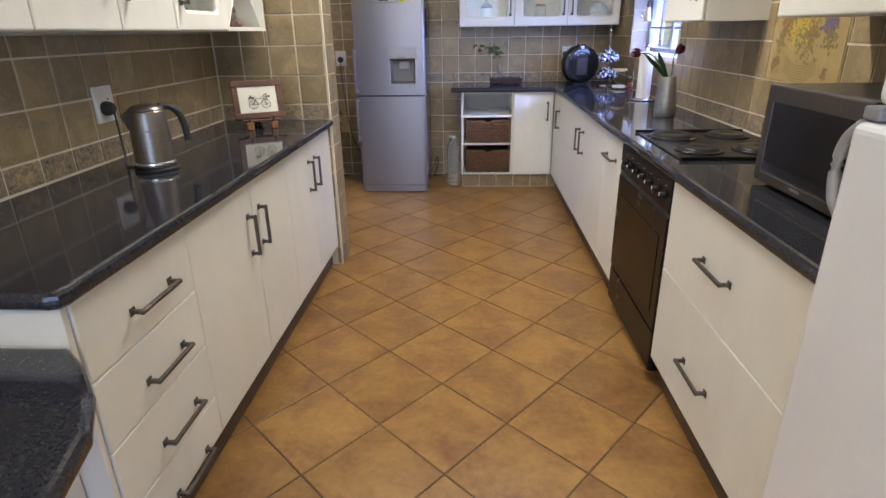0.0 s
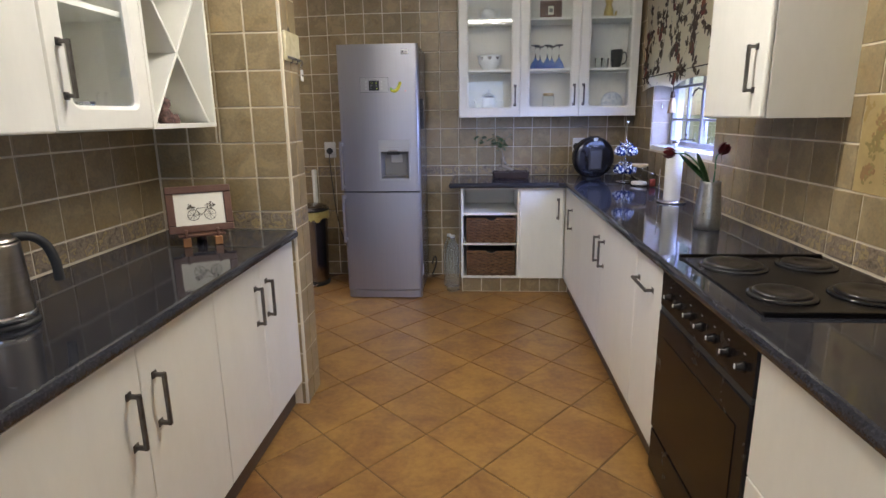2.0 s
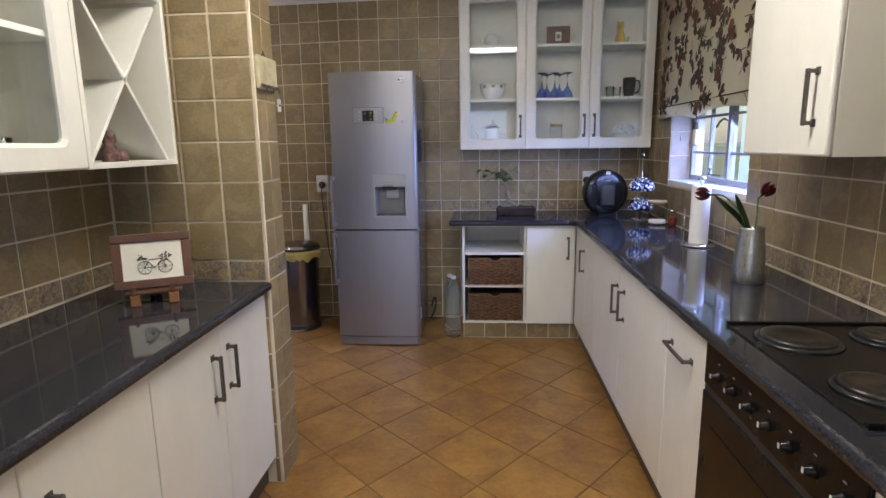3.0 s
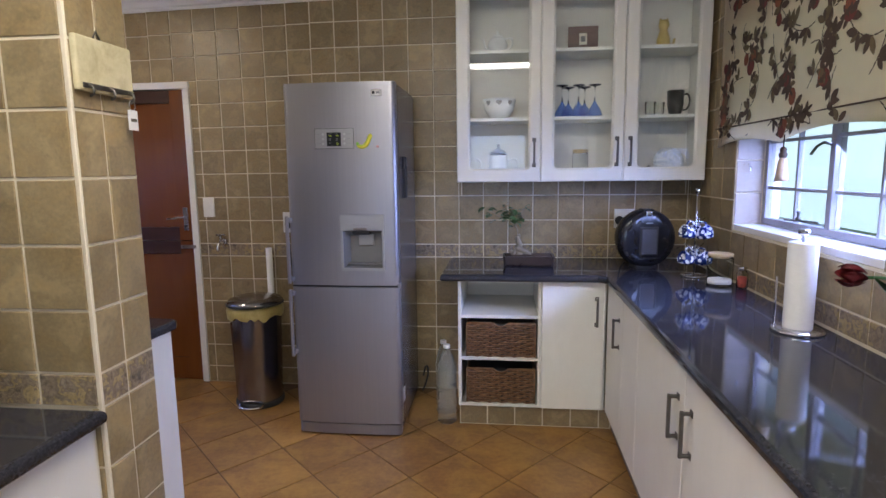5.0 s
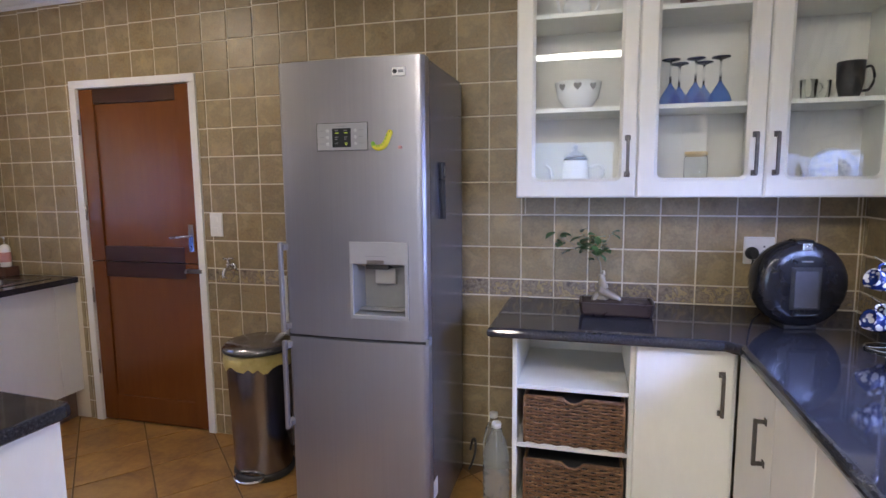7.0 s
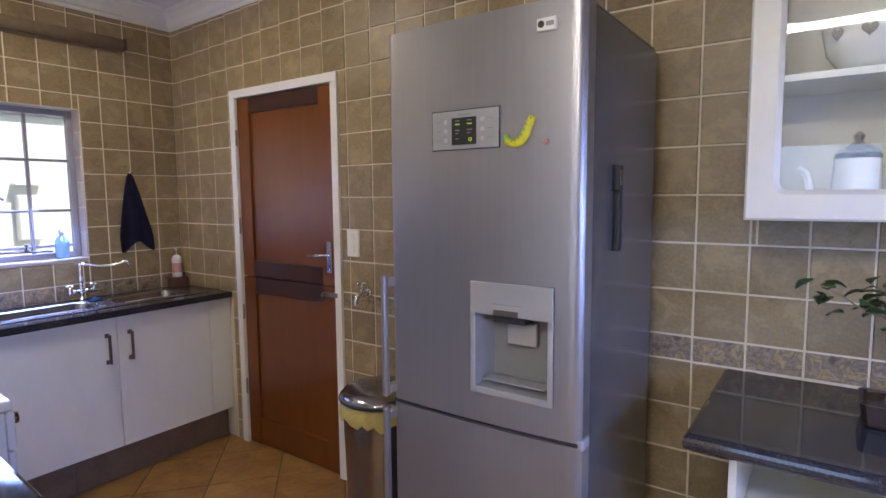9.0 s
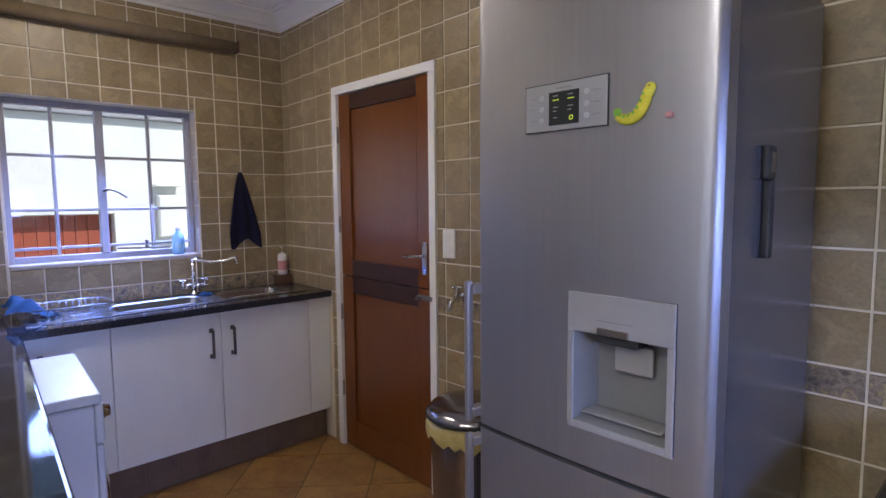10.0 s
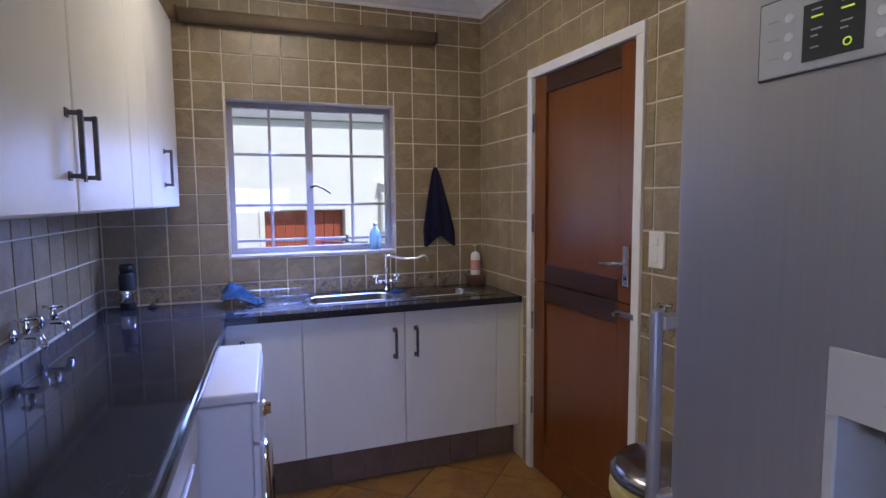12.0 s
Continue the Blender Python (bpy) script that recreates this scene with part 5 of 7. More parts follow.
def blade(pts, width, parent):
    bm = bmesh.new()
    rows = []
    line = smooth_line(pts, 5)
    for i, p in enumerate(line):
        u = i / (len(line) - 1)
        w = width * math.sin(math.pi * (0.12 + 0.87 * u)) ** 0.8
        rows.append([bm.verts.new(p + Vector((0.5 * w * s, 0.6 * w * s, 0.35 * w * abs(s)))) for s in (-1, 0, 1)])
    for lo, hi in zip(rows, rows[1:]):
        for i in (0, 1):
            bm.faces.new((lo[i], lo[i + 1], hi[i + 1], hi[i]))
    bmesh.ops.solidify(bm, geom=bm.faces[:], thickness=0.0015)
    part("leaf", bm, LEAF, parent, smooth=True)


blade([(VX, VY, 1.08), (VX - 0.05, VY, 1.13), (VX - 0.10, VY + 0.01, 1.18), (VX - 0.145, VY + 0.015, 1.235)], 0.05, t1)
blade([(VX, VY + 0.01, 1.08), (VX - 0.025, VY + 0.01, 1.13), (VX - 0.05, VY + 0.015, 1.19), (VX - 0.065, VY + 0.015, 1.235)], 0.044, t2)

# ---- paper towel ----
PAPER = mottled("white_paper_towel", [(0.3, (0.78, 0.78, 0.78)), (0.7, (0.84, 0.84, 0.84))], 60.0, 0.9, 0.03, 0.4, fine=180)
TX, TY = 1.165, 4.555
holder = thing("towel_holder", (TX, TY, 0.90), "chrome paper towel stand on the granite worktop", "towel holder")
part("base", lathe([(0.082, 0.9), (0.082, 0.908), (0.078, 0.913), (0.012, 0.914)], (TX, TY, 0), 36), CHROME, holder)
part("post", tube([(TX, TY, 0.913), (TX, TY, 1.215)], 0.006), CHROME, holder)
part("knob", lathe([(0.010, 1.2145), (0.010, 1.235), (0.018, 1.237), (0.018, 1.25), (0.014, 1.254)], (TX, TY, 0), 20), CHROME, holder)
part("arm", tube([(TX - 0.072, TY + 0.01, 0.912), (TX - 0.072, TY + 0.01, 1.09)], 0.0035), CHROME, holder)
roll = thing("paper_roll", (TX, TY, 0.915), "white paper towel roll on a chrome stand", "paper roll")
part("roll", lathe([(0.020, 0.9155), (0.045, 0.9155), (0.046, 0.92), (0.046, 1.205), (0.045, 1.21), (0.020, 1.21)], (TX, TY, 0), 40), PAPER, roll)

# ---- glass jar, spice jar and mug tree ----
BEIGE_WOOD = mottled("pale_wood_lid", [(0.3, (0.48, 0.34, 0.16)), (0.7, (0.58, 0.43, 0.22))], 10.0, 0.5, 0.05, 0.1)
SUGAR = mottled("white_sugar", [(0.3, (0.58, 0.52, 0.42)), (0.7, (0.66, 0.60, 0.50))], 120.0, 0.9, 0.02, 0.4)


THIN_GLASS = material("thin_clear_glass", (0.95, 0.97, 0.97), 0.02, 0.0, Transmission_Weight=1.0, IOR=1.12)


def glass_part(name, bm, parent, label="", **kw):
    ob = part(name, bm, THIN_GLASS, parent, label, **kw)
    ob.visible_shadow = False
    return ob


def storage_jar(at, r, h, fill, label, lid=BEIGE_WOOD, content=SUGAR):
    x, y, z = at
    t = thing("storage_jar", at, label, "jar")
    glass_part("glass", lathe([(r * 0.93, z), (r, z + 0.006), (r, z + h * 0.82), (r * 0.88, z + h * 0.9), (r * 0.85, z + h * 0.9), (r * 0.96, z + h * 0.81), (r * 0.96, z + 0.008), (r * 0.9, z + 0.004)], (x, y, 0), 32), t)
    part("lid", lathe([(r * 0.84, z + h * 0.86), (r * 0.84, z + h * 0.905), (r * 0.98, z + h * 0.91), (r * 0.98, z + h * 0.985), (r * 0.94, z + h)], (x, y, 0), 32), lid, t, "pale lid")
    part("contents", lathe([(r * 0.94, z + 0.009), (r * 0.95, z + h * fill * 0.9), (r * 0.5, z + h * fill), (r * 0.1, z + h * fill * 0.93)], (x, y, 0), 24), content, t, "")
    return t


storage_jar((1.195, 5.345, 0.90), 0.058, 0.155, 0.20, "glass storage jar a fifth full with pale wooden lid")
spice = thing("spice_jar", (1.268, 5.27, 0.90), "small glass jar of red spice against the tiles", "jar")
RED = mottled("red_spice", [(0.3, (0.25, 0.03, 0.02)), (0.7, (0.40, 0.07, 0.04))], 60.0, 0.8, 0.05, 0.3)
part("contents", lathe([(0.02, 0.905), (0.021, 0.95), (0.018, 0.955)], (1.268, 5.27, 0), 16), RED, spice)
glass_part("glass", lathe([(0.023, 0.9), (0.025, 0.904), (0.025, 0.97), (0.018, 0.98), (0.018, 0.985), (0.0165, 0.985), (0.0235, 0.968), (0.0235, 0.903)], (1.268, 5.27, 0), 20), spice)
part("lid", lathe([(0.02, 0.9855), (0.02, 1.0), (0.017, 1.002)], (1.268, 5.27, 0), 16), CHROME, spice)

# blue and white mugs on a chrome tree
MUG = material("blue_flower_china", (0.8, 0.82, 0.86), 0.15)
vec = coords(MUG, (1, 1, 1), True)
vor = node(MUG, "ShaderNodeTexVoronoi", Scale=46.0)
wire(MUG, vec, vor.inputs["Vector"])
flowers = ramp(MUG, vor.outputs["Distance"], [(0.0, (0.80, 0.83, 0.9)), (0.42, (0.80, 0.83, 0.9)), (0.50, (0.012, 0.03, 0.17)), (1.0, (0.010, 0.022, 0.13))])
wire(MUG, flowers, shader(MUG).inputs["Base Color"])
WHITE_CHINA = mottled("white_china", [(0.3, (0.76, 0.76, 0.74)), (0.7, (0.82, 0.82, 0.80))], 5.0, 0.12, 0.03, 0.0)
MX, MY = 1.145, 5.56
tree = thing("mug_tree", (MX, MY, 0.90), "chrome mug tree holding blue and white mugs", "mug tree")
part("base_ring", tube([(MX + 0.062 * math.cos(a), MY + 0.062 * math.sin(a), 0.905) for a in [k * math.pi / 12 for k in range(24)]], 0.004, 8, closed=True), CHROME, tree)
part("base_bar", tube([(MX - 0.061, MY, 0.906), (MX + 0.061, MY, 0.906)], 0.0035), CHROME, tree)
part("post", tube([(MX, MY, 0.904), (MX, MY, 1.33)], 0.0045), CHROME, tree)
part("finial", lathe([(0.005, 1.329), (0.011, 1.332), (0.011, 1.352), (0.007, 1.356)], (MX, MY, 0), 14), CHROME, tree)
for z in (1.185, 1.05):
    for a in (25, 145, 265):
        d = Vector((math.cos(radians(a)), math.sin(radians(a)), 0))
        part("arm", tube([Vector((MX, MY, z)), Vector((MX, MY, z)) + d * 0.03 + Vector((0, 0, 0.003)), Vector((MX, MY, z)) + d * 0.055 + Vector((0, 0, 0.02))], 0.003, 6), CHROME, tree)


def mug(name, m, mat, label, r=0.034, h=0.068, group="", category="mug"):
    t = thing(name, (0, 0, 0), label, category, group)
    part("bowl", lathe([(r * 0.62, 0), (r * 0.7, 0.003), (r * 0.95, h * 0.4), (r, h), (r * 0.93, h), (r * 0.86, h * 0.4), (r * 0.55, 0.006)], (0, 0, 0), 28), mat, t, local=True)
    part("ear", tube(smooth_line([(r * 0.93, 0, h * 0.82), (r * 1.45, 0, h * 0.85), (r * 1.7, 0, h * 0.55), (r * 1.4, 0, h * 0.25), (r * 0.9, 0, h * 0.2)], 4), 0.0048, 8), mat, t, local=True)
    t.matrix_basis = m
    return t


first = None
for z in (1.165, 1.03):
    for a in (195, 315, 75):
        d = Vector((math.cos(radians(a)), math.sin(radians(a)), 0))
        ear = (-d).normalized()
        up = Vector((0, 0, 1))
        xa = (ear * 0.35 + up * 0.94).normalized()
        za = (d * 0.94 + up * 0.34).normalized()
        za = (za - xa * za.dot(xa)).normalized()
        ya = za.cross(xa)
        m = Matrix.Translation(Vector((MX, MY, z - 0.048)) + d * 0.010) @ Matrix((xa, ya, za)).transposed().to_4x4()
        if first is None:
            first = mug("mug", m, MUG, "blue and white flowered mug hanging on the chrome tree", group="mugs on the tree")
        else:
            copy_thing(first, m)

# ---- round coffee machine ----
CX, CY = 0.953, 5.83
coffee = thing("coffee_machine", (CX, CY, 0.90), "round glossy black coffee machine on the corner worktop", "coffee machine", rz=10)
shell = part("shell", lathe([(0.105, -0.075), (0.150, -0.06), (0.163, -0.02), (0.165, 0.02), (0.160, 0.046), (0.146, 0.060), (0.110, 0.065), (0.06, 0.067), (0.02, 0.068)], (0, 0, 0.169), 56, axis="-y"), COFFEE, coffee, local=True)
BAY = mottled("smoked_grey_plastic", [(0.3, (0.075, 0.075, 0.085)), (0.7, (0.10, 0.10, 0.115))], 8.0, 0.22, 0.05, 0.05)
part("cup_bay", box(-0.054, 0.054, -0.071, -0.060, 0.078, 0.238, 0.005), RUBBER, coffee, local=True)
part("cup_back", box(-0.043, 0.043, -0.0725, -0.0712, 0.086, 0.226, 0.006), BAY, coffee, "smoked grey inset plate", local=True)
part("drip_tray", box(-0.045, 0.045, -0.080, -0.060, 0.050, 0.066, 0.006), COFFEE, coffee, local=True)
part("top_lever", box(-0.03, 0.03, -0.05, 0.02, 0.318, 0.336, 0.006), COFFEE, coffee, local=True)
part("lever_trim", box(-0.018, 0.018, -0.066, -0.0502, 0.298, 0.325, 0.003), CHROME, coffee, local=True)
part("foot", box(-0.06, 0.06, -0.05, 0.06, 0.0, 0.014, 0.004), RUBBER, coffee, local=True)
part("maker_mark", box(-0.02, 0.02, -0.0690, -0.0655, 0.256, 0.261), GREY, coffee, local=True)

# ---- bonsai ----
POT = mottled("dark_glazed_pot", [(0.3, (0.022, 0.014, 0.014)), (0.7, (0.045, 0.028, 0.026))], 12.0, 0.3, 0.08, 0.1)
SOIL = mottled("dark_soil", [(0.3, (0.03, 0.02, 0.014)), (0.7, (0.08, 0.055, 0.04))], 50.0, 0.95, 0.02, 0.9)
BARK = mottled("pale_ficus_bark", [(0.3, (0.20, 0.165, 0.12)), (0.7, (0.34, 0.29, 0.21))], 20.0, 0.7, 0.08, 0.3)
BX, BY = 0.305, 5.89
bonsai = thing("bonsai", (BX, BY, 0.90), "small ficus bonsai in a long dark glazed tray", "plant")
bm = bmesh.new()
rings = []
for (hx, hy, z) in ((0.138, 0.066, 0.902), (0.143, 0.071, 0.911), (0.149, 0.078, 0.949), (0.15, 0.079, 0.953), (0.15, 0.079, 0.958), (0.142, 0.071, 0.958), (0.136, 0.066, 0.944)):
    rings.append([bm.verts.new((BX + sx * hx, BY + sy * hy, z)) for sx, sy in ((-1, -0.8), (-0.93, -1), (0.93, -1), (1, -0.8), (1, 0.8), (0.93, 1), (-0.93, 1), (-1, 0.8))])
for lo, hi in zip(rings, rings[1:]):
    for i in range(8):
        bm.faces.new((lo[i], lo[(i + 1) % 8], hi[(i + 1) % 8], hi[i]))
bm.faces.new(rings[0][::-1])
bm.faces.new(rings[-1])
pot = part("tray_pot", bm, POT, bonsai, "dark glazed tray")
for sx in (-1, 1):
    part("pot_foot", box(BX + sx * 0.09 - 0.02, BX + sx * 0.09 + 0.02, BY - 0.05, BY + 0.05, 0.9, 0.9022), POT, pot)
rng = random.Random(2)
bm = bmesh.new()
bmesh.ops.create_grid(bm, x_segments=22, y_segments=12, size=1)
for v in bm.verts:
    v.co = Vector((BX + v.co.x * 0.138, BY + v.co.y * 0.067, 0.949 + 0.016 * (1 - v.co.x ** 2) * (1 - v.co.y ** 2) + rng.uniform(0, 0.006)))
part("soil", bm, SOIL, bonsai)
trunk = tube(smooth_line([(BX - 0.055, BY, 0.955), (BX - 0.058, BY, 0.985), (BX - 0.052, BY, 1.010), (BX - 0.058, BY, 1.035), (BX - 0.066, BY, 1.068)], 5), 0.030, 12, taper=0.38)
tube(smooth_line([(BX - 0.068, BY - 0.012, 1.0), (BX - 0.035, BY - 0.022, 0.988), (BX + 0.0, BY - 0.022, 0.972), (BX + 0.022, BY - 0.02, 0.955)], 4), 0.019, 9, trunk, 0.45)
tube(smooth_line([(BX - 0.055, BY, 0.99), (BX - 0.082, BY - 0.012, 0.978), (BX - 0.092, BY - 0.014, 0.956)], 4), 0.017, 9, trunk, 0.6)
tube(smooth_line([(BX - 0.060, BY, 1.03), (BX - 0.054, BY + 0.004, 1.055), (BX - 0.056, BY + 0.004, 1.082)], 4), 0.011, 8, trunk, 0.7)
part("trunk", trunk, BARK, bonsai)
twigs, tips = bmesh.new(), []
for pts in ([(-0.064, 0, 1.050), (-0.068, 0, 1.118), (-0.103, -0.01, 1.153), (-0.158, -0.01, 1.178), (-0.203, 0, 1.208), (-0.243, 0.01, 1.228)], [(-0.093, 0, 1.143), (-0.113, 0.01, 1.178), (-0.133, 0, 1.233)], [(-0.088, 0, 1.138), (-0.098, -0.02, 1.178), (-0.103, -0.03, 1.228)], [(-0.083, 0, 1.133), (-0.073, 0, 1.158), (-0.063, 0.01, 1.193)], [(-0.078, 0, 1.128), (-0.053, 0.01, 1.188), (-0.013, 0.01, 1.253)]):
    line = smooth_line([(BX + p[0], BY + p[1], p[2]) for p in pts], 4)
    tube(line, 0.003, 6, twigs, 0.5)
    tips.append(line)
part("twigs", twigs, BARK, bonsai)
FICUS = mottled("ficus_leaf", [(0.3, (0.035, 0.085, 0.025)), (0.7, (0.08, 0.15, 0.045))], 12.0, 0.35, 0.08, 0.1, shade=0.2)
leaf_me = None


def leaf_mesh(l, w):
    bm = bmesh.new()
    rows = [[bm.verts.new((l * u, s * w * math.sin(math.pi * (0.06 + 0.92 * u)), 0.12 * l * math.sin(math.pi * u) + 0.2 * w * abs(s))) for s in (-1, 0, 1)] for u in (0, 0.25, 0.5, 0.75, 1.0)]
    for lo, hi in zip(rows, rows[1:]):
        for i in (0, 1):
            bm.faces.new((lo[i], lo[i + 1], hi[i + 1], hi[i])).smooth = True
    me = bpy.data.meshes.new("leaf")
    bm.to_mesh(me)
    bm.free()
    me.materials.append(FICUS)
    return me


leaf_me = leaf_mesh(0.046, 0.017)
for n, (line, k) in enumerate(((tips[0], 9), (tips[1], 13), (tips[2], 14), (tips[3], 12), (tips[4], 3))):
    for i in range(k):
        lo = len(line) * (8 if n in (0, 4) else 4) // 10
        p = line[rng.randint(lo, len(line) - 1)] + Vector((rng.gauss(0, 0.016), rng.gauss(0, 0.018), rng.gauss(-0.008, 0.02)))
        ob = new("leaf", leaf_me)
        ob.parent = bonsai
        ob.matrix_basis = Matrix.Translation(p - ORIGIN[bonsai]) @ Euler((rng.uniform(-0.5, 0.5), rng.uniform(-0.2, 0.7), rng.uniform(0, 6.28))).to_matrix().to_4x4() @ Matrix.Scale(rng.uniform(0.7, 1.15), 4)

# ---- wicker baskets ----
WICKER = mottled("brown_wicker", [(0.25, (0.055, 0.026, 0.012)), (0.5, (0.16, 0.08, 0.036)), (0.75, (0.34, 0.18, 0.085))], 40.0, 0.42, 0.1, 0.3, fine=130)


def basket(x0, x1, y0, y1, z0, z1, label):
    """A woven basket: uprights and strands that go in and out between them, with a grip hole in front."""
    t = thing("basket", ((x0 + x1) / 2, (y0 + y1) / 2, z0), label, "basket", "wicker baskets")
    # solid black box gives the shade inside the basket
    part("lining", box(x0 + 0.006, x1 - 0.006, y0 + 0.008, y1 - 0.006, z0 + 0.002, z1 - 0.024, 0.004), RUBBER, t, "black filler for the shaded inside")
    rows = 15
    gx = (x0 + x1) / 2
    weave = bmesh.new()
    for r in range(rows):
        z = z0 + 0.008 + (z1 - z0 - 0.02) * r / (rows - 1)
        spans = ((x0, x1),)
        if z > z1 - 0.026:
            spans = ((x0, gx - 0.035), (gx + 0.035, x1))
        for a, b in spans:
            n = max(6, int((b - a) / 0.0115))
            tube([(a + (b - a) * i / n, y0 + 0.0060 * math.sin(math.pi * (a + (b - a) * i / n - x0) / 0.036 + r * math.pi), z + 0.001 * math.sin(i * 2.1 + r)) for i in range(n + 1)], 0.0062, 5, weave)
        for x in (x0, x1):
            tube([(x, y0 + (y1 - y0) * i / 8, z) for i in range(9)], 0.006, 4, weave)
    ob = part("weave", weave, WICKER, t)
    ob["kind"] = "stuff"
    for i in range(11):
        x = x0 + (x1 - x0) * (i + 0.5) / 11
        if abs(x - gx) > 0.03:
            part("upright", tube([(x, y0 + 0.003, z0 + 0.004), (x, y0 + 0.003, z1 - 0.006)], 0.003, 5), WICKER, t)
    part("rim", tube([(x0, y0, z1 - 0.004), (gx - 0.042, y0, z1 - 0.003), (gx - 0.034, y0 - 0.001, z1 - 0.013), (gx - 0.015, y0 - 0.003, z1 - 0.024), (gx + 0.015, y0 - 0.003, z1 - 0.024), (gx + 0.034, y0 - 0.001, z1 - 0.013), (gx + 0.042, y0, z1 - 0.003), (x1, y0, z1 - 0.004)], 0.007, 6), WICKER, t)
    for x in (x0, x1):
        part("corner_post", tube([(x, y0, z0 + 0.003), (x, y0, z1 - 0.004)], 0.007, 6), WICKER, t)
    return t


basket(-0.045, 0.335, 5.63, 5.98, 0.4115, 0.612, "brown wicker basket with grip hole on the shelf")
basket(-0.045, 0.335, 5.63, 5.98, 0.139, 0.345, "brown wicker basket with grip hole on the shelf")


# ---- water bottles beside the shelves ----
PET = material("clear_bottle_plastic", (0.90, 0.94, 0.95), 0.05, 0.0, Transmission_Weight=0.95, IOR=1.16)


def bottle(at, r, h, label):
    x, y, z = at
    t = thing("water_bottle", at, label, "bottle", "water bottles")
    prof = [(r * 0.8, z), (r, z + 0.01)]
    for k in range(9):
        zz = z + 0.03 + k * h * 0.065
        prof += [(r, zz), (r * 0.95, zz + h * 0.016), (r, zz + h * 0.035)]
    prof += [(r, z + h * 0.7), (r * 0.75, z + h * 0.83), (r * 0.36, z + h * 0.92), (r * 0.34, z + h * 0.96)]
    ob = part("bottle", lathe(prof, (x, y, 0), 24), PET, t)
    ob.visible_shadow = False
    part("cap", lathe([(r * 0.38, z + h * 0.955), (r * 0.38, z + h * 0.995), (r * 0.34, z + h)], (x, y, 0), 16), PLASTIC, t, "white cap")


bottle((-0.165, 5.66, 0.0), 0.054, 0.47, "clear ribbed plastic water bottle with white cap")
bottle((-0.20, 5.80, 0.0), 0.048, 0.45, "clear plastic water bottle behind another bottle")

# ---- on the steel fridge ----
YELLOW = mottled("yellow_plastic", [(0.3, (0.55, 0.50, 0.02)), (0.7, (0.70, 0.64, 0.05))], 20.0, 0.4, 0.05, 0.1)
GREEN = mottled("green_plastic", [(0.3, (0.16, 0.38, 0.03)), (0.7, (0.24, 0.50, 0.06))], 20.0, 0.4, 0.05, 0.1)
mag = thing("fridge_magnet", (-0.55, FY - 0.02, 1.60), "yellow and green caterpillar-shaped magnet on the steel door", "magnet")
curl = smooth_line([(-0.593, 0, 1.611), (-0.586, 0, 1.594), (-0.569, 0, 1.588), (-0.551, 0, 1.594), (-0.538, 0, 1.610), (-0.529, 0, 1.630), (-0.523, 0, 1.643)], 3)
for i, p in enumerate(curl[1:]):
    u = i / (len(curl) - 2)
    r = 0.0055 + 0.0065 * math.sin(math.pi * min(1.0, 0.1 + u * 0.75)) + (0.0015 if u > 0.85 else 0.0)
    y = FY - 0.0125 - 0.0008 * (i % 2)
    part("segment", lathe([(r * 0.9, -0.003), (r, 0.0), (r, 0.003), (r * 0.75, 0.007), (r * 0.3, 0.009)], (p.x, y, p.z), 14, axis="-y"), GREEN if i < 2 else YELLOW, mag)
    if 1 < i < 15 and i % 2 == 0:
        d = (curl[i + 1] - curl[i]).normalized()
        part("green_spot", lathe([(0.0042, 0.0), (0.0038, 0.002), (0.002, 0.003)], (p.x - d.z * r * 0.45, y - 0.0065, p.z + d.x * r * 0.45), 10, axis="-y"), GREEN, mag)
part("eye", lathe([(0.002, 0.0), (0.0015, 0.0015)], (-0.522, FY - 0.0215, 1.645), 8, axis="-y"), RUBBER, mag)
PINK = mottled("pink_plastic", [(0.3, (0.50, 0.22, 0.20)), (0.7, (0.60, 0.30, 0.28))], 20.0, 0.4, 0.05, 0.1)
solid("button_magnet", box(-0.493, -0.480, FY - 0.018, FY - 0.003, 1.583, 1.594, 0.003), PINK, "tiny pink square magnet on the steel door", "magnet")
opener = thing("bottle_opener", (fx1 - 0.002, 5.68, 1.31), "black bottle opener held flat on the fridge side", "opener")
part("grip", box(fx1 - 0.004, fx1 + 0.014, 5.665, 5.69, 1.31, 1.47, 0.005), RUBBER, opener)
part("head", box(fx1 - 0.004, fx1 + 0.012, 5.655, 5.70, 1.4702, 1.54, 0.006), RUBBER, opener)
part("ring", box(fx1 + 0.0122, fx1 + 0.0145, 5.668, 5.687, 1.485, 1.525, 0.001), STEEL, opener)

# ---- pedal bin, pipe, wall tap ----
NX, NY = -1.40, 5.86
bin_ = thing("pedal_bin", (NX, NY, 0.0), "polished steel pedal bin with yellow liner showing", "bin")
DARK_STEEL = mottled("polished_dark_steel", [(0.3, (0.26, 0.25, 0.27)), (0.7, (0.32, 0.31, 0.33))], 3.0, 0.20, 0.04, 0.02, metal=1.0)
part("base", lathe([(0.146, 0.0), (0.15, 0.008), (0.15, 0.03), (0.142, 0.034)], (NX, NY, 0), 40), RUBBER, bin_)
part("drum", lathe([(0.14, 0.034), (0.141, 0.04), (0.158, 0.60), (0.156, 0.622)], (NX, NY, 0), 48), DARK_STEEL, bin_)
rng = random.Random(6)
LINER = mottled("yellow_bin_liner", [(0.3, (0.38, 0.30, 0.08)), (0.7, (0.52, 0.44, 0.18))], 20.0, 0.45, 0.1, 0.4)
bm = bmesh.new()
rows = []
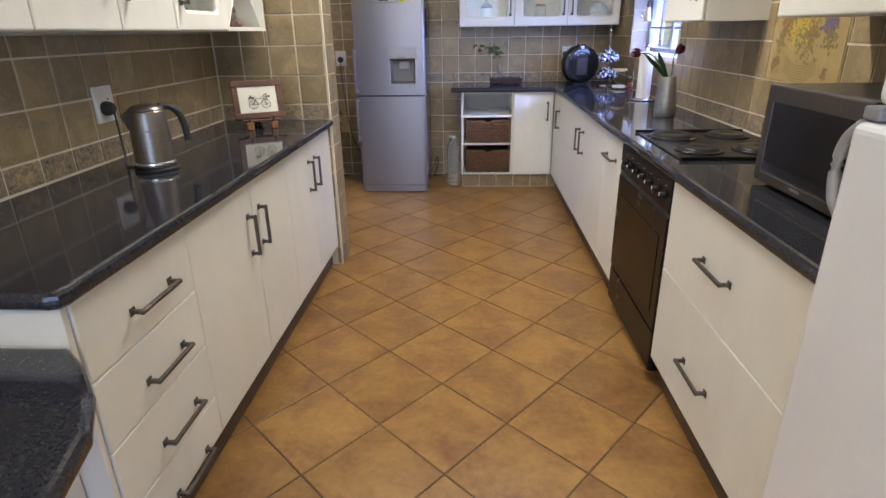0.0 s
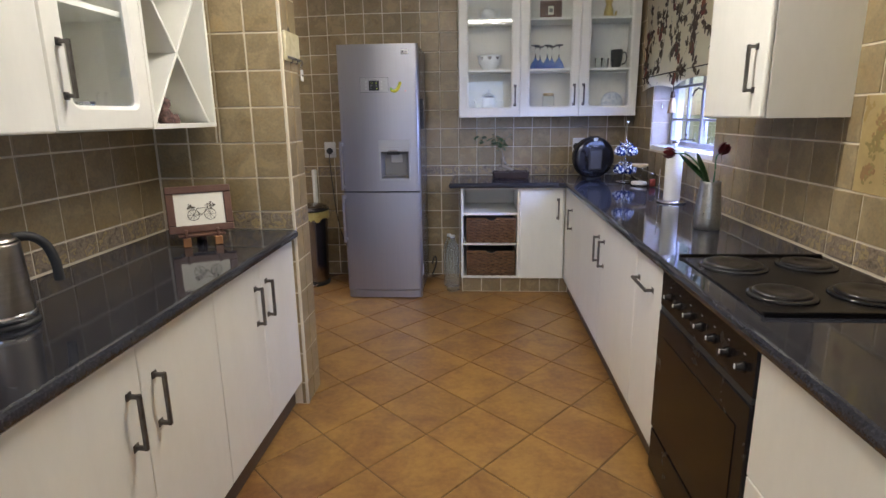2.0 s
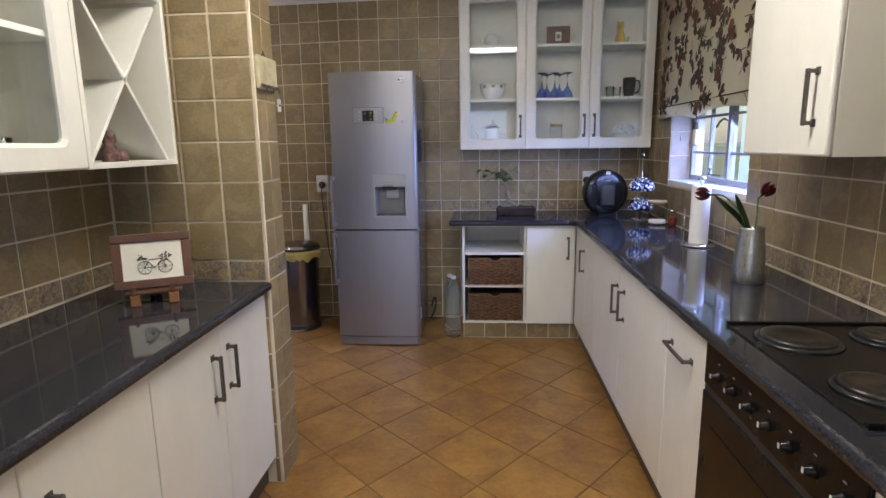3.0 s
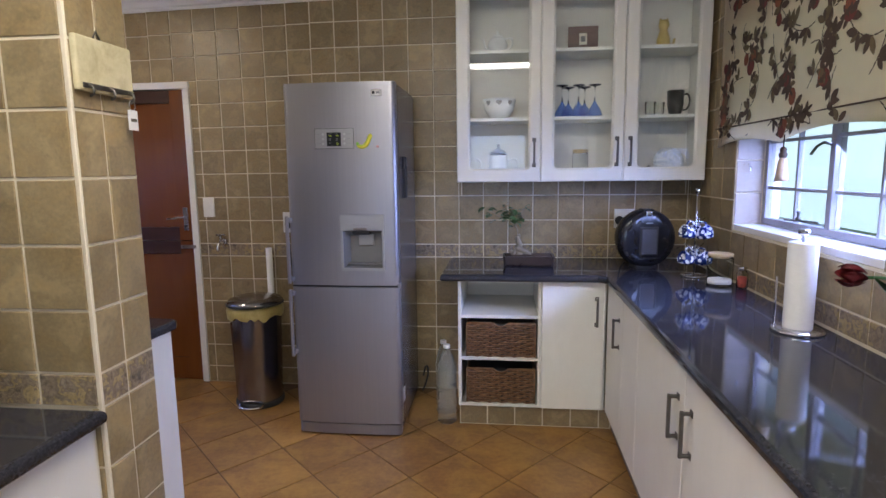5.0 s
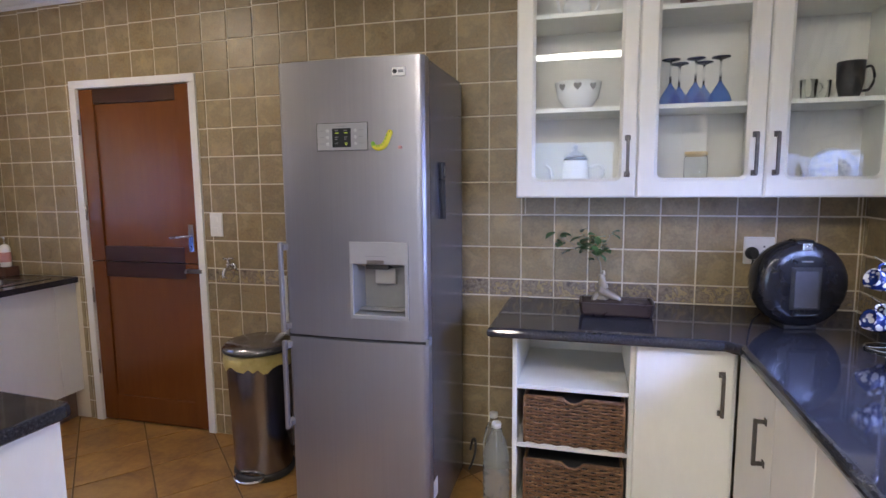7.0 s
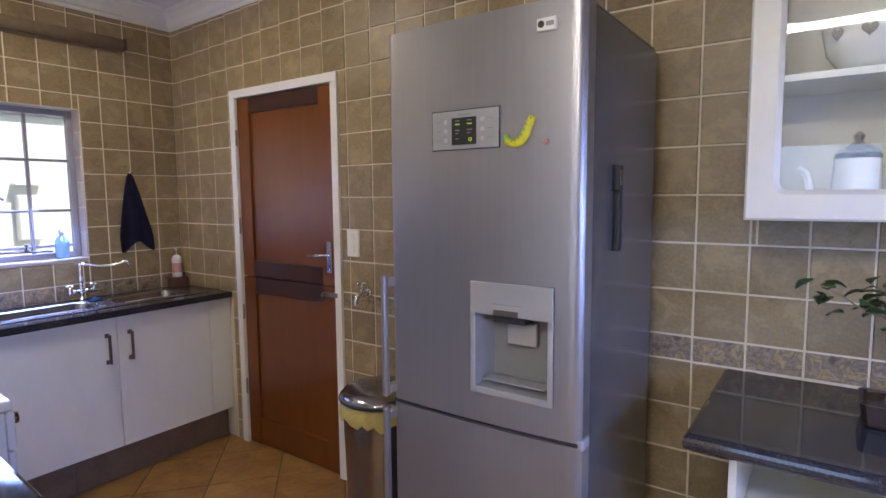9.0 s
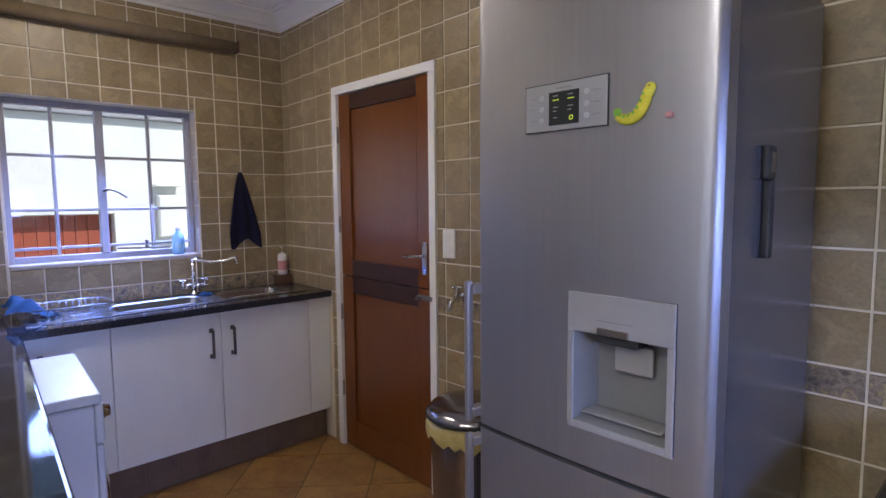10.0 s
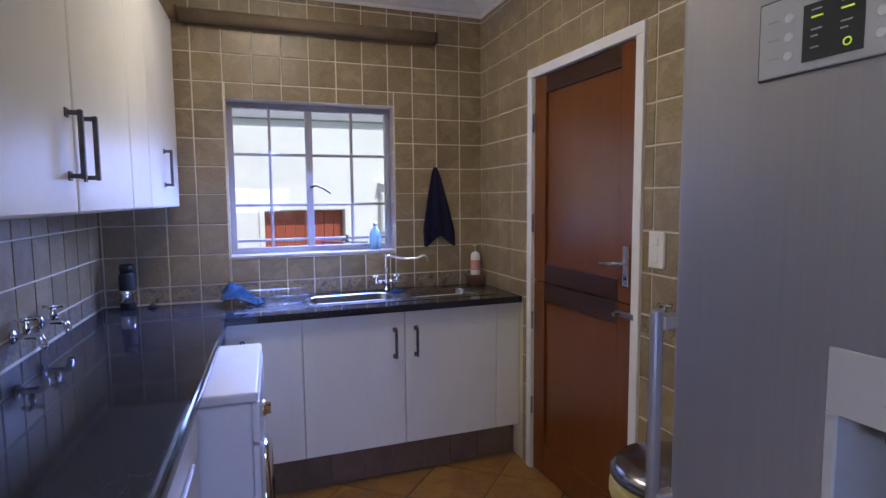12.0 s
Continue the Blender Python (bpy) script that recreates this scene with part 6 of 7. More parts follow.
for j, (z, r) in enumerate(((0.578, 0.166), (0.598, 0.171), (0.62, 0.170), (0.638, 0.164), (0.642, 0.15))):
    rows.append([bm.verts.new((NX + (r + rng.uniform(-0.003, 0.007)) * math.cos(2 * math.pi * i / 48), NY + (r + rng.uniform(-0.003, 0.007)) * math.sin(2 * math.pi * i / 48), z + (rng.uniform(-0.022, 0.010) if j == 0 else rng.uniform(-0.003, 0.003)))) for i in range(48)])
for lo, hi in zip(rows, rows[1:]):
    for i in range(48):
        bm.faces.new((lo[i], lo[(i + 1) % 48], hi[(i + 1) % 48], hi[i]))
part("liner", bm, LINER, bin_, "crumpled yellow liner edge", smooth=True)
lid = part("lid", lathe([(0.166, 0.646), (0.172, 0.652), (0.170, 0.664), (0.155, 0.680), (0.11, 0.693), (0.04, 0.701), (0.005, 0.702)], (NX, NY, 0), 48), DARK_STEEL, bin_)
part("lid_rim", lathe([(0.172, 0.646), (0.1745, 0.648), (0.1745, 0.656), (0.1715, 0.659)], (NX, NY, 0), 48), RUBBER, lid)
part("pedal", tube(smooth_line([(NX - 0.075, NY - 0.128, 0.03), (NX - 0.06, NY - 0.165, 0.022), (NX, NY - 0.185, 0.02), (NX + 0.06, NY - 0.165, 0.022), (NX + 0.075, NY - 0.128, 0.03)], 4), 0.009, 8), CHROME, bin_, "bright bowed pedal")
pipe = thing("waste_pipe", (-1.41, BACK - 0.03, 0.0), "white plastic pipe standing against the tiles", "pipe")
part("pipe", lathe([(0.021, 0.0), (0.021, 0.96), (0.018, 0.96), (0.018, 0.9)], (-1.41, BACK - 0.03, 0), 18), PLASTIC, pipe)


def wall_tap(at, face, label):
    """A chrome bib tap: rose, body, cross head and bent spout."""
    t = thing("wall_tap", at, label, "tap", "wall taps", rz={"-y": 0, "+y": 180}[face])
    part("rose", lathe([(0.026, -0.002), (0.024, 0.006), (0.012, 0.010)], (0, 0, 0), 20, axis="-y"), CHROME, t, local=True)
    part("body", tube(smooth_line([(0, -0.008, 0), (0, -0.05, 0), (0, -0.075, -0.006), (0, -0.085, -0.035), (0, -0.085, -0.045)], 4), 0.0115, 10), CHROME, t, local=True)
    part("neck", lathe([(0.011, 0.0), (0.012, 0.02), (0.008, 0.032), (0.008, 0.05)], (0, -0.04, 0.008), 14), CHROME, t, local=True)
    for a in (0, 90):
        d = Vector((math.cos(radians(a)), math.sin(radians(a)), 0)) * 0.032
        part("cross_arm", tube([Vector((0, -0.04, 0.055)) - d, Vector((0, -0.04, 0.055)) + d], 0.0055, 8), CHROME, t, local=True)
    return t


wall_tap((-1.735, BACK - 0.006, 0.995), "-y", "chrome wall tap on the tiles beside the bin")
swing(wall_tap((-2.37, UTIL + 0.006, 0.99), "+y", "chrome wall tap above the scullery worktop"))
swing(wall_tap((-2.60, UTIL + 0.006, 0.99), "+y", "chrome wall tap above the scullery worktop"))

# ---- sink ----
SINK_STEEL = mottled("scratched_sink_steel", [(0.3, (0.30, 0.31, 0.33)), (0.7, (0.40, 0.41, 0.43))], 8.0, 0.24, 0.06, 0.05, metal=1.0)


def bowl(x0, x1, y0, y1, top, depth, r=0.05, n=5):
    bm = bmesh.new()
    rows = []
    for inset, z in ((-0.012, top), (0.0, top), (0.006, top - 0.01), (0.018, top - depth + 0.02), (0.04, top - depth)):
        a0, a1, b0, b1 = x0 + inset, x1 - inset, y0 + inset, y1 - inset
        row = []
        for cx, cy, s in ((a1 - r, b0 + r, -90), (a1 - r, b1 - r, 0), (a0 + r, b1 - r, 90), (a0 + r, b0 + r, 180)):
            for i in range(n + 1):
                t = radians(s + 90 * i / n)
                row.append(bm.verts.new((cx + r * math.cos(t), cy + r * math.sin(t), z)))
        rows.append(row)
    for lo, hi in zip(rows, rows[1:]):
        for i in range(len(lo)):
            bm.faces.new((lo[i], hi[i], hi[(i + 1) % len(lo)], lo[(i + 1) % len(lo)])).smooth = True
    bm.faces.new(rows[-1])
    bmesh.ops.recalc_face_normals(bm, faces=bm.faces[:])
    return bm


sink = thing("sink", (-3.12, 5.39, 0.905), "stainless steel double bowl sink with ribbed drainer", "sink")
ST = 0.9055
bm = bmesh.new()
for a in ((-3.31, -3.2385, 4.715, 6.065), (-2.9915, -2.935, 4.715, 6.065), (-3.2385, -2.9915, 5.5315, 5.5885), (-3.2385, -2.9915, 5.9915, 6.065), (-3.2385, -2.9915, 4.715, 4.74)):
    box(*a, ST - 0.0035, ST, bm=bm)
box(-3.2385, -2.9915, 4.74, 5.0685, ST - 0.006, ST - 0.003, bm=bm)
part("rim_plate", bm, SINK_STEEL, sink)
for i in range(9):
    y = 4.765 + i * 0.033
    part("drain_rib", box(-3.22, -3.01, y, y + 0.014, ST - 0.003, ST + 0.001, 0.0012, 1), SINK_STEEL, sink)
part("main_bowl", bowl(-3.23, -3.0, 5.08, 5.52, ST - 0.0002, 0.16), SINK_STEEL, sink)
part("second_bowl", bowl(-3.23, -3.0, 5.60, 5.98, ST - 0.0002, 0.16), SINK_STEEL, sink)
mixer = thing("mixer_tap", (-3.285, 5.53, 0.9055), "chrome bridge mixer tap with long swan spout", "tap")
part("post", lathe([(0.024, ST), (0.022, ST + 0.008), (0.012, ST + 0.014), (0.011, ST + 0.03), (0.017, ST + 0.036), (0.017, ST + 0.06), (0.010, ST + 0.07), (0.009, ST + 0.12), (0.013, ST + 0.125), (0.013, ST + 0.14), (0.009, ST + 0.146), (0.009, ST + 0.2)], (-3.285, 5.53, 0), 20), CHROME, mixer)
for s in (-1, 1):
    part("side_arm", tube([(-3.285, 5.53, ST + 0.05), (-3.285 + 0.01, 5.53 + s * 0.055, ST + 0.05)], 0.010, 10), CHROME, mixer)
    part("valve", lathe([(0.013, ST + 0.04), (0.014, ST + 0.06), (0.007, ST + 0.068), (0.007, ST + 0.08)], (-3.275, 5.53 + s * 0.06, 0), 14), CHROME, mixer)
    for a in (20, 110):
        d = Vector((math.cos(radians(a)), math.sin(radians(a)), 0)) * 0.026
        part("cross_arm", tube([Vector((-3.275, 5.53 + s * 0.06, ST + 0.084)) - d, Vector((-3.275, 5.53 + s * 0.06, ST + 0.084)) + d], 0.005, 8), CHROME, mixer)
part("spout", tube(smooth_line([(-3.285, 5.53, ST + 0.19), (-3.275, 5.55, ST + 0.196), (-3.25, 5.62, ST + 0.182), (-3.22, 5.69, ST + 0.185), (-3.205, 5.725, ST + 0.2), (-3.197, 5.745, ST + 0.19), (-3.195, 5.748, ST + 0.165)], 5), 0.0085, 10), CHROME, mixer)

# drying rack, cloth, sponge, bottles
drack = thing("dish_rack", (-3.12, 4.9, ST), "wire dish drying rack standing on the drainer", "dish rack")
for z, e in ((ST + 0.01, 0.0), (ST + 0.05, 0.006)):
    part("rail", tube([(-3.24 - e, 4.76 - e, z), (-3.02 + e, 4.76 - e, z), (-3.02 + e, 5.06 + e, z), (-3.24 - e, 5.06 + e, z)], 0.0026, 6, closed=True), SINK_STEEL, drack)
for i in range(11):
    y = 4.775 + i * 0.027
    part("wire", tube([(-3.25, y, ST + 0.05), (-3.24, y, ST + 0.011), (-3.13, y, ST + 0.03), (-3.02, y, ST + 0.011), (-3.01, y, ST + 0.05)], 0.0015, 5), SINK_STEEL, drack)
BLUE_CLOTH = mottled("bright_blue_cloth", [(0.3, (0.006, 0.035, 0.10)), (0.7, (0.014, 0.09, 0.21))], 20.0, 0.85, 0.05, 0.5, fine=150)
NAVY = mottled("navy_towel", [(0.3, (0.010, 0.010, 0.035)), (0.7, (0.022, 0.022, 0.06))], 20.0, 0.95, 0.03, 0.8, fine=200)


def draped(nx, ny, shape, thickness):
    bm = bmesh.new()
    grid = [[bm.verts.new(shape(i / nx, j / ny)) for i in range(nx + 1)] for j in range(ny + 1)]
    for j in range(ny):
        for i in range(nx):
            bm.faces.new((grid[j][i], grid[j][i + 1], grid[j + 1][i + 1], grid[j + 1][i])).smooth = True
    bmesh.ops.solidify(bm, geom=bm.faces[:], thickness=thickness)
    return bm


solid("dish_cloth", draped(26, 16, lambda u, v: (-3.28 + 0.22 * v + 0.012 * math.sin(9 * u + 4 * v), 4.665 + 0.19 * u + 0.01 * math.sin(11 * v), ST + 0.006 + max(0.0, 0.095 * math.sin(math.pi * min(1, u * 0.9 + 0.25)) * (0.45 + 0.55 * math.sin(math.pi * v)) + 0.012 * math.sin(17 * u + 9 * v) * (1 - abs(2 * v - 1)))), 0.004), BLUE_CLOTH, "bright blue dish cloth crumpled over the rack", "cloth")
solid("sponge_cloth", draped(12, 10, lambda u, v: (-3.235 + 0.06 * v, 5.525 + 0.075 * u, ST + 0.003 + 0.016 * math.sin(math.pi * u) * math.sin(math.pi * v) + 0.004 * math.sin(13 * u + 5 * v) * math.sin(math.pi * v)), 0.004), BLUE_CLOTH, "small blue cloth lying between the bowls", "cloth")
solid("hand_towel", draped(26, 30, lambda u, v: (SINK + 0.014 + 0.010 * (1 + math.sin(u * 15 + 0.5)) * (0.3 + 0.7 * v), 5.852 + (u - 0.5) * (0.022 + 0.175 * min(1, v * 1.25) ** 0.8) + 0.022 * v, 1.605 - v * (0.435 + 0.03 * math.sin(u * 7 + 1))), 0.005), NAVY, "dark navy hand towel hanging from a hook", "towel")
hook = thing("towel_hook", (SINK + 0.002, 5.852, 1.6), "small chrome hook on the tiles", "hook")
part("hook", tube(smooth_line([(SINK + 0.004, 5.852, 1.622), (SINK + 0.012, 5.852, 1.612), (SINK + 0.02, 5.852, 1.604), (SINK + 0.026, 5.852, 1.612)], 3), 0.004, 6), CHROME, hook)
AQUA = material("blue_soap", (0.42, 0.70, 0.90), 0.12, 0.0, Transmission_Weight=0.6)
soap = thing("soap_bottle", (SINK - 0.05, 5.50, S_WIN[2] + 0.0205), "pale blue dish soap bottle on the window sill", "bottle")
zb = S_WIN[2] + 0.0205
part("bottle", lathe([(0.03, zb), (0.034, zb + 0.008), (0.034, zb + 0.085), (0.028, zb + 0.11), (0.012, zb + 0.125), (0.012, zb + 0.135)], (SINK - 0.05, 5.50, 0), 20), AQUA, soap)
part("cap", lathe([(0.014, zb + 0.1352), (0.012, zb + 0.155), (0.005, zb + 0.165)], (SINK - 0.05, 5.50, 0), 14), PLASTIC, soap, "white cap")
wash = thing("hand_soap", (-3.315, 6.095, 0.96), "white hand soap pump bottle on a small wooden block", "bottle")
part("bottle", lathe([(0.026, 0.9605), (0.029, 0.966), (0.029, 1.075), (0.022, 1.092), (0.010, 1.10)], (-3.315, 6.095, 0), 20), PLASTIC, wash)
part("pump", tube([(-3.315, 6.095, 1.10), (-3.315, 6.095, 1.138), (-3.29, 6.075, 1.14)], 0.006), PLASTIC, wash)
part("printed_band", lathe([(0.0294, 0.99), (0.0294, 1.05)], (-3.315, 6.095, 0), 20, caps=False), PINK, wash, "reddish printed label")
solid("soap_block", box(-3.355, -3.27, 6.05, 6.14, 0.9025, 0.96, 0.004), FRAME_WOOD, "small brown wooden block in the sink corner", "block")

# rolled blind above the sink window
ROLL_CLOTH = mottled("brown_blind_cloth", [(0.3, (0.16, 0.115, 0.06)), (0.7, (0.22, 0.165, 0.095))], 14.0, 0.85, 0.05, 0.3, fine=200)
rb = thing("roller_blind", (SINK + 0.04, 5.2, 2.30), "rolled-up brown fabric blind above the sink window", "blind")
part("roll", tube([(SINK + 0.045, 4.52, 2.335), (SINK + 0.045, 5.84, 2.335)], 0.034, 20), ROLL_CLOTH, rb)
part("flap", box(SINK + 0.012, SINK + 0.018, 4.53, 5.83, 2.29, 2.335, 0.002, 1), ROLL_CLOTH, rb)
for y in (4.505, 5.855):
    part("bracket", box(SINK + 0.0, SINK + 0.07, y - 0.006, y + 0.006, 2.305, 2.37, 0.003), FRAME_WOOD, rb)

# ---- washing machine and scullery counter clutter ----
wm = thing("washing_machine", (-2.25, 4.5, 0.0), "white front-loading washing machine under the scullery worktop", "washing machine")
WX0, WX1, WYF = -2.57, -1.975, 4.737
part("case", box(WX0, WX1, UTIL + 0.06, WYF - 0.02, 0.01, 0.822, 0.008), APPLIANCE, wm)
part("top_plate", box(WX0 - 0.002, WX1 + 0.002, UTIL + 0.06, WYF, 0.825, 0.857, 0.008), APPLIANCE, wm)
fpan = part("control_panel", box(WX0, WX1, WYF - 0.0195, WYF + 0.004, 0.70, 0.822, 0.008), APPLIANCE, wm)
part("knob", lathe([(0.026, 0.0), (0.026, 0.012), (0.02, 0.016), (0.018, 0.03)], (-2.08, WYF + 0.004, 0.767), 20, axis="y"), CHROME, fpan, "chrome programme knob")
part("front", box(WX0, WX1, WYF - 0.0195, WYF, 0.01, 0.695, 0.006), APPLIANCE, wm)
pd = part("porthole", lathe([(0.19, 0.0), (0.19, 0.014), (0.165, 0.03), (0.14, 0.03), (0.125, 0.012), (0.06, -0.004)], (-2.27, WYF, 0.40), 40, axis="y"), CHROME, wm, "chrome porthole door")
part("porthole_glass", lathe([(0.13, 0.013), (0.11, 0.026), (0.06, 0.034), (0.01, 0.036)], (-2.27, WYF, 0.40), 32, axis="y"), BLACK, pd)
part("latch", box(-2.09, -2.06, WYF + 0.014, WYF + 0.034, 0.34, 0.42, 0.004), CHROME, pd)
dw = thing("dishwasher", (-1.5, 4.4, 0.0), "white dishwasher under the scullery worktop", "dishwasher")
part("case", box(-1.955, -1.36, UTIL + 0.06, 4.54, 0.01, 0.855, 0.005), APPLIANCE, dw)
part("door", box(-1.955, -1.36, 4.5405, 4.57, 0.10, 0.72, 0.006), APPLIANCE, dw)
part("control_panel", box(-1.955, -1.36, 4.5405, 4.573, 0.725, 0.855, 0.006), APPLIANCE, dw)
part("grip", box(-1.78, -1.53, 4.573, 4.587, 0.735, 0.75, 0.004), SILVER, dw)
swing(wm)
swing(dw)
flask = thing("flask", (-3.29, 4.23, 0.8985), "black flask with chrome band in the counter corner", "flask")
part("body", lathe([(0.034, 0.9), (0.036, 0.906), (0.036, 1.06), (0.026, 1.08)], (-3.29, 4.23, 0), 20), RUBBER, flask)
part("band", lathe([(0.0365, 0.93), (0.0372, 0.932), (0.0372, 0.99), (0.0365, 0.992)], (-3.29, 4.23, 0), 20), CHROME, flask)
part("lid", lathe([(0.03, 1.081), (0.031, 1.11), (0.024, 1.118)], (-3.29, 4.23, 0), 18), RUBBER, flask)
solid("drain_plug", lathe([(0.022, 0.9), (0.024, 0.906), (0.014, 0.912), (0.006, 0.92)], (-3.27, 4.34, 0), 18), RUBBER, "black sink plug lying on the worktop", "plug")

# ---- what stands in the glass cabinet ----
def teapot(at, s, mat, label, steel=False):
    x, y, z = at
    t = thing("teapot", at, label, "teapot")
    if steel:
        prof = [(0.038, 0), (0.042, 0.004), (0.040, 0.06), (0.036, 0.104), (0.034, 0.11)]
        top = 0.11
    else:
        prof = [(0.030, 0), (0.032, 0.003), (0.055, 0.03), (0.058, 0.05), (0.045, 0.08), (0.032, 0.088)]
        top = 0.088
    part("body", lathe([(r * s, z + h * s) for r, h in prof], (x, y, 0), 28), mat, t)
    part("lid", lathe([(prof[-1][0] * s, z + (top + 0.001) * s), (prof[-1][0] * s * 1.05, z + (top + 0.006) * s), (0.014 * s, z + (top + 0.02) * s), (0.006 * s, z + (top + 0.024) * s), (0.010 * s, z + (top + 0.034) * s), (0.004 * s, z + (top + 0.042) * s)], (x, y, 0), 24), CHROME if steel else mat, t)
    if steel:
        part("band", lathe([(0.035 * s, z + 0.102 * s), (0.0375 * s, z + 0.103 * s), (0.0375 * s, z + 0.109 * s), (0.034 * s, z + 0.1105 * s)], (x, y, 0), 28), RUBBER, t, "dark band under the lid")
    part("spout", tube(smooth_line([(x - 0.042 * s, y, z + 0.02 * s), (x - 0.07 * s, y, z + 0.035 * s), (x - 0.08 * s, y, z + 0.075 * s), (x - 0.095 * s, y, z + 0.088 * s)], 4), 0.008 * s, 8, taper=0.55), mat, t)
    part("ear", tube(smooth_line([(x + 0.04 * s, y, z + 0.08 * s), (x + 0.075 * s, y, z + 0.085 * s), (x + 0.088 * s, y, z + 0.06 * s), (x + 0.07 * s, y, z + 0.028 * s), (x + 0.042 * s, y, z + 0.025 * s)], 4), 0.005 * s, 8), mat, t)


S0, S1, S2 = 1.408, 1.757, 2.132
teapot((0.125, 5.98, S0 + 0.0005), 1.35, WHITE_CHINA, "pale glazed teapot with a steel lid on the lowest shelf", True)
teapot((0.12, 5.98, S2 + 0.0005), 1.0, WHITE_CHINA, "white china teapot on the top glass cabinet shelf")
hb = thing("heart_bowl", (0.13, 5.98, S1), "white china bowl with grey hearts", "bowl")
part("bowl", lathe([(0.04, S1), (0.05, S1 + 0.003), (0.085, S1 + 0.05), (0.098, S1 + 0.115), (0.092, S1 + 0.115), (0.078, S1 + 0.05), (0.04, S1 + 0.01)], (0.13, 5.98, 0), 40), WHITE_CHINA, hb)
HEART = mottled("grey_heart", [(0.3, (0.16, 0.15, 0.14)), (0.7, (0.22, 0.21, 0.20))], 20.0, 0.4, 0.05, 0.1)
for dx in (-0.062, 0.0, 0.062):
    bm = bmesh.new()
    pts = []
    for k in range(20):
        t = 2 * math.pi * k / 20
        pts.append((0.00105 * 16 * math.sin(t) ** 3, 0.00105 * (13 * math.cos(t) - 5 * math.cos(2 * t) - 2 * math.cos(3 * t) - math.cos(4 * t))))
    yy = 5.98 - math.sqrt(0.0995 ** 2 - dx * dx)
    ring = [bm.verts.new((0.13 + dx + px * (0.75 if dx else 1), yy - 0.002, S1 + 0.09 + pz)) for px, pz in pts]
    f = bm.faces.new(ring)
    ext = bmesh.ops.extrude_face_region(bm, geom=[f])
    bmesh.ops.translate(bm, verts=[q for q in ext["geom"] if isinstance(q, bmesh.types.BMVert)], vec=(0, 0.012, 0))
    part("heart", bm, HEART, hb, "grey heart")
milk = thing("drinking_glass", (-0.02, 5.95, S0), "small clear glass beside the steel teapot", "glass")
glass_part("glass", lathe([(0.016, S0), (0.018, S0 + 0.002), (0.021, S0 + 0.06), (0.0195, S0 + 0.06), (0.017, S0 + 0.006)], (-0.02, 5.95, 0), 18), milk)

fr_small = thing("small_picture", (0.61, 6.0, S2), "small brown picture frame with a heart on the top shelf", "picture frame")
for nm, a in (("frame_bar", (0.525, 0.695, S2, S2 + 0.038)), ("frame_bar", (0.525, 0.695, S2 + 0.102, S2 + 0.14)), ("frame_bar", (0.525, 0.588, S2 + 0.0382, S2 + 0.1018)), ("frame_bar", (0.632, 0.695, S2 + 0.0382, S2 + 0.1018))):
    part(nm, box(a[0], a[1], 5.99, 6.008, a[2], a[3], 0.003), FRAME_WOOD, fr_small)
part("sheet", box(0.588, 0.632, 5.996, 6.004, S2 + 0.0382, S2 + 0.1018), CREAM, fr_small)
part("heart_shape", box(0.597, 0.623, 5.994, 5.9958, S2 + 0.055, S2 + 0.085, 0.004), HEART, fr_small)

BLUE_GLASS = material("blue_wine_glass", (0.34, 0.50, 0.90), 0.02, 0.0, Transmission_Weight=0.95, IOR=1.2)
NAVY_GLASS = material("dark_foot_glass", (0.03, 0.035, 0.08), 0.05, 0.0, Transmission_Weight=0.3, IOR=1.4)
wg = thing("wine_glass", (0, 0, 0), "blue wine glass standing upside down on the shelf", "wine glass", "upturned wine glasses")
for nm, prof, mt in (("bowl", [(0.043, 0.0), (0.044, 0.010), (0.036, 0.034), (0.021, 0.060), (0.009, 0.078), (0.0045, 0.090), (0.004, 0.086), (0.0195, 0.059), (0.0345, 0.033), (0.0425, 0.010), (0.0415, 0.0)], BLUE_GLASS), ("stem", [(0.0045, 0.0905), (0.0035, 0.13), (0.0045, 0.168)], GLASS), ("foot", [(0.006, 0.168), (0.034, 0.176), (0.035, 0.178), (0.034, 0.180), (0.006, 0.181)], NAVY_GLASS)):
    ob = part(nm, lathe(prof, (0, 0, 0), 24), mt, wg, local=True)
    ob.visible_shadow = False
wg.location = (0.492, 5.94, S1 + 0.001)
for x, y in ((0.538, 6.035), (0.585, 5.94), (0.632, 6.035), (0.676, 5.94)):
    copy_thing(wg, Matrix.Translation((x, y, S1 + 0.001)))
BEANS = mottled("dark_beans", [(0.3, (0.03, 0.015, 0.01)), (0.7, (0.30, 0.24, 0.15))], 60.0, 0.6, 0.05, 0.8)
storage_jar((0.605, 5.97, S0 + 0.0005), 0.045, 0.165, 0.30, "glass jar of dark beans on the glass cabinet shelf", content=BEANS)
CAT = mottled("yellow_glazed_pottery", [(0.3, (0.42, 0.30, 0.08)), (0.7, (0.56, 0.42, 0.14))], 16.0, 0.35, 0.08, 0.1)
bm = lathe([(0.03, 0), (0.036, 0.01), (0.036, 0.05), (0.026, 0.085), (0.02, 0.1), (0.028, 0.115), (0.029, 0.135), (0.02, 0.152), (0.006, 0.158)], (1.055, 5.99, S2), 20)
for dx in (-0.018, 0.018):
    lathe([(0.009, 0), (0.006, 0.012), (0.001, 0.022)], (1.055 + dx, 5.99, S2 + 0.146), 8, bm)
tube(smooth_line([(1.08, 5.985, S2 + 0.02), (1.105, 5.98, S2 + 0.02), (1.112, 5.975, S2 + 0.05)], 4), 0.007, 8, bm)
solid("cat_figurine", bm, CAT, "yellow glazed pottery cat on the top shelf", "figurine")
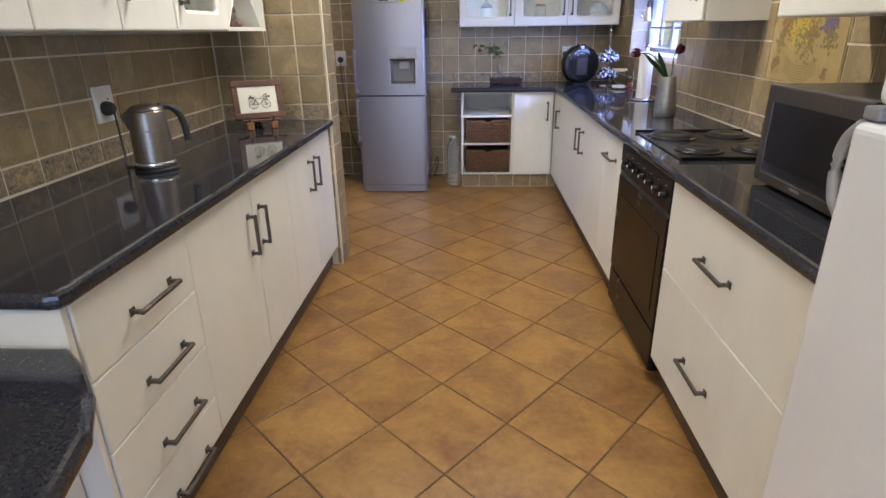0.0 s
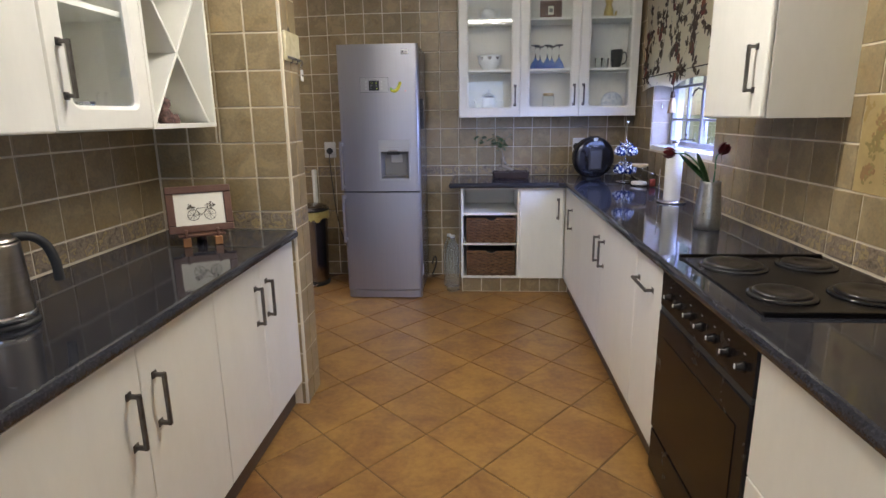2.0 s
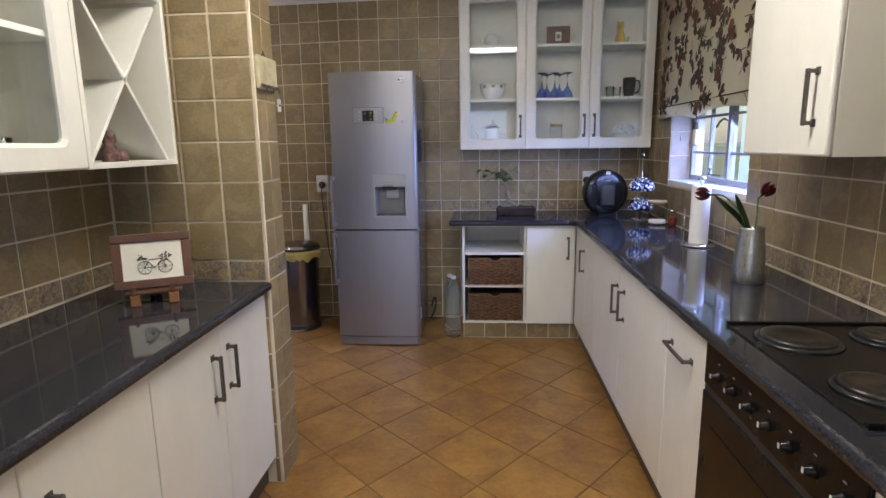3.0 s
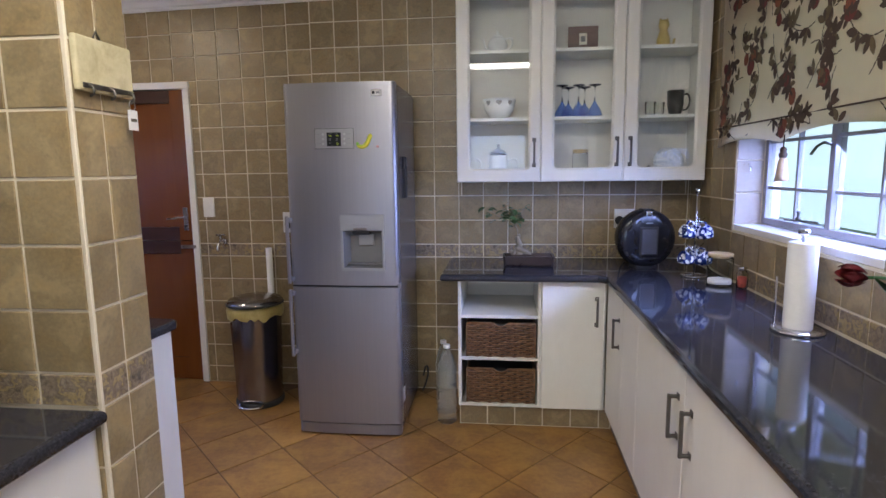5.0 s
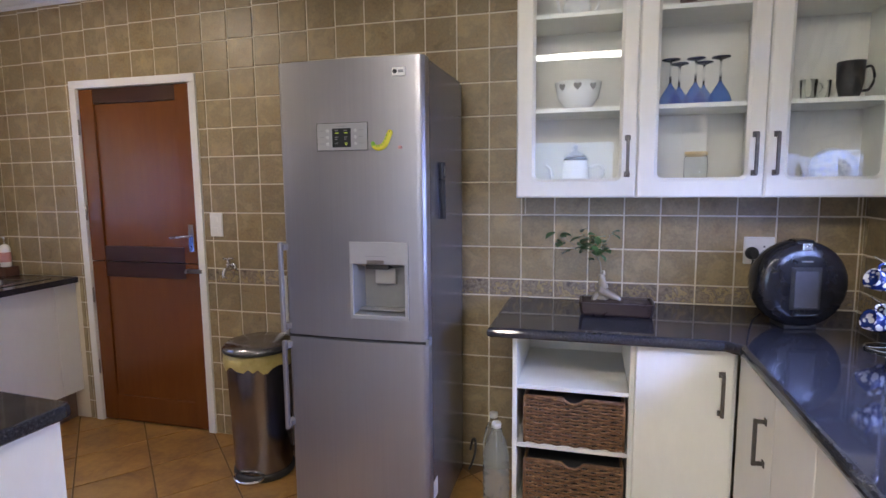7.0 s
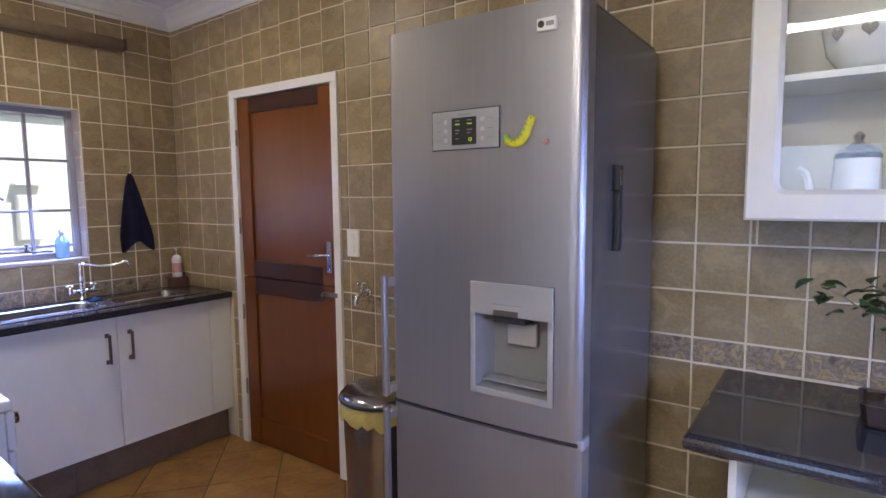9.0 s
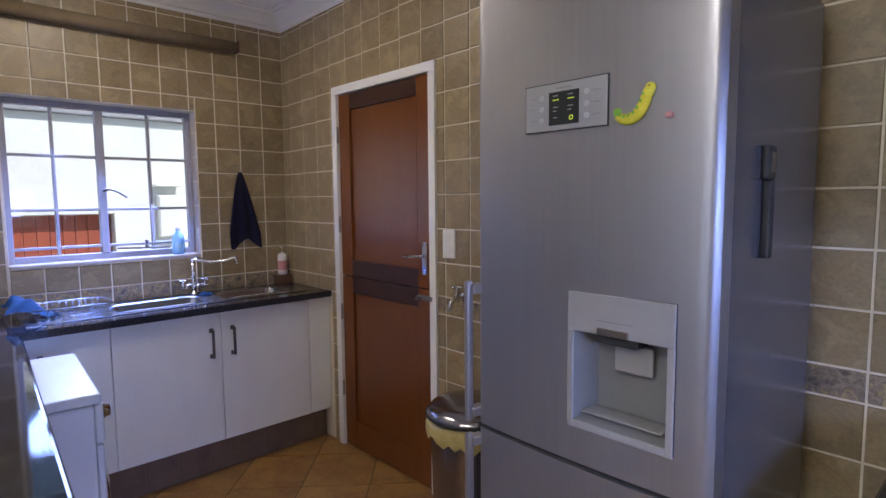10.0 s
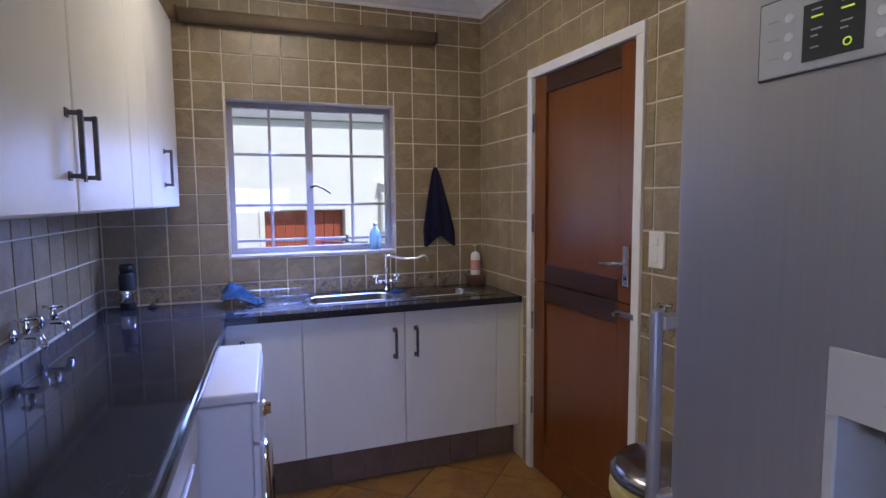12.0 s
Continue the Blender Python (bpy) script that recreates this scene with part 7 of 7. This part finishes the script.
DARK_MUG = mottled("black_stoneware", [(0.3, (0.012, 0.012, 0.014)), (0.7, (0.024, 0.024, 0.028))], 20.0, 0.35, 0.08, 0.1)
tall = mug("tall_mug", Matrix.Translation((1.125, 5.95, S1 + 0.0005)), DARK_MUG, "tall black stoneware mug on the shelf", 0.046, 0.135)
for x, y in ((0.985, 5.94), (1.045, 5.98)):
    g = thing("glass_cup", (x, y, S1), "clear glass cup on the cabinet shelf", "cup", "glass cups")
    glass_part("glass", lathe([(0.022, S1), (0.024, S1 + 0.003), (0.030, S1 + 0.075), (0.028, S1 + 0.075), (0.022, S1 + 0.008)], (x, y, 0), 20), g)
    glass_part("ear", tube(smooth_line([(x + 0.028, y, S1 + 0.06), (x + 0.046, y, S1 + 0.055), (x + 0.044, y, S1 + 0.03), (x + 0.026, y, S1 + 0.022)], 4), 0.0035, 6), g)
sb = thing("sugar_bowl", (0.995, 5.97, S0), "small clear glass sugar bowl", "bowl")
glass_part("glass", lathe([(0.03, S0), (0.034, S0 + 0.003), (0.05, S0 + 0.045), (0.047, S0 + 0.045), (0.031, S0 + 0.008)], (0.995, 5.97, 0), 24), sb)
part("lid", lathe([(0.05, S0 + 0.0455), (0.045, S0 + 0.052), (0.01, S0 + 0.058), (0.008, S0 + 0.068), (0.003, S0 + 0.071)], (0.995, 5.97, 0), 24), CHROME, sb)
PATTERN = material("patterned_china", (0.6, 0.65, 0.75), 0.2)
vec = coords(PATTERN, (1, 1, 1), True)
pn = noise_tex(PATTERN, vec, 60.0, 4.0)
wire(PATTERN, ramp(PATTERN, pn, [(0.45, (0.75, 0.77, 0.80)), (0.58, (0.50, 0.55, 0.63))]), shader(PATTERN).inputs["Base Color"])
bm = lathe([(0.085, 0.0), (0.088, 0.006), (0.06, 0.01), (0.01, 0.008)], (0, 0, 0), 32)
bmesh.ops.transform(bm, matrix=Matrix.Translation((1.13, 6.06, S0 + 0.087)) @ Matrix.Rotation(radians(78), 4, "X"), verts=bm.verts)
solid("display_plate", bm, PATTERN, "blue patterned china plate leaning in the cabinet", "plate")

# ---- glasses and figurine in the cabinets over the kettle ----
gl = thing("small_glass", (-1.25, 2.9, 1.3935), "clear drinking glass behind the cabinet's glass door", "glass", "small glasses")
ob = part("glass", lathe([(0.026, 0), (0.028, 0.003), (0.033, 0.075), (0.0315, 0.075), (0.026, 0.007)], (0, 0, 0), 24), GLASS, gl, local=True)
ob.visible_shadow = False
for x, y in ((-1.28, 2.98), (-1.24, 3.06), (-1.30, 3.11)):
    copy_thing(gl, Matrix.Translation((x, y, 1.3935)))
DOLL = mottled("painted_clay", [(0.35, (0.025, 0.012, 0.012)), (0.55, (0.12, 0.05, 0.045)), (0.75, (0.32, 0.21, 0.17))], 60.0, 0.6, 0.1, 0.3)
bm = lathe([(0.026, 0), (0.03, 0.01), (0.024, 0.04), (0.014, 0.055), (0.022, 0.068), (0.02, 0.088), (0.006, 0.1)], (-1.15, 3.385, 1.3935), 16)
lathe([(0.016, 0), (0.02, 0.01), (0.012, 0.035)], (-1.14, 3.43, 1.3935), 12, bm)
solid("figurine", bm, DOLL, "small dark painted clay ornament in the wine rack", "figurine")

# ---- patterned roman blind with tassel ----
LINEN = mottled("cream_linen", [(0.3, (0.78, 0.70, 0.54)), (0.7, (0.84, 0.76, 0.60))], 12.0, 0.9, 0.04, 0.3, fine=260)
PRINT = [mottled("print_" + n, [(0.3, c), (0.7, tuple(q * 1.5 for q in c))], 40.0, 0.9, 0.03, 0.1) for n, c in (("brown", (0.055, 0.035, 0.025)), ("red", (0.11, 0.026, 0.022)), ("olive", (0.10, 0.075, 0.04)), ("orange", (0.17, 0.055, 0.028)))]
# daylight shines through the cloth
glow = LINEN.node_tree.nodes.new("ShaderNodeBsdfTranslucent")
glow.inputs["Color"].default_value = (0.80, 0.70, 0.50, 1)
both = LINEN.node_tree.nodes.new("ShaderNodeMixShader")
both.inputs[0].default_value = 0.35
wire(LINEN, shader(LINEN).outputs[0], both.inputs[1])
wire(LINEN, glow.outputs[0], both.inputs[2])
wire(LINEN, both.outputs[0], LINEN.node_tree.nodes["Material Output"].inputs["Surface"])
blind = thing("roman_blind", (1.27, 4.98, 1.6), "cream linen blind printed with brown leaves and red fruit", "blind")
Y0, Y1, ZT = 4.33, 5.66, 2.40


def hem(y):
    u = (y - Y0) / (Y1 - Y0)
    return 1.56 + 0.028 * abs(math.sin(2 * math.pi * u)) + 0.05 * max(0.0, 0.5 - u)


def blind_x(y, z):
    return 1.262 + 0.006 * math.sin(y * 9.0) * (2.4 - z) - 0.010 * math.exp(-((z - 1.66) / 0.012) ** 2)


bm = bmesh.new()
nu, nv = 40, 26
g = [[None] * (nv + 1) for q in range(nu + 1)]
for i in range(nu + 1):
    y = Y0 + (Y1 - Y0) * i / nu
    for j in range(nv + 1):
        z = hem(y) + (ZT - hem(y)) * j / nv
        g[i][j] = bm.verts.new((blind_x(y, z), y, z))
for i in range(nu):
    for j in range(nv):
        bm.faces.new((g[i][j], g[i][j + 1], g[i + 1][j + 1], g[i + 1][j])).smooth = True
bmesh.ops.solidify(bm, geom=bm.faces[:], thickness=0.003)
cloth = part("cloth", bm, LINEN, blind)
part("seam", tube([(1.252, Y0 + (Y1 - Y0) * i / 12, 1.655) for i in range(13)], 0.0035, 5), PRINT[0], blind)
part("head_rail", box(1.25, 1.298, Y0, Y1, ZT, ZT + 0.04, 0.004), FRAME_WOOD, blind)
rng = random.Random(21)
prints = [bmesh.new() for q in PRINT]


def print_shape(bm, y, z, r, a, long, pointed):
    pts = []
    for k in range(10):
        t = 2 * math.pi * k / 10
        p, q = long * r * math.cos(t), r * math.sin(t) * (1 - pointed * abs(math.cos(t)) ** 1.5)
        yy, zz = y + p * math.cos(a) - q * math.sin(a), z + p * math.sin(a) + q * math.cos(a)
        pts.append((yy, zz))
    if any(yy < Y0 + 0.004 or yy > Y1 - 0.004 or zz < hem(yy) + 0.004 or zz > ZT - 0.005 for yy, zz in pts):
        return
    bm.faces.new([bm.verts.new((blind_x(yy, zz) - 0.0045 - rng.uniform(0, 0.0006), yy, zz)) for yy, zz in pts])


def sprig(y, z, a, n):
    """A cluster of leaves fanned round one point of a branch."""
    for k in range(n):
        b = a + (k - (n - 1) / 2) * rng.uniform(0.7, 1.0)
        r = rng.uniform(0.011, 0.017)
        print_shape(prints[0 if rng.random() < 0.65 else 2], y + r * 2.1 * math.cos(b), z + r * 2.1 * math.sin(b), r, b, rng.uniform(1.7, 2.3), 0.5)


for row in range(7):
    for col in range(8):
        y = Y0 + (Y1 - Y0) * (col + 0.5 + rng.uniform(-0.3, 0.3)) / 8
        z = 1.57 + (ZT - 1.57) * (row + 0.5 + rng.uniform(-0.3, 0.3)) / 7
        a, bend = rng.uniform(0, 6.28), rng.uniform(-0.3, 0.3)
        for k in range(9):
            print_shape(prints[0], y, z, 0.0028, a, 4.6, 0.2)
            if k in (2, 5):
                sprig(y, z, a + rng.choice((-1.2, 1.2)), rng.randint(2, 3))
            y, z, a = y + 0.022 * math.cos(a), z + 0.022 * math.sin(a), a + bend
        sprig(y, z, a, rng.randint(4, 6))
        if (row + col) % 2 == 0:
            for k in range(2):
                print_shape(prints[1 if k else 3], y + rng.gauss(0, 0.03), z + rng.gauss(0, 0.03), rng.uniform(0.022, 0.032), rng.uniform(0, 3), 1.15, 0.0)
for q, bm in zip(PRINT, prints):
    ob = part("leaf_print", bm, q, cloth)
    ob["kind"] = "stuff"
TASSEL = mottled("beige_silk_tassel", [(0.3, (0.40, 0.28, 0.17)), (0.7, (0.52, 0.39, 0.26))], 30.0, 0.7, 0.05, 0.5, stretch=(8, 8, 1))
tas = thing("tassel", (1.245, 4.915, 1.42), "beige silk tassel with dark knot hanging from the blind", "tassel")
part("cord", tube([(1.245, 4.915, 1.535), (1.245, 4.915, 1.585)], 0.0025, 6), PRINT[0], tas)
part("knot", lathe([(0.006, 1.538), (0.013, 1.53), (0.011, 1.518), (0.016, 1.51), (0.014, 1.498), (0.008, 1.495)][::-1], (1.245, 4.915, 0), 14), PRINT[0], tas, "dark knot")
part("skirt", lathe([(0.010, 1.497), (0.016, 1.48), (0.022, 1.43), (0.026, 1.405)][::-1], (1.245, 4.915, 0), 18), TASSEL, tas)
solid("reveal_hook", tube(smooth_line([(1.36, 5.498, 1.475), (1.36, 5.486, 1.462), (1.36, 5.480, 1.445), (1.36, 5.488, 1.435)], 3), 0.004, 6), CHROME, "small chrome cord hook on the window reveal", "hook")

# ---- wall and floor tiles ----
TILE_MESH = {}
JOINT = 0.0062


def tile_mesh(w, h, mat, thick=0.004):
    """A flat tile with chamfered edges, facing +z of its own axes, cached by size."""
    key = (round(w, 3), round(h, 3), mat.name)
    if key not in TILE_MESH:
        bm = bmesh.new()
        w, h, c = key[0], key[1], 0.0022
        lo = [bm.verts.new(p) for p in ((-w / 2, -h / 2, 0), (w / 2, -h / 2, 0), (w / 2, h / 2, 0), (-w / 2, h / 2, 0))]
        hi = [bm.verts.new(p) for p in ((-w / 2 + c, -h / 2 + c, thick), (w / 2 - c, -h / 2 + c, thick), (w / 2 - c, h / 2 - c, thick), (-w / 2 + c, h / 2 - c, thick))]
        for i in range(4):
            bm.faces.new((lo[i], lo[(i + 1) % 4], hi[(i + 1) % 4], hi[i]))
        bm.faces.new(hi)
        me = bpy.data.meshes.new("tile")
        bm.to_mesh(me)
        bm.free()
        me.materials.append(mat)
        TILE_MESH[key] = me
    return TILE_MESH[key]


COURSES = [0.90 - 0.157 * k for k in range(6, -1, -1)] + [0.985 + 0.157 * k for k in range(0, 11)]
COURSES += [2.712, 2.869]


def minus(rects, hole):
    out = []
    for a0, a1, z0, z1 in rects:
        b0, b1, w0, w1 = max(a0, hole[0]), min(a1, hole[1]), max(z0, hole[2]), min(z1, hole[3])
        if b0 >= b1 or w0 >= w1:
            out.append((a0, a1, z0, z1))
            continue
        out += [r for r in ((a0, b0, z0, z1), (b1, a1, z0, z1), (b0, b1, z0, w0), (b0, b1, w1, z1)) if r[1] - r[0] > 0.012 and r[3] - r[2] > 0.012]
    return out


def lay_tiles(wall, at, a0, a1, phase, pitch, z_lo, z_hi, holes, near, mat=None, border=True):
    """Tiles on a wall. at(a, z): the pose of a tile whose middle is at a along the wall. near: (a0, a1) where pieces are single objects."""
    cells = []
    k0 = math.floor((a0 - phase) / pitch) - 1
    cols = [phase + pitch * k for k in range(k0, k0 + int((a1 - a0) / pitch) + 4)]
    for w0, w1 in zip(COURSES, COURSES[1:]):
        is_border = border and abs(w0 - 0.90) < 1e-6
        for c0, c1 in zip(cols, cols[1:]):
            r = (max(c0, a0), min(c1, a1), max(w0, z_lo), min(w1, z_hi))
            if r[1] - r[0] < 0.012 or r[3] - r[2] < 0.012:
                continue
            rects = [r]
            for h in holes:
                rects = minus(rects, h)
            cells += [(q, is_border) for q in rects]
    cells.sort(key=lambda c: abs((c[0][0] + c[0][1]) / 2 - (near[0] + near[1]) / 2) + 0.4 * abs((c[0][2] + c[0][3]) / 2 - 1.4))
    rest = bmesh.new()
    for n, ((b0, b1, w0, w1), is_border) in enumerate(cells):
        use = BORDER if is_border else (mat or TILE)
        me = tile_mesh(b1 - b0 - JOINT, w1 - w0 - JOINT, use)
        m = at((b0 + b1) / 2, (w0 + w1) / 2)
        if n < 300:
            ob = new("tile", me)
            ob.parent = wall
            ob.matrix_basis = m
        else:
            cell = bmesh.new()
            cell.from_mesh(me)
            bmesh.ops.transform(cell, matrix=m, verts=cell.verts)
            join(rest, cell)
    if len(rest.verts):
        ob = part("far_tiles", rest, mat or TILE, wall)
        ob["kind"] = "stuff"
    else:
        rest.free()


def facing(ax):
    """The turn that brings a tile's +z to the way the wall looks, with its y upwards."""
    z = Vector(ax)
    y = Vector((0, 0, 1))
    x = y.cross(z)
    return Matrix((x, y, z)).transposed().to_4x4()


N_IN, S_IN, E_IN, W_IN = facing((0, -1, 0)), facing((0, 1, 0)), facing((1, 0, 0)), facing((-1, 0, 0))


def settle(z, k):
    """The upper courses close up by k towards the scullery corner: height and scale of a tile there."""
    return (1.43 + (z - 1.43) * k, k) if z > 1.43 else (z, 1.0)


def back_tile(a, z):
    h, k = settle(z, 1.0 - 0.085 * min(1.0, max(0.0, (-1.0 - a) / 2.36)))
    return Matrix.Translation((a, BACK + 0.0002, h)) @ N_IN @ Matrix.Diagonal((1, k, 1, 1))


def sink_tile(a, z):
    h, k = settle(z, 0.915)
    return Matrix.Translation((SINK - 0.0002, a, h)) @ E_IN @ Matrix.Diagonal((1, k, 1, 1))


lay_tiles(wall_back, back_tile, SINK, RIGHT, 0.029, 0.157, 0.0, TOP + 0.2, [DOOR, (-0.09, RIGHT, -1, 0.9), (-0.11, 1.27, 1.395, 2.7), (SINK, -2.83, -1, 0.9)], (-1.6, 0.5))
lay_tiles(wall_right, lambda a, z: Matrix.Translation((RIGHT + 0.0002, a, z)) @ W_IN, 1.55, BACK, 4.087, 0.157, 0.9, TOP + 0.02, [R_WIN, (2.69, 3.204, 1.142, 1.456)], (2.6, 5.8))
lay_tiles(wall_sink, sink_tile, UTIL, BACK, BACK, 0.1457, 0.9, TOP + 0.14, [(S_WIN[0], S_WIN[1], S_WIN[2], 1.996)], (4.6, 6.1))
lay_tiles(wall_left, lambda a, z: Matrix.Translation((LEFT - 0.0002, a, z)) @ E_IN, 0.9, NIB_NEAR, NIB_NEAR + 0.005, 0.161, 0.9, 1.37, [], (1.9, 3.7))
lay_tiles(wall_nib, lambda a, z: Matrix.Translation((a, NIB_NEAR + 0.0002, z)) @ N_IN, LEFT, NIB_END, -0.817, 0.1535, 0.0, TOP + 0.02, [(LEFT, -0.84, -1, 0.9), (LEFT, -1.14, 1.40, 2.19)], (-1.4, -0.8))
lay_tiles(wall_nib, lambda a, z: Matrix.Translation((NIB_END - 0.0002, a, z)) @ E_IN, NIB_NEAR, UTIL, 3.866, 0.157, 0.0, TOP + 0.02, [], (3.77, 4.1))
lay_tiles(wall_nib, lambda a, z: SWING @ Matrix.Translation((a, UTIL - 0.0002, z)) @ S_IN, SINK, -1.2, SINK, 0.157, 0.9, 1.37, [], (-3.3, -1.0))
# tiled window reveal and plinth tiles
for i in range(6):
    z = R_WIN[2] + 0.03 + 0.157 * i
    h = min(0.157, R_WIN[3] - z)
    if h > 0.03:
        ob = new("tile", tile_mesh(0.125, h - JOINT, REVEAL_TILE))
        ob.parent = wall_right
        ob.matrix_basis = Matrix.Translation((RIGHT + 0.066, R_WIN[1] + 0.0002, z + h / 2)) @ N_IN
for i in range(6):
    z = S_WIN[2] + 0.02 + 0.14 * i
    h = min(0.14, S_WIN[3] - z)
    for y, turn in ((S_WIN[1] + 0.0002, N_IN), (S_WIN[0] - 0.0002, S_IN)):
        if h > 0.03:
            ob = new("tile", tile_mesh(0.075, h - JOINT, REVEAL_TILE))
            ob.parent = wall_sink
            ob.matrix_basis = Matrix.Translation((SINK - 0.04, y, z + h / 2)) @ turn

# floor tiles on the diagonal
ACROSS, ALONG = Vector((0.2365, 0.0095, 0)), Vector((-0.0165, 0.2540, 0))
fm = bmesh.new()


def tile_ring(shrink, z):
    """The outline of one tile, drawn in by shrink at its edges."""
    k = 1 - shrink / 0.1735
    return [fm.verts.new(v * k + Vector((0, 0, z))) for v in (-ACROSS, -ALONG, ACROSS, ALONG)]


rings = [tile_ring(0.0038, -0.004), tile_ring(0.0040, -0.0008), tile_ring(0.0055, 0.0)]
for a, b in zip(rings, rings[1:]):
    for i in range(4):
        fm.faces.new((a[i], a[(i + 1) % 4], b[(i + 1) % 4], b[i]))
fm.faces.new(rings[-1])
FLOOR_MESH = bpy.data.meshes.new("floor_tile")
fm.to_mesh(FLOOR_MESH)
fm.free()
FLOOR_MESH.materials.append(FLOOR_TILE)
count = 0
for i in range(-40, 41):
    for j in range(-40, 41):
        if (i + j) % 2 == 0:
            continue
        x, y, z = Vector((-0.155, 3.012, 0)) + ACROSS * i + ALONG * j
        kitchen = LEFT < x < RIGHT and REAR < y < BACK + 0.1 and not (x < -1.1 and y < 3.8) and x < 1.1
        scullery = SINK + 0.2 < x < -0.9 and UTIL + 0.1 < y < BACK + 0.1
        if (kitchen or scullery) and not (x < -0.9 and 3.7 < y < UTIL):
            ob = new("tile", FLOOR_MESH)
            ob.parent = floor_base
            ob.matrix_basis = Matrix.Translation((x, y, 0.0)) @ Matrix.Rotation(math.pi * ((i * 7 + j * 3) // 2 % 2), 4, "Z")
for i in range(6):
    x0 = -0.088 + i * 0.157
    w = min(0.157, 0.762 - x0)
    if w > 0.03:
        ob = new("tile", tile_mesh(w - JOINT, 0.11, TILE))
        ob.parent = plinth_back
        ob.matrix_basis = Matrix.Translation((x0 + w / 2, 5.6452, 0.059)) @ N_IN
for i in range(10):
    y0 = 4.672 + i * 0.157
    w = min(0.157, 6.153 - y0)
    if w > 0.03:
        ob = new("tile", tile_mesh(w - 0.004, 0.17, PLINTH))
        ob.parent = plinth_sink
        ob.matrix_basis = Matrix.Translation((-2.9302, y0 + w / 2, 0.089)) @ E_IN
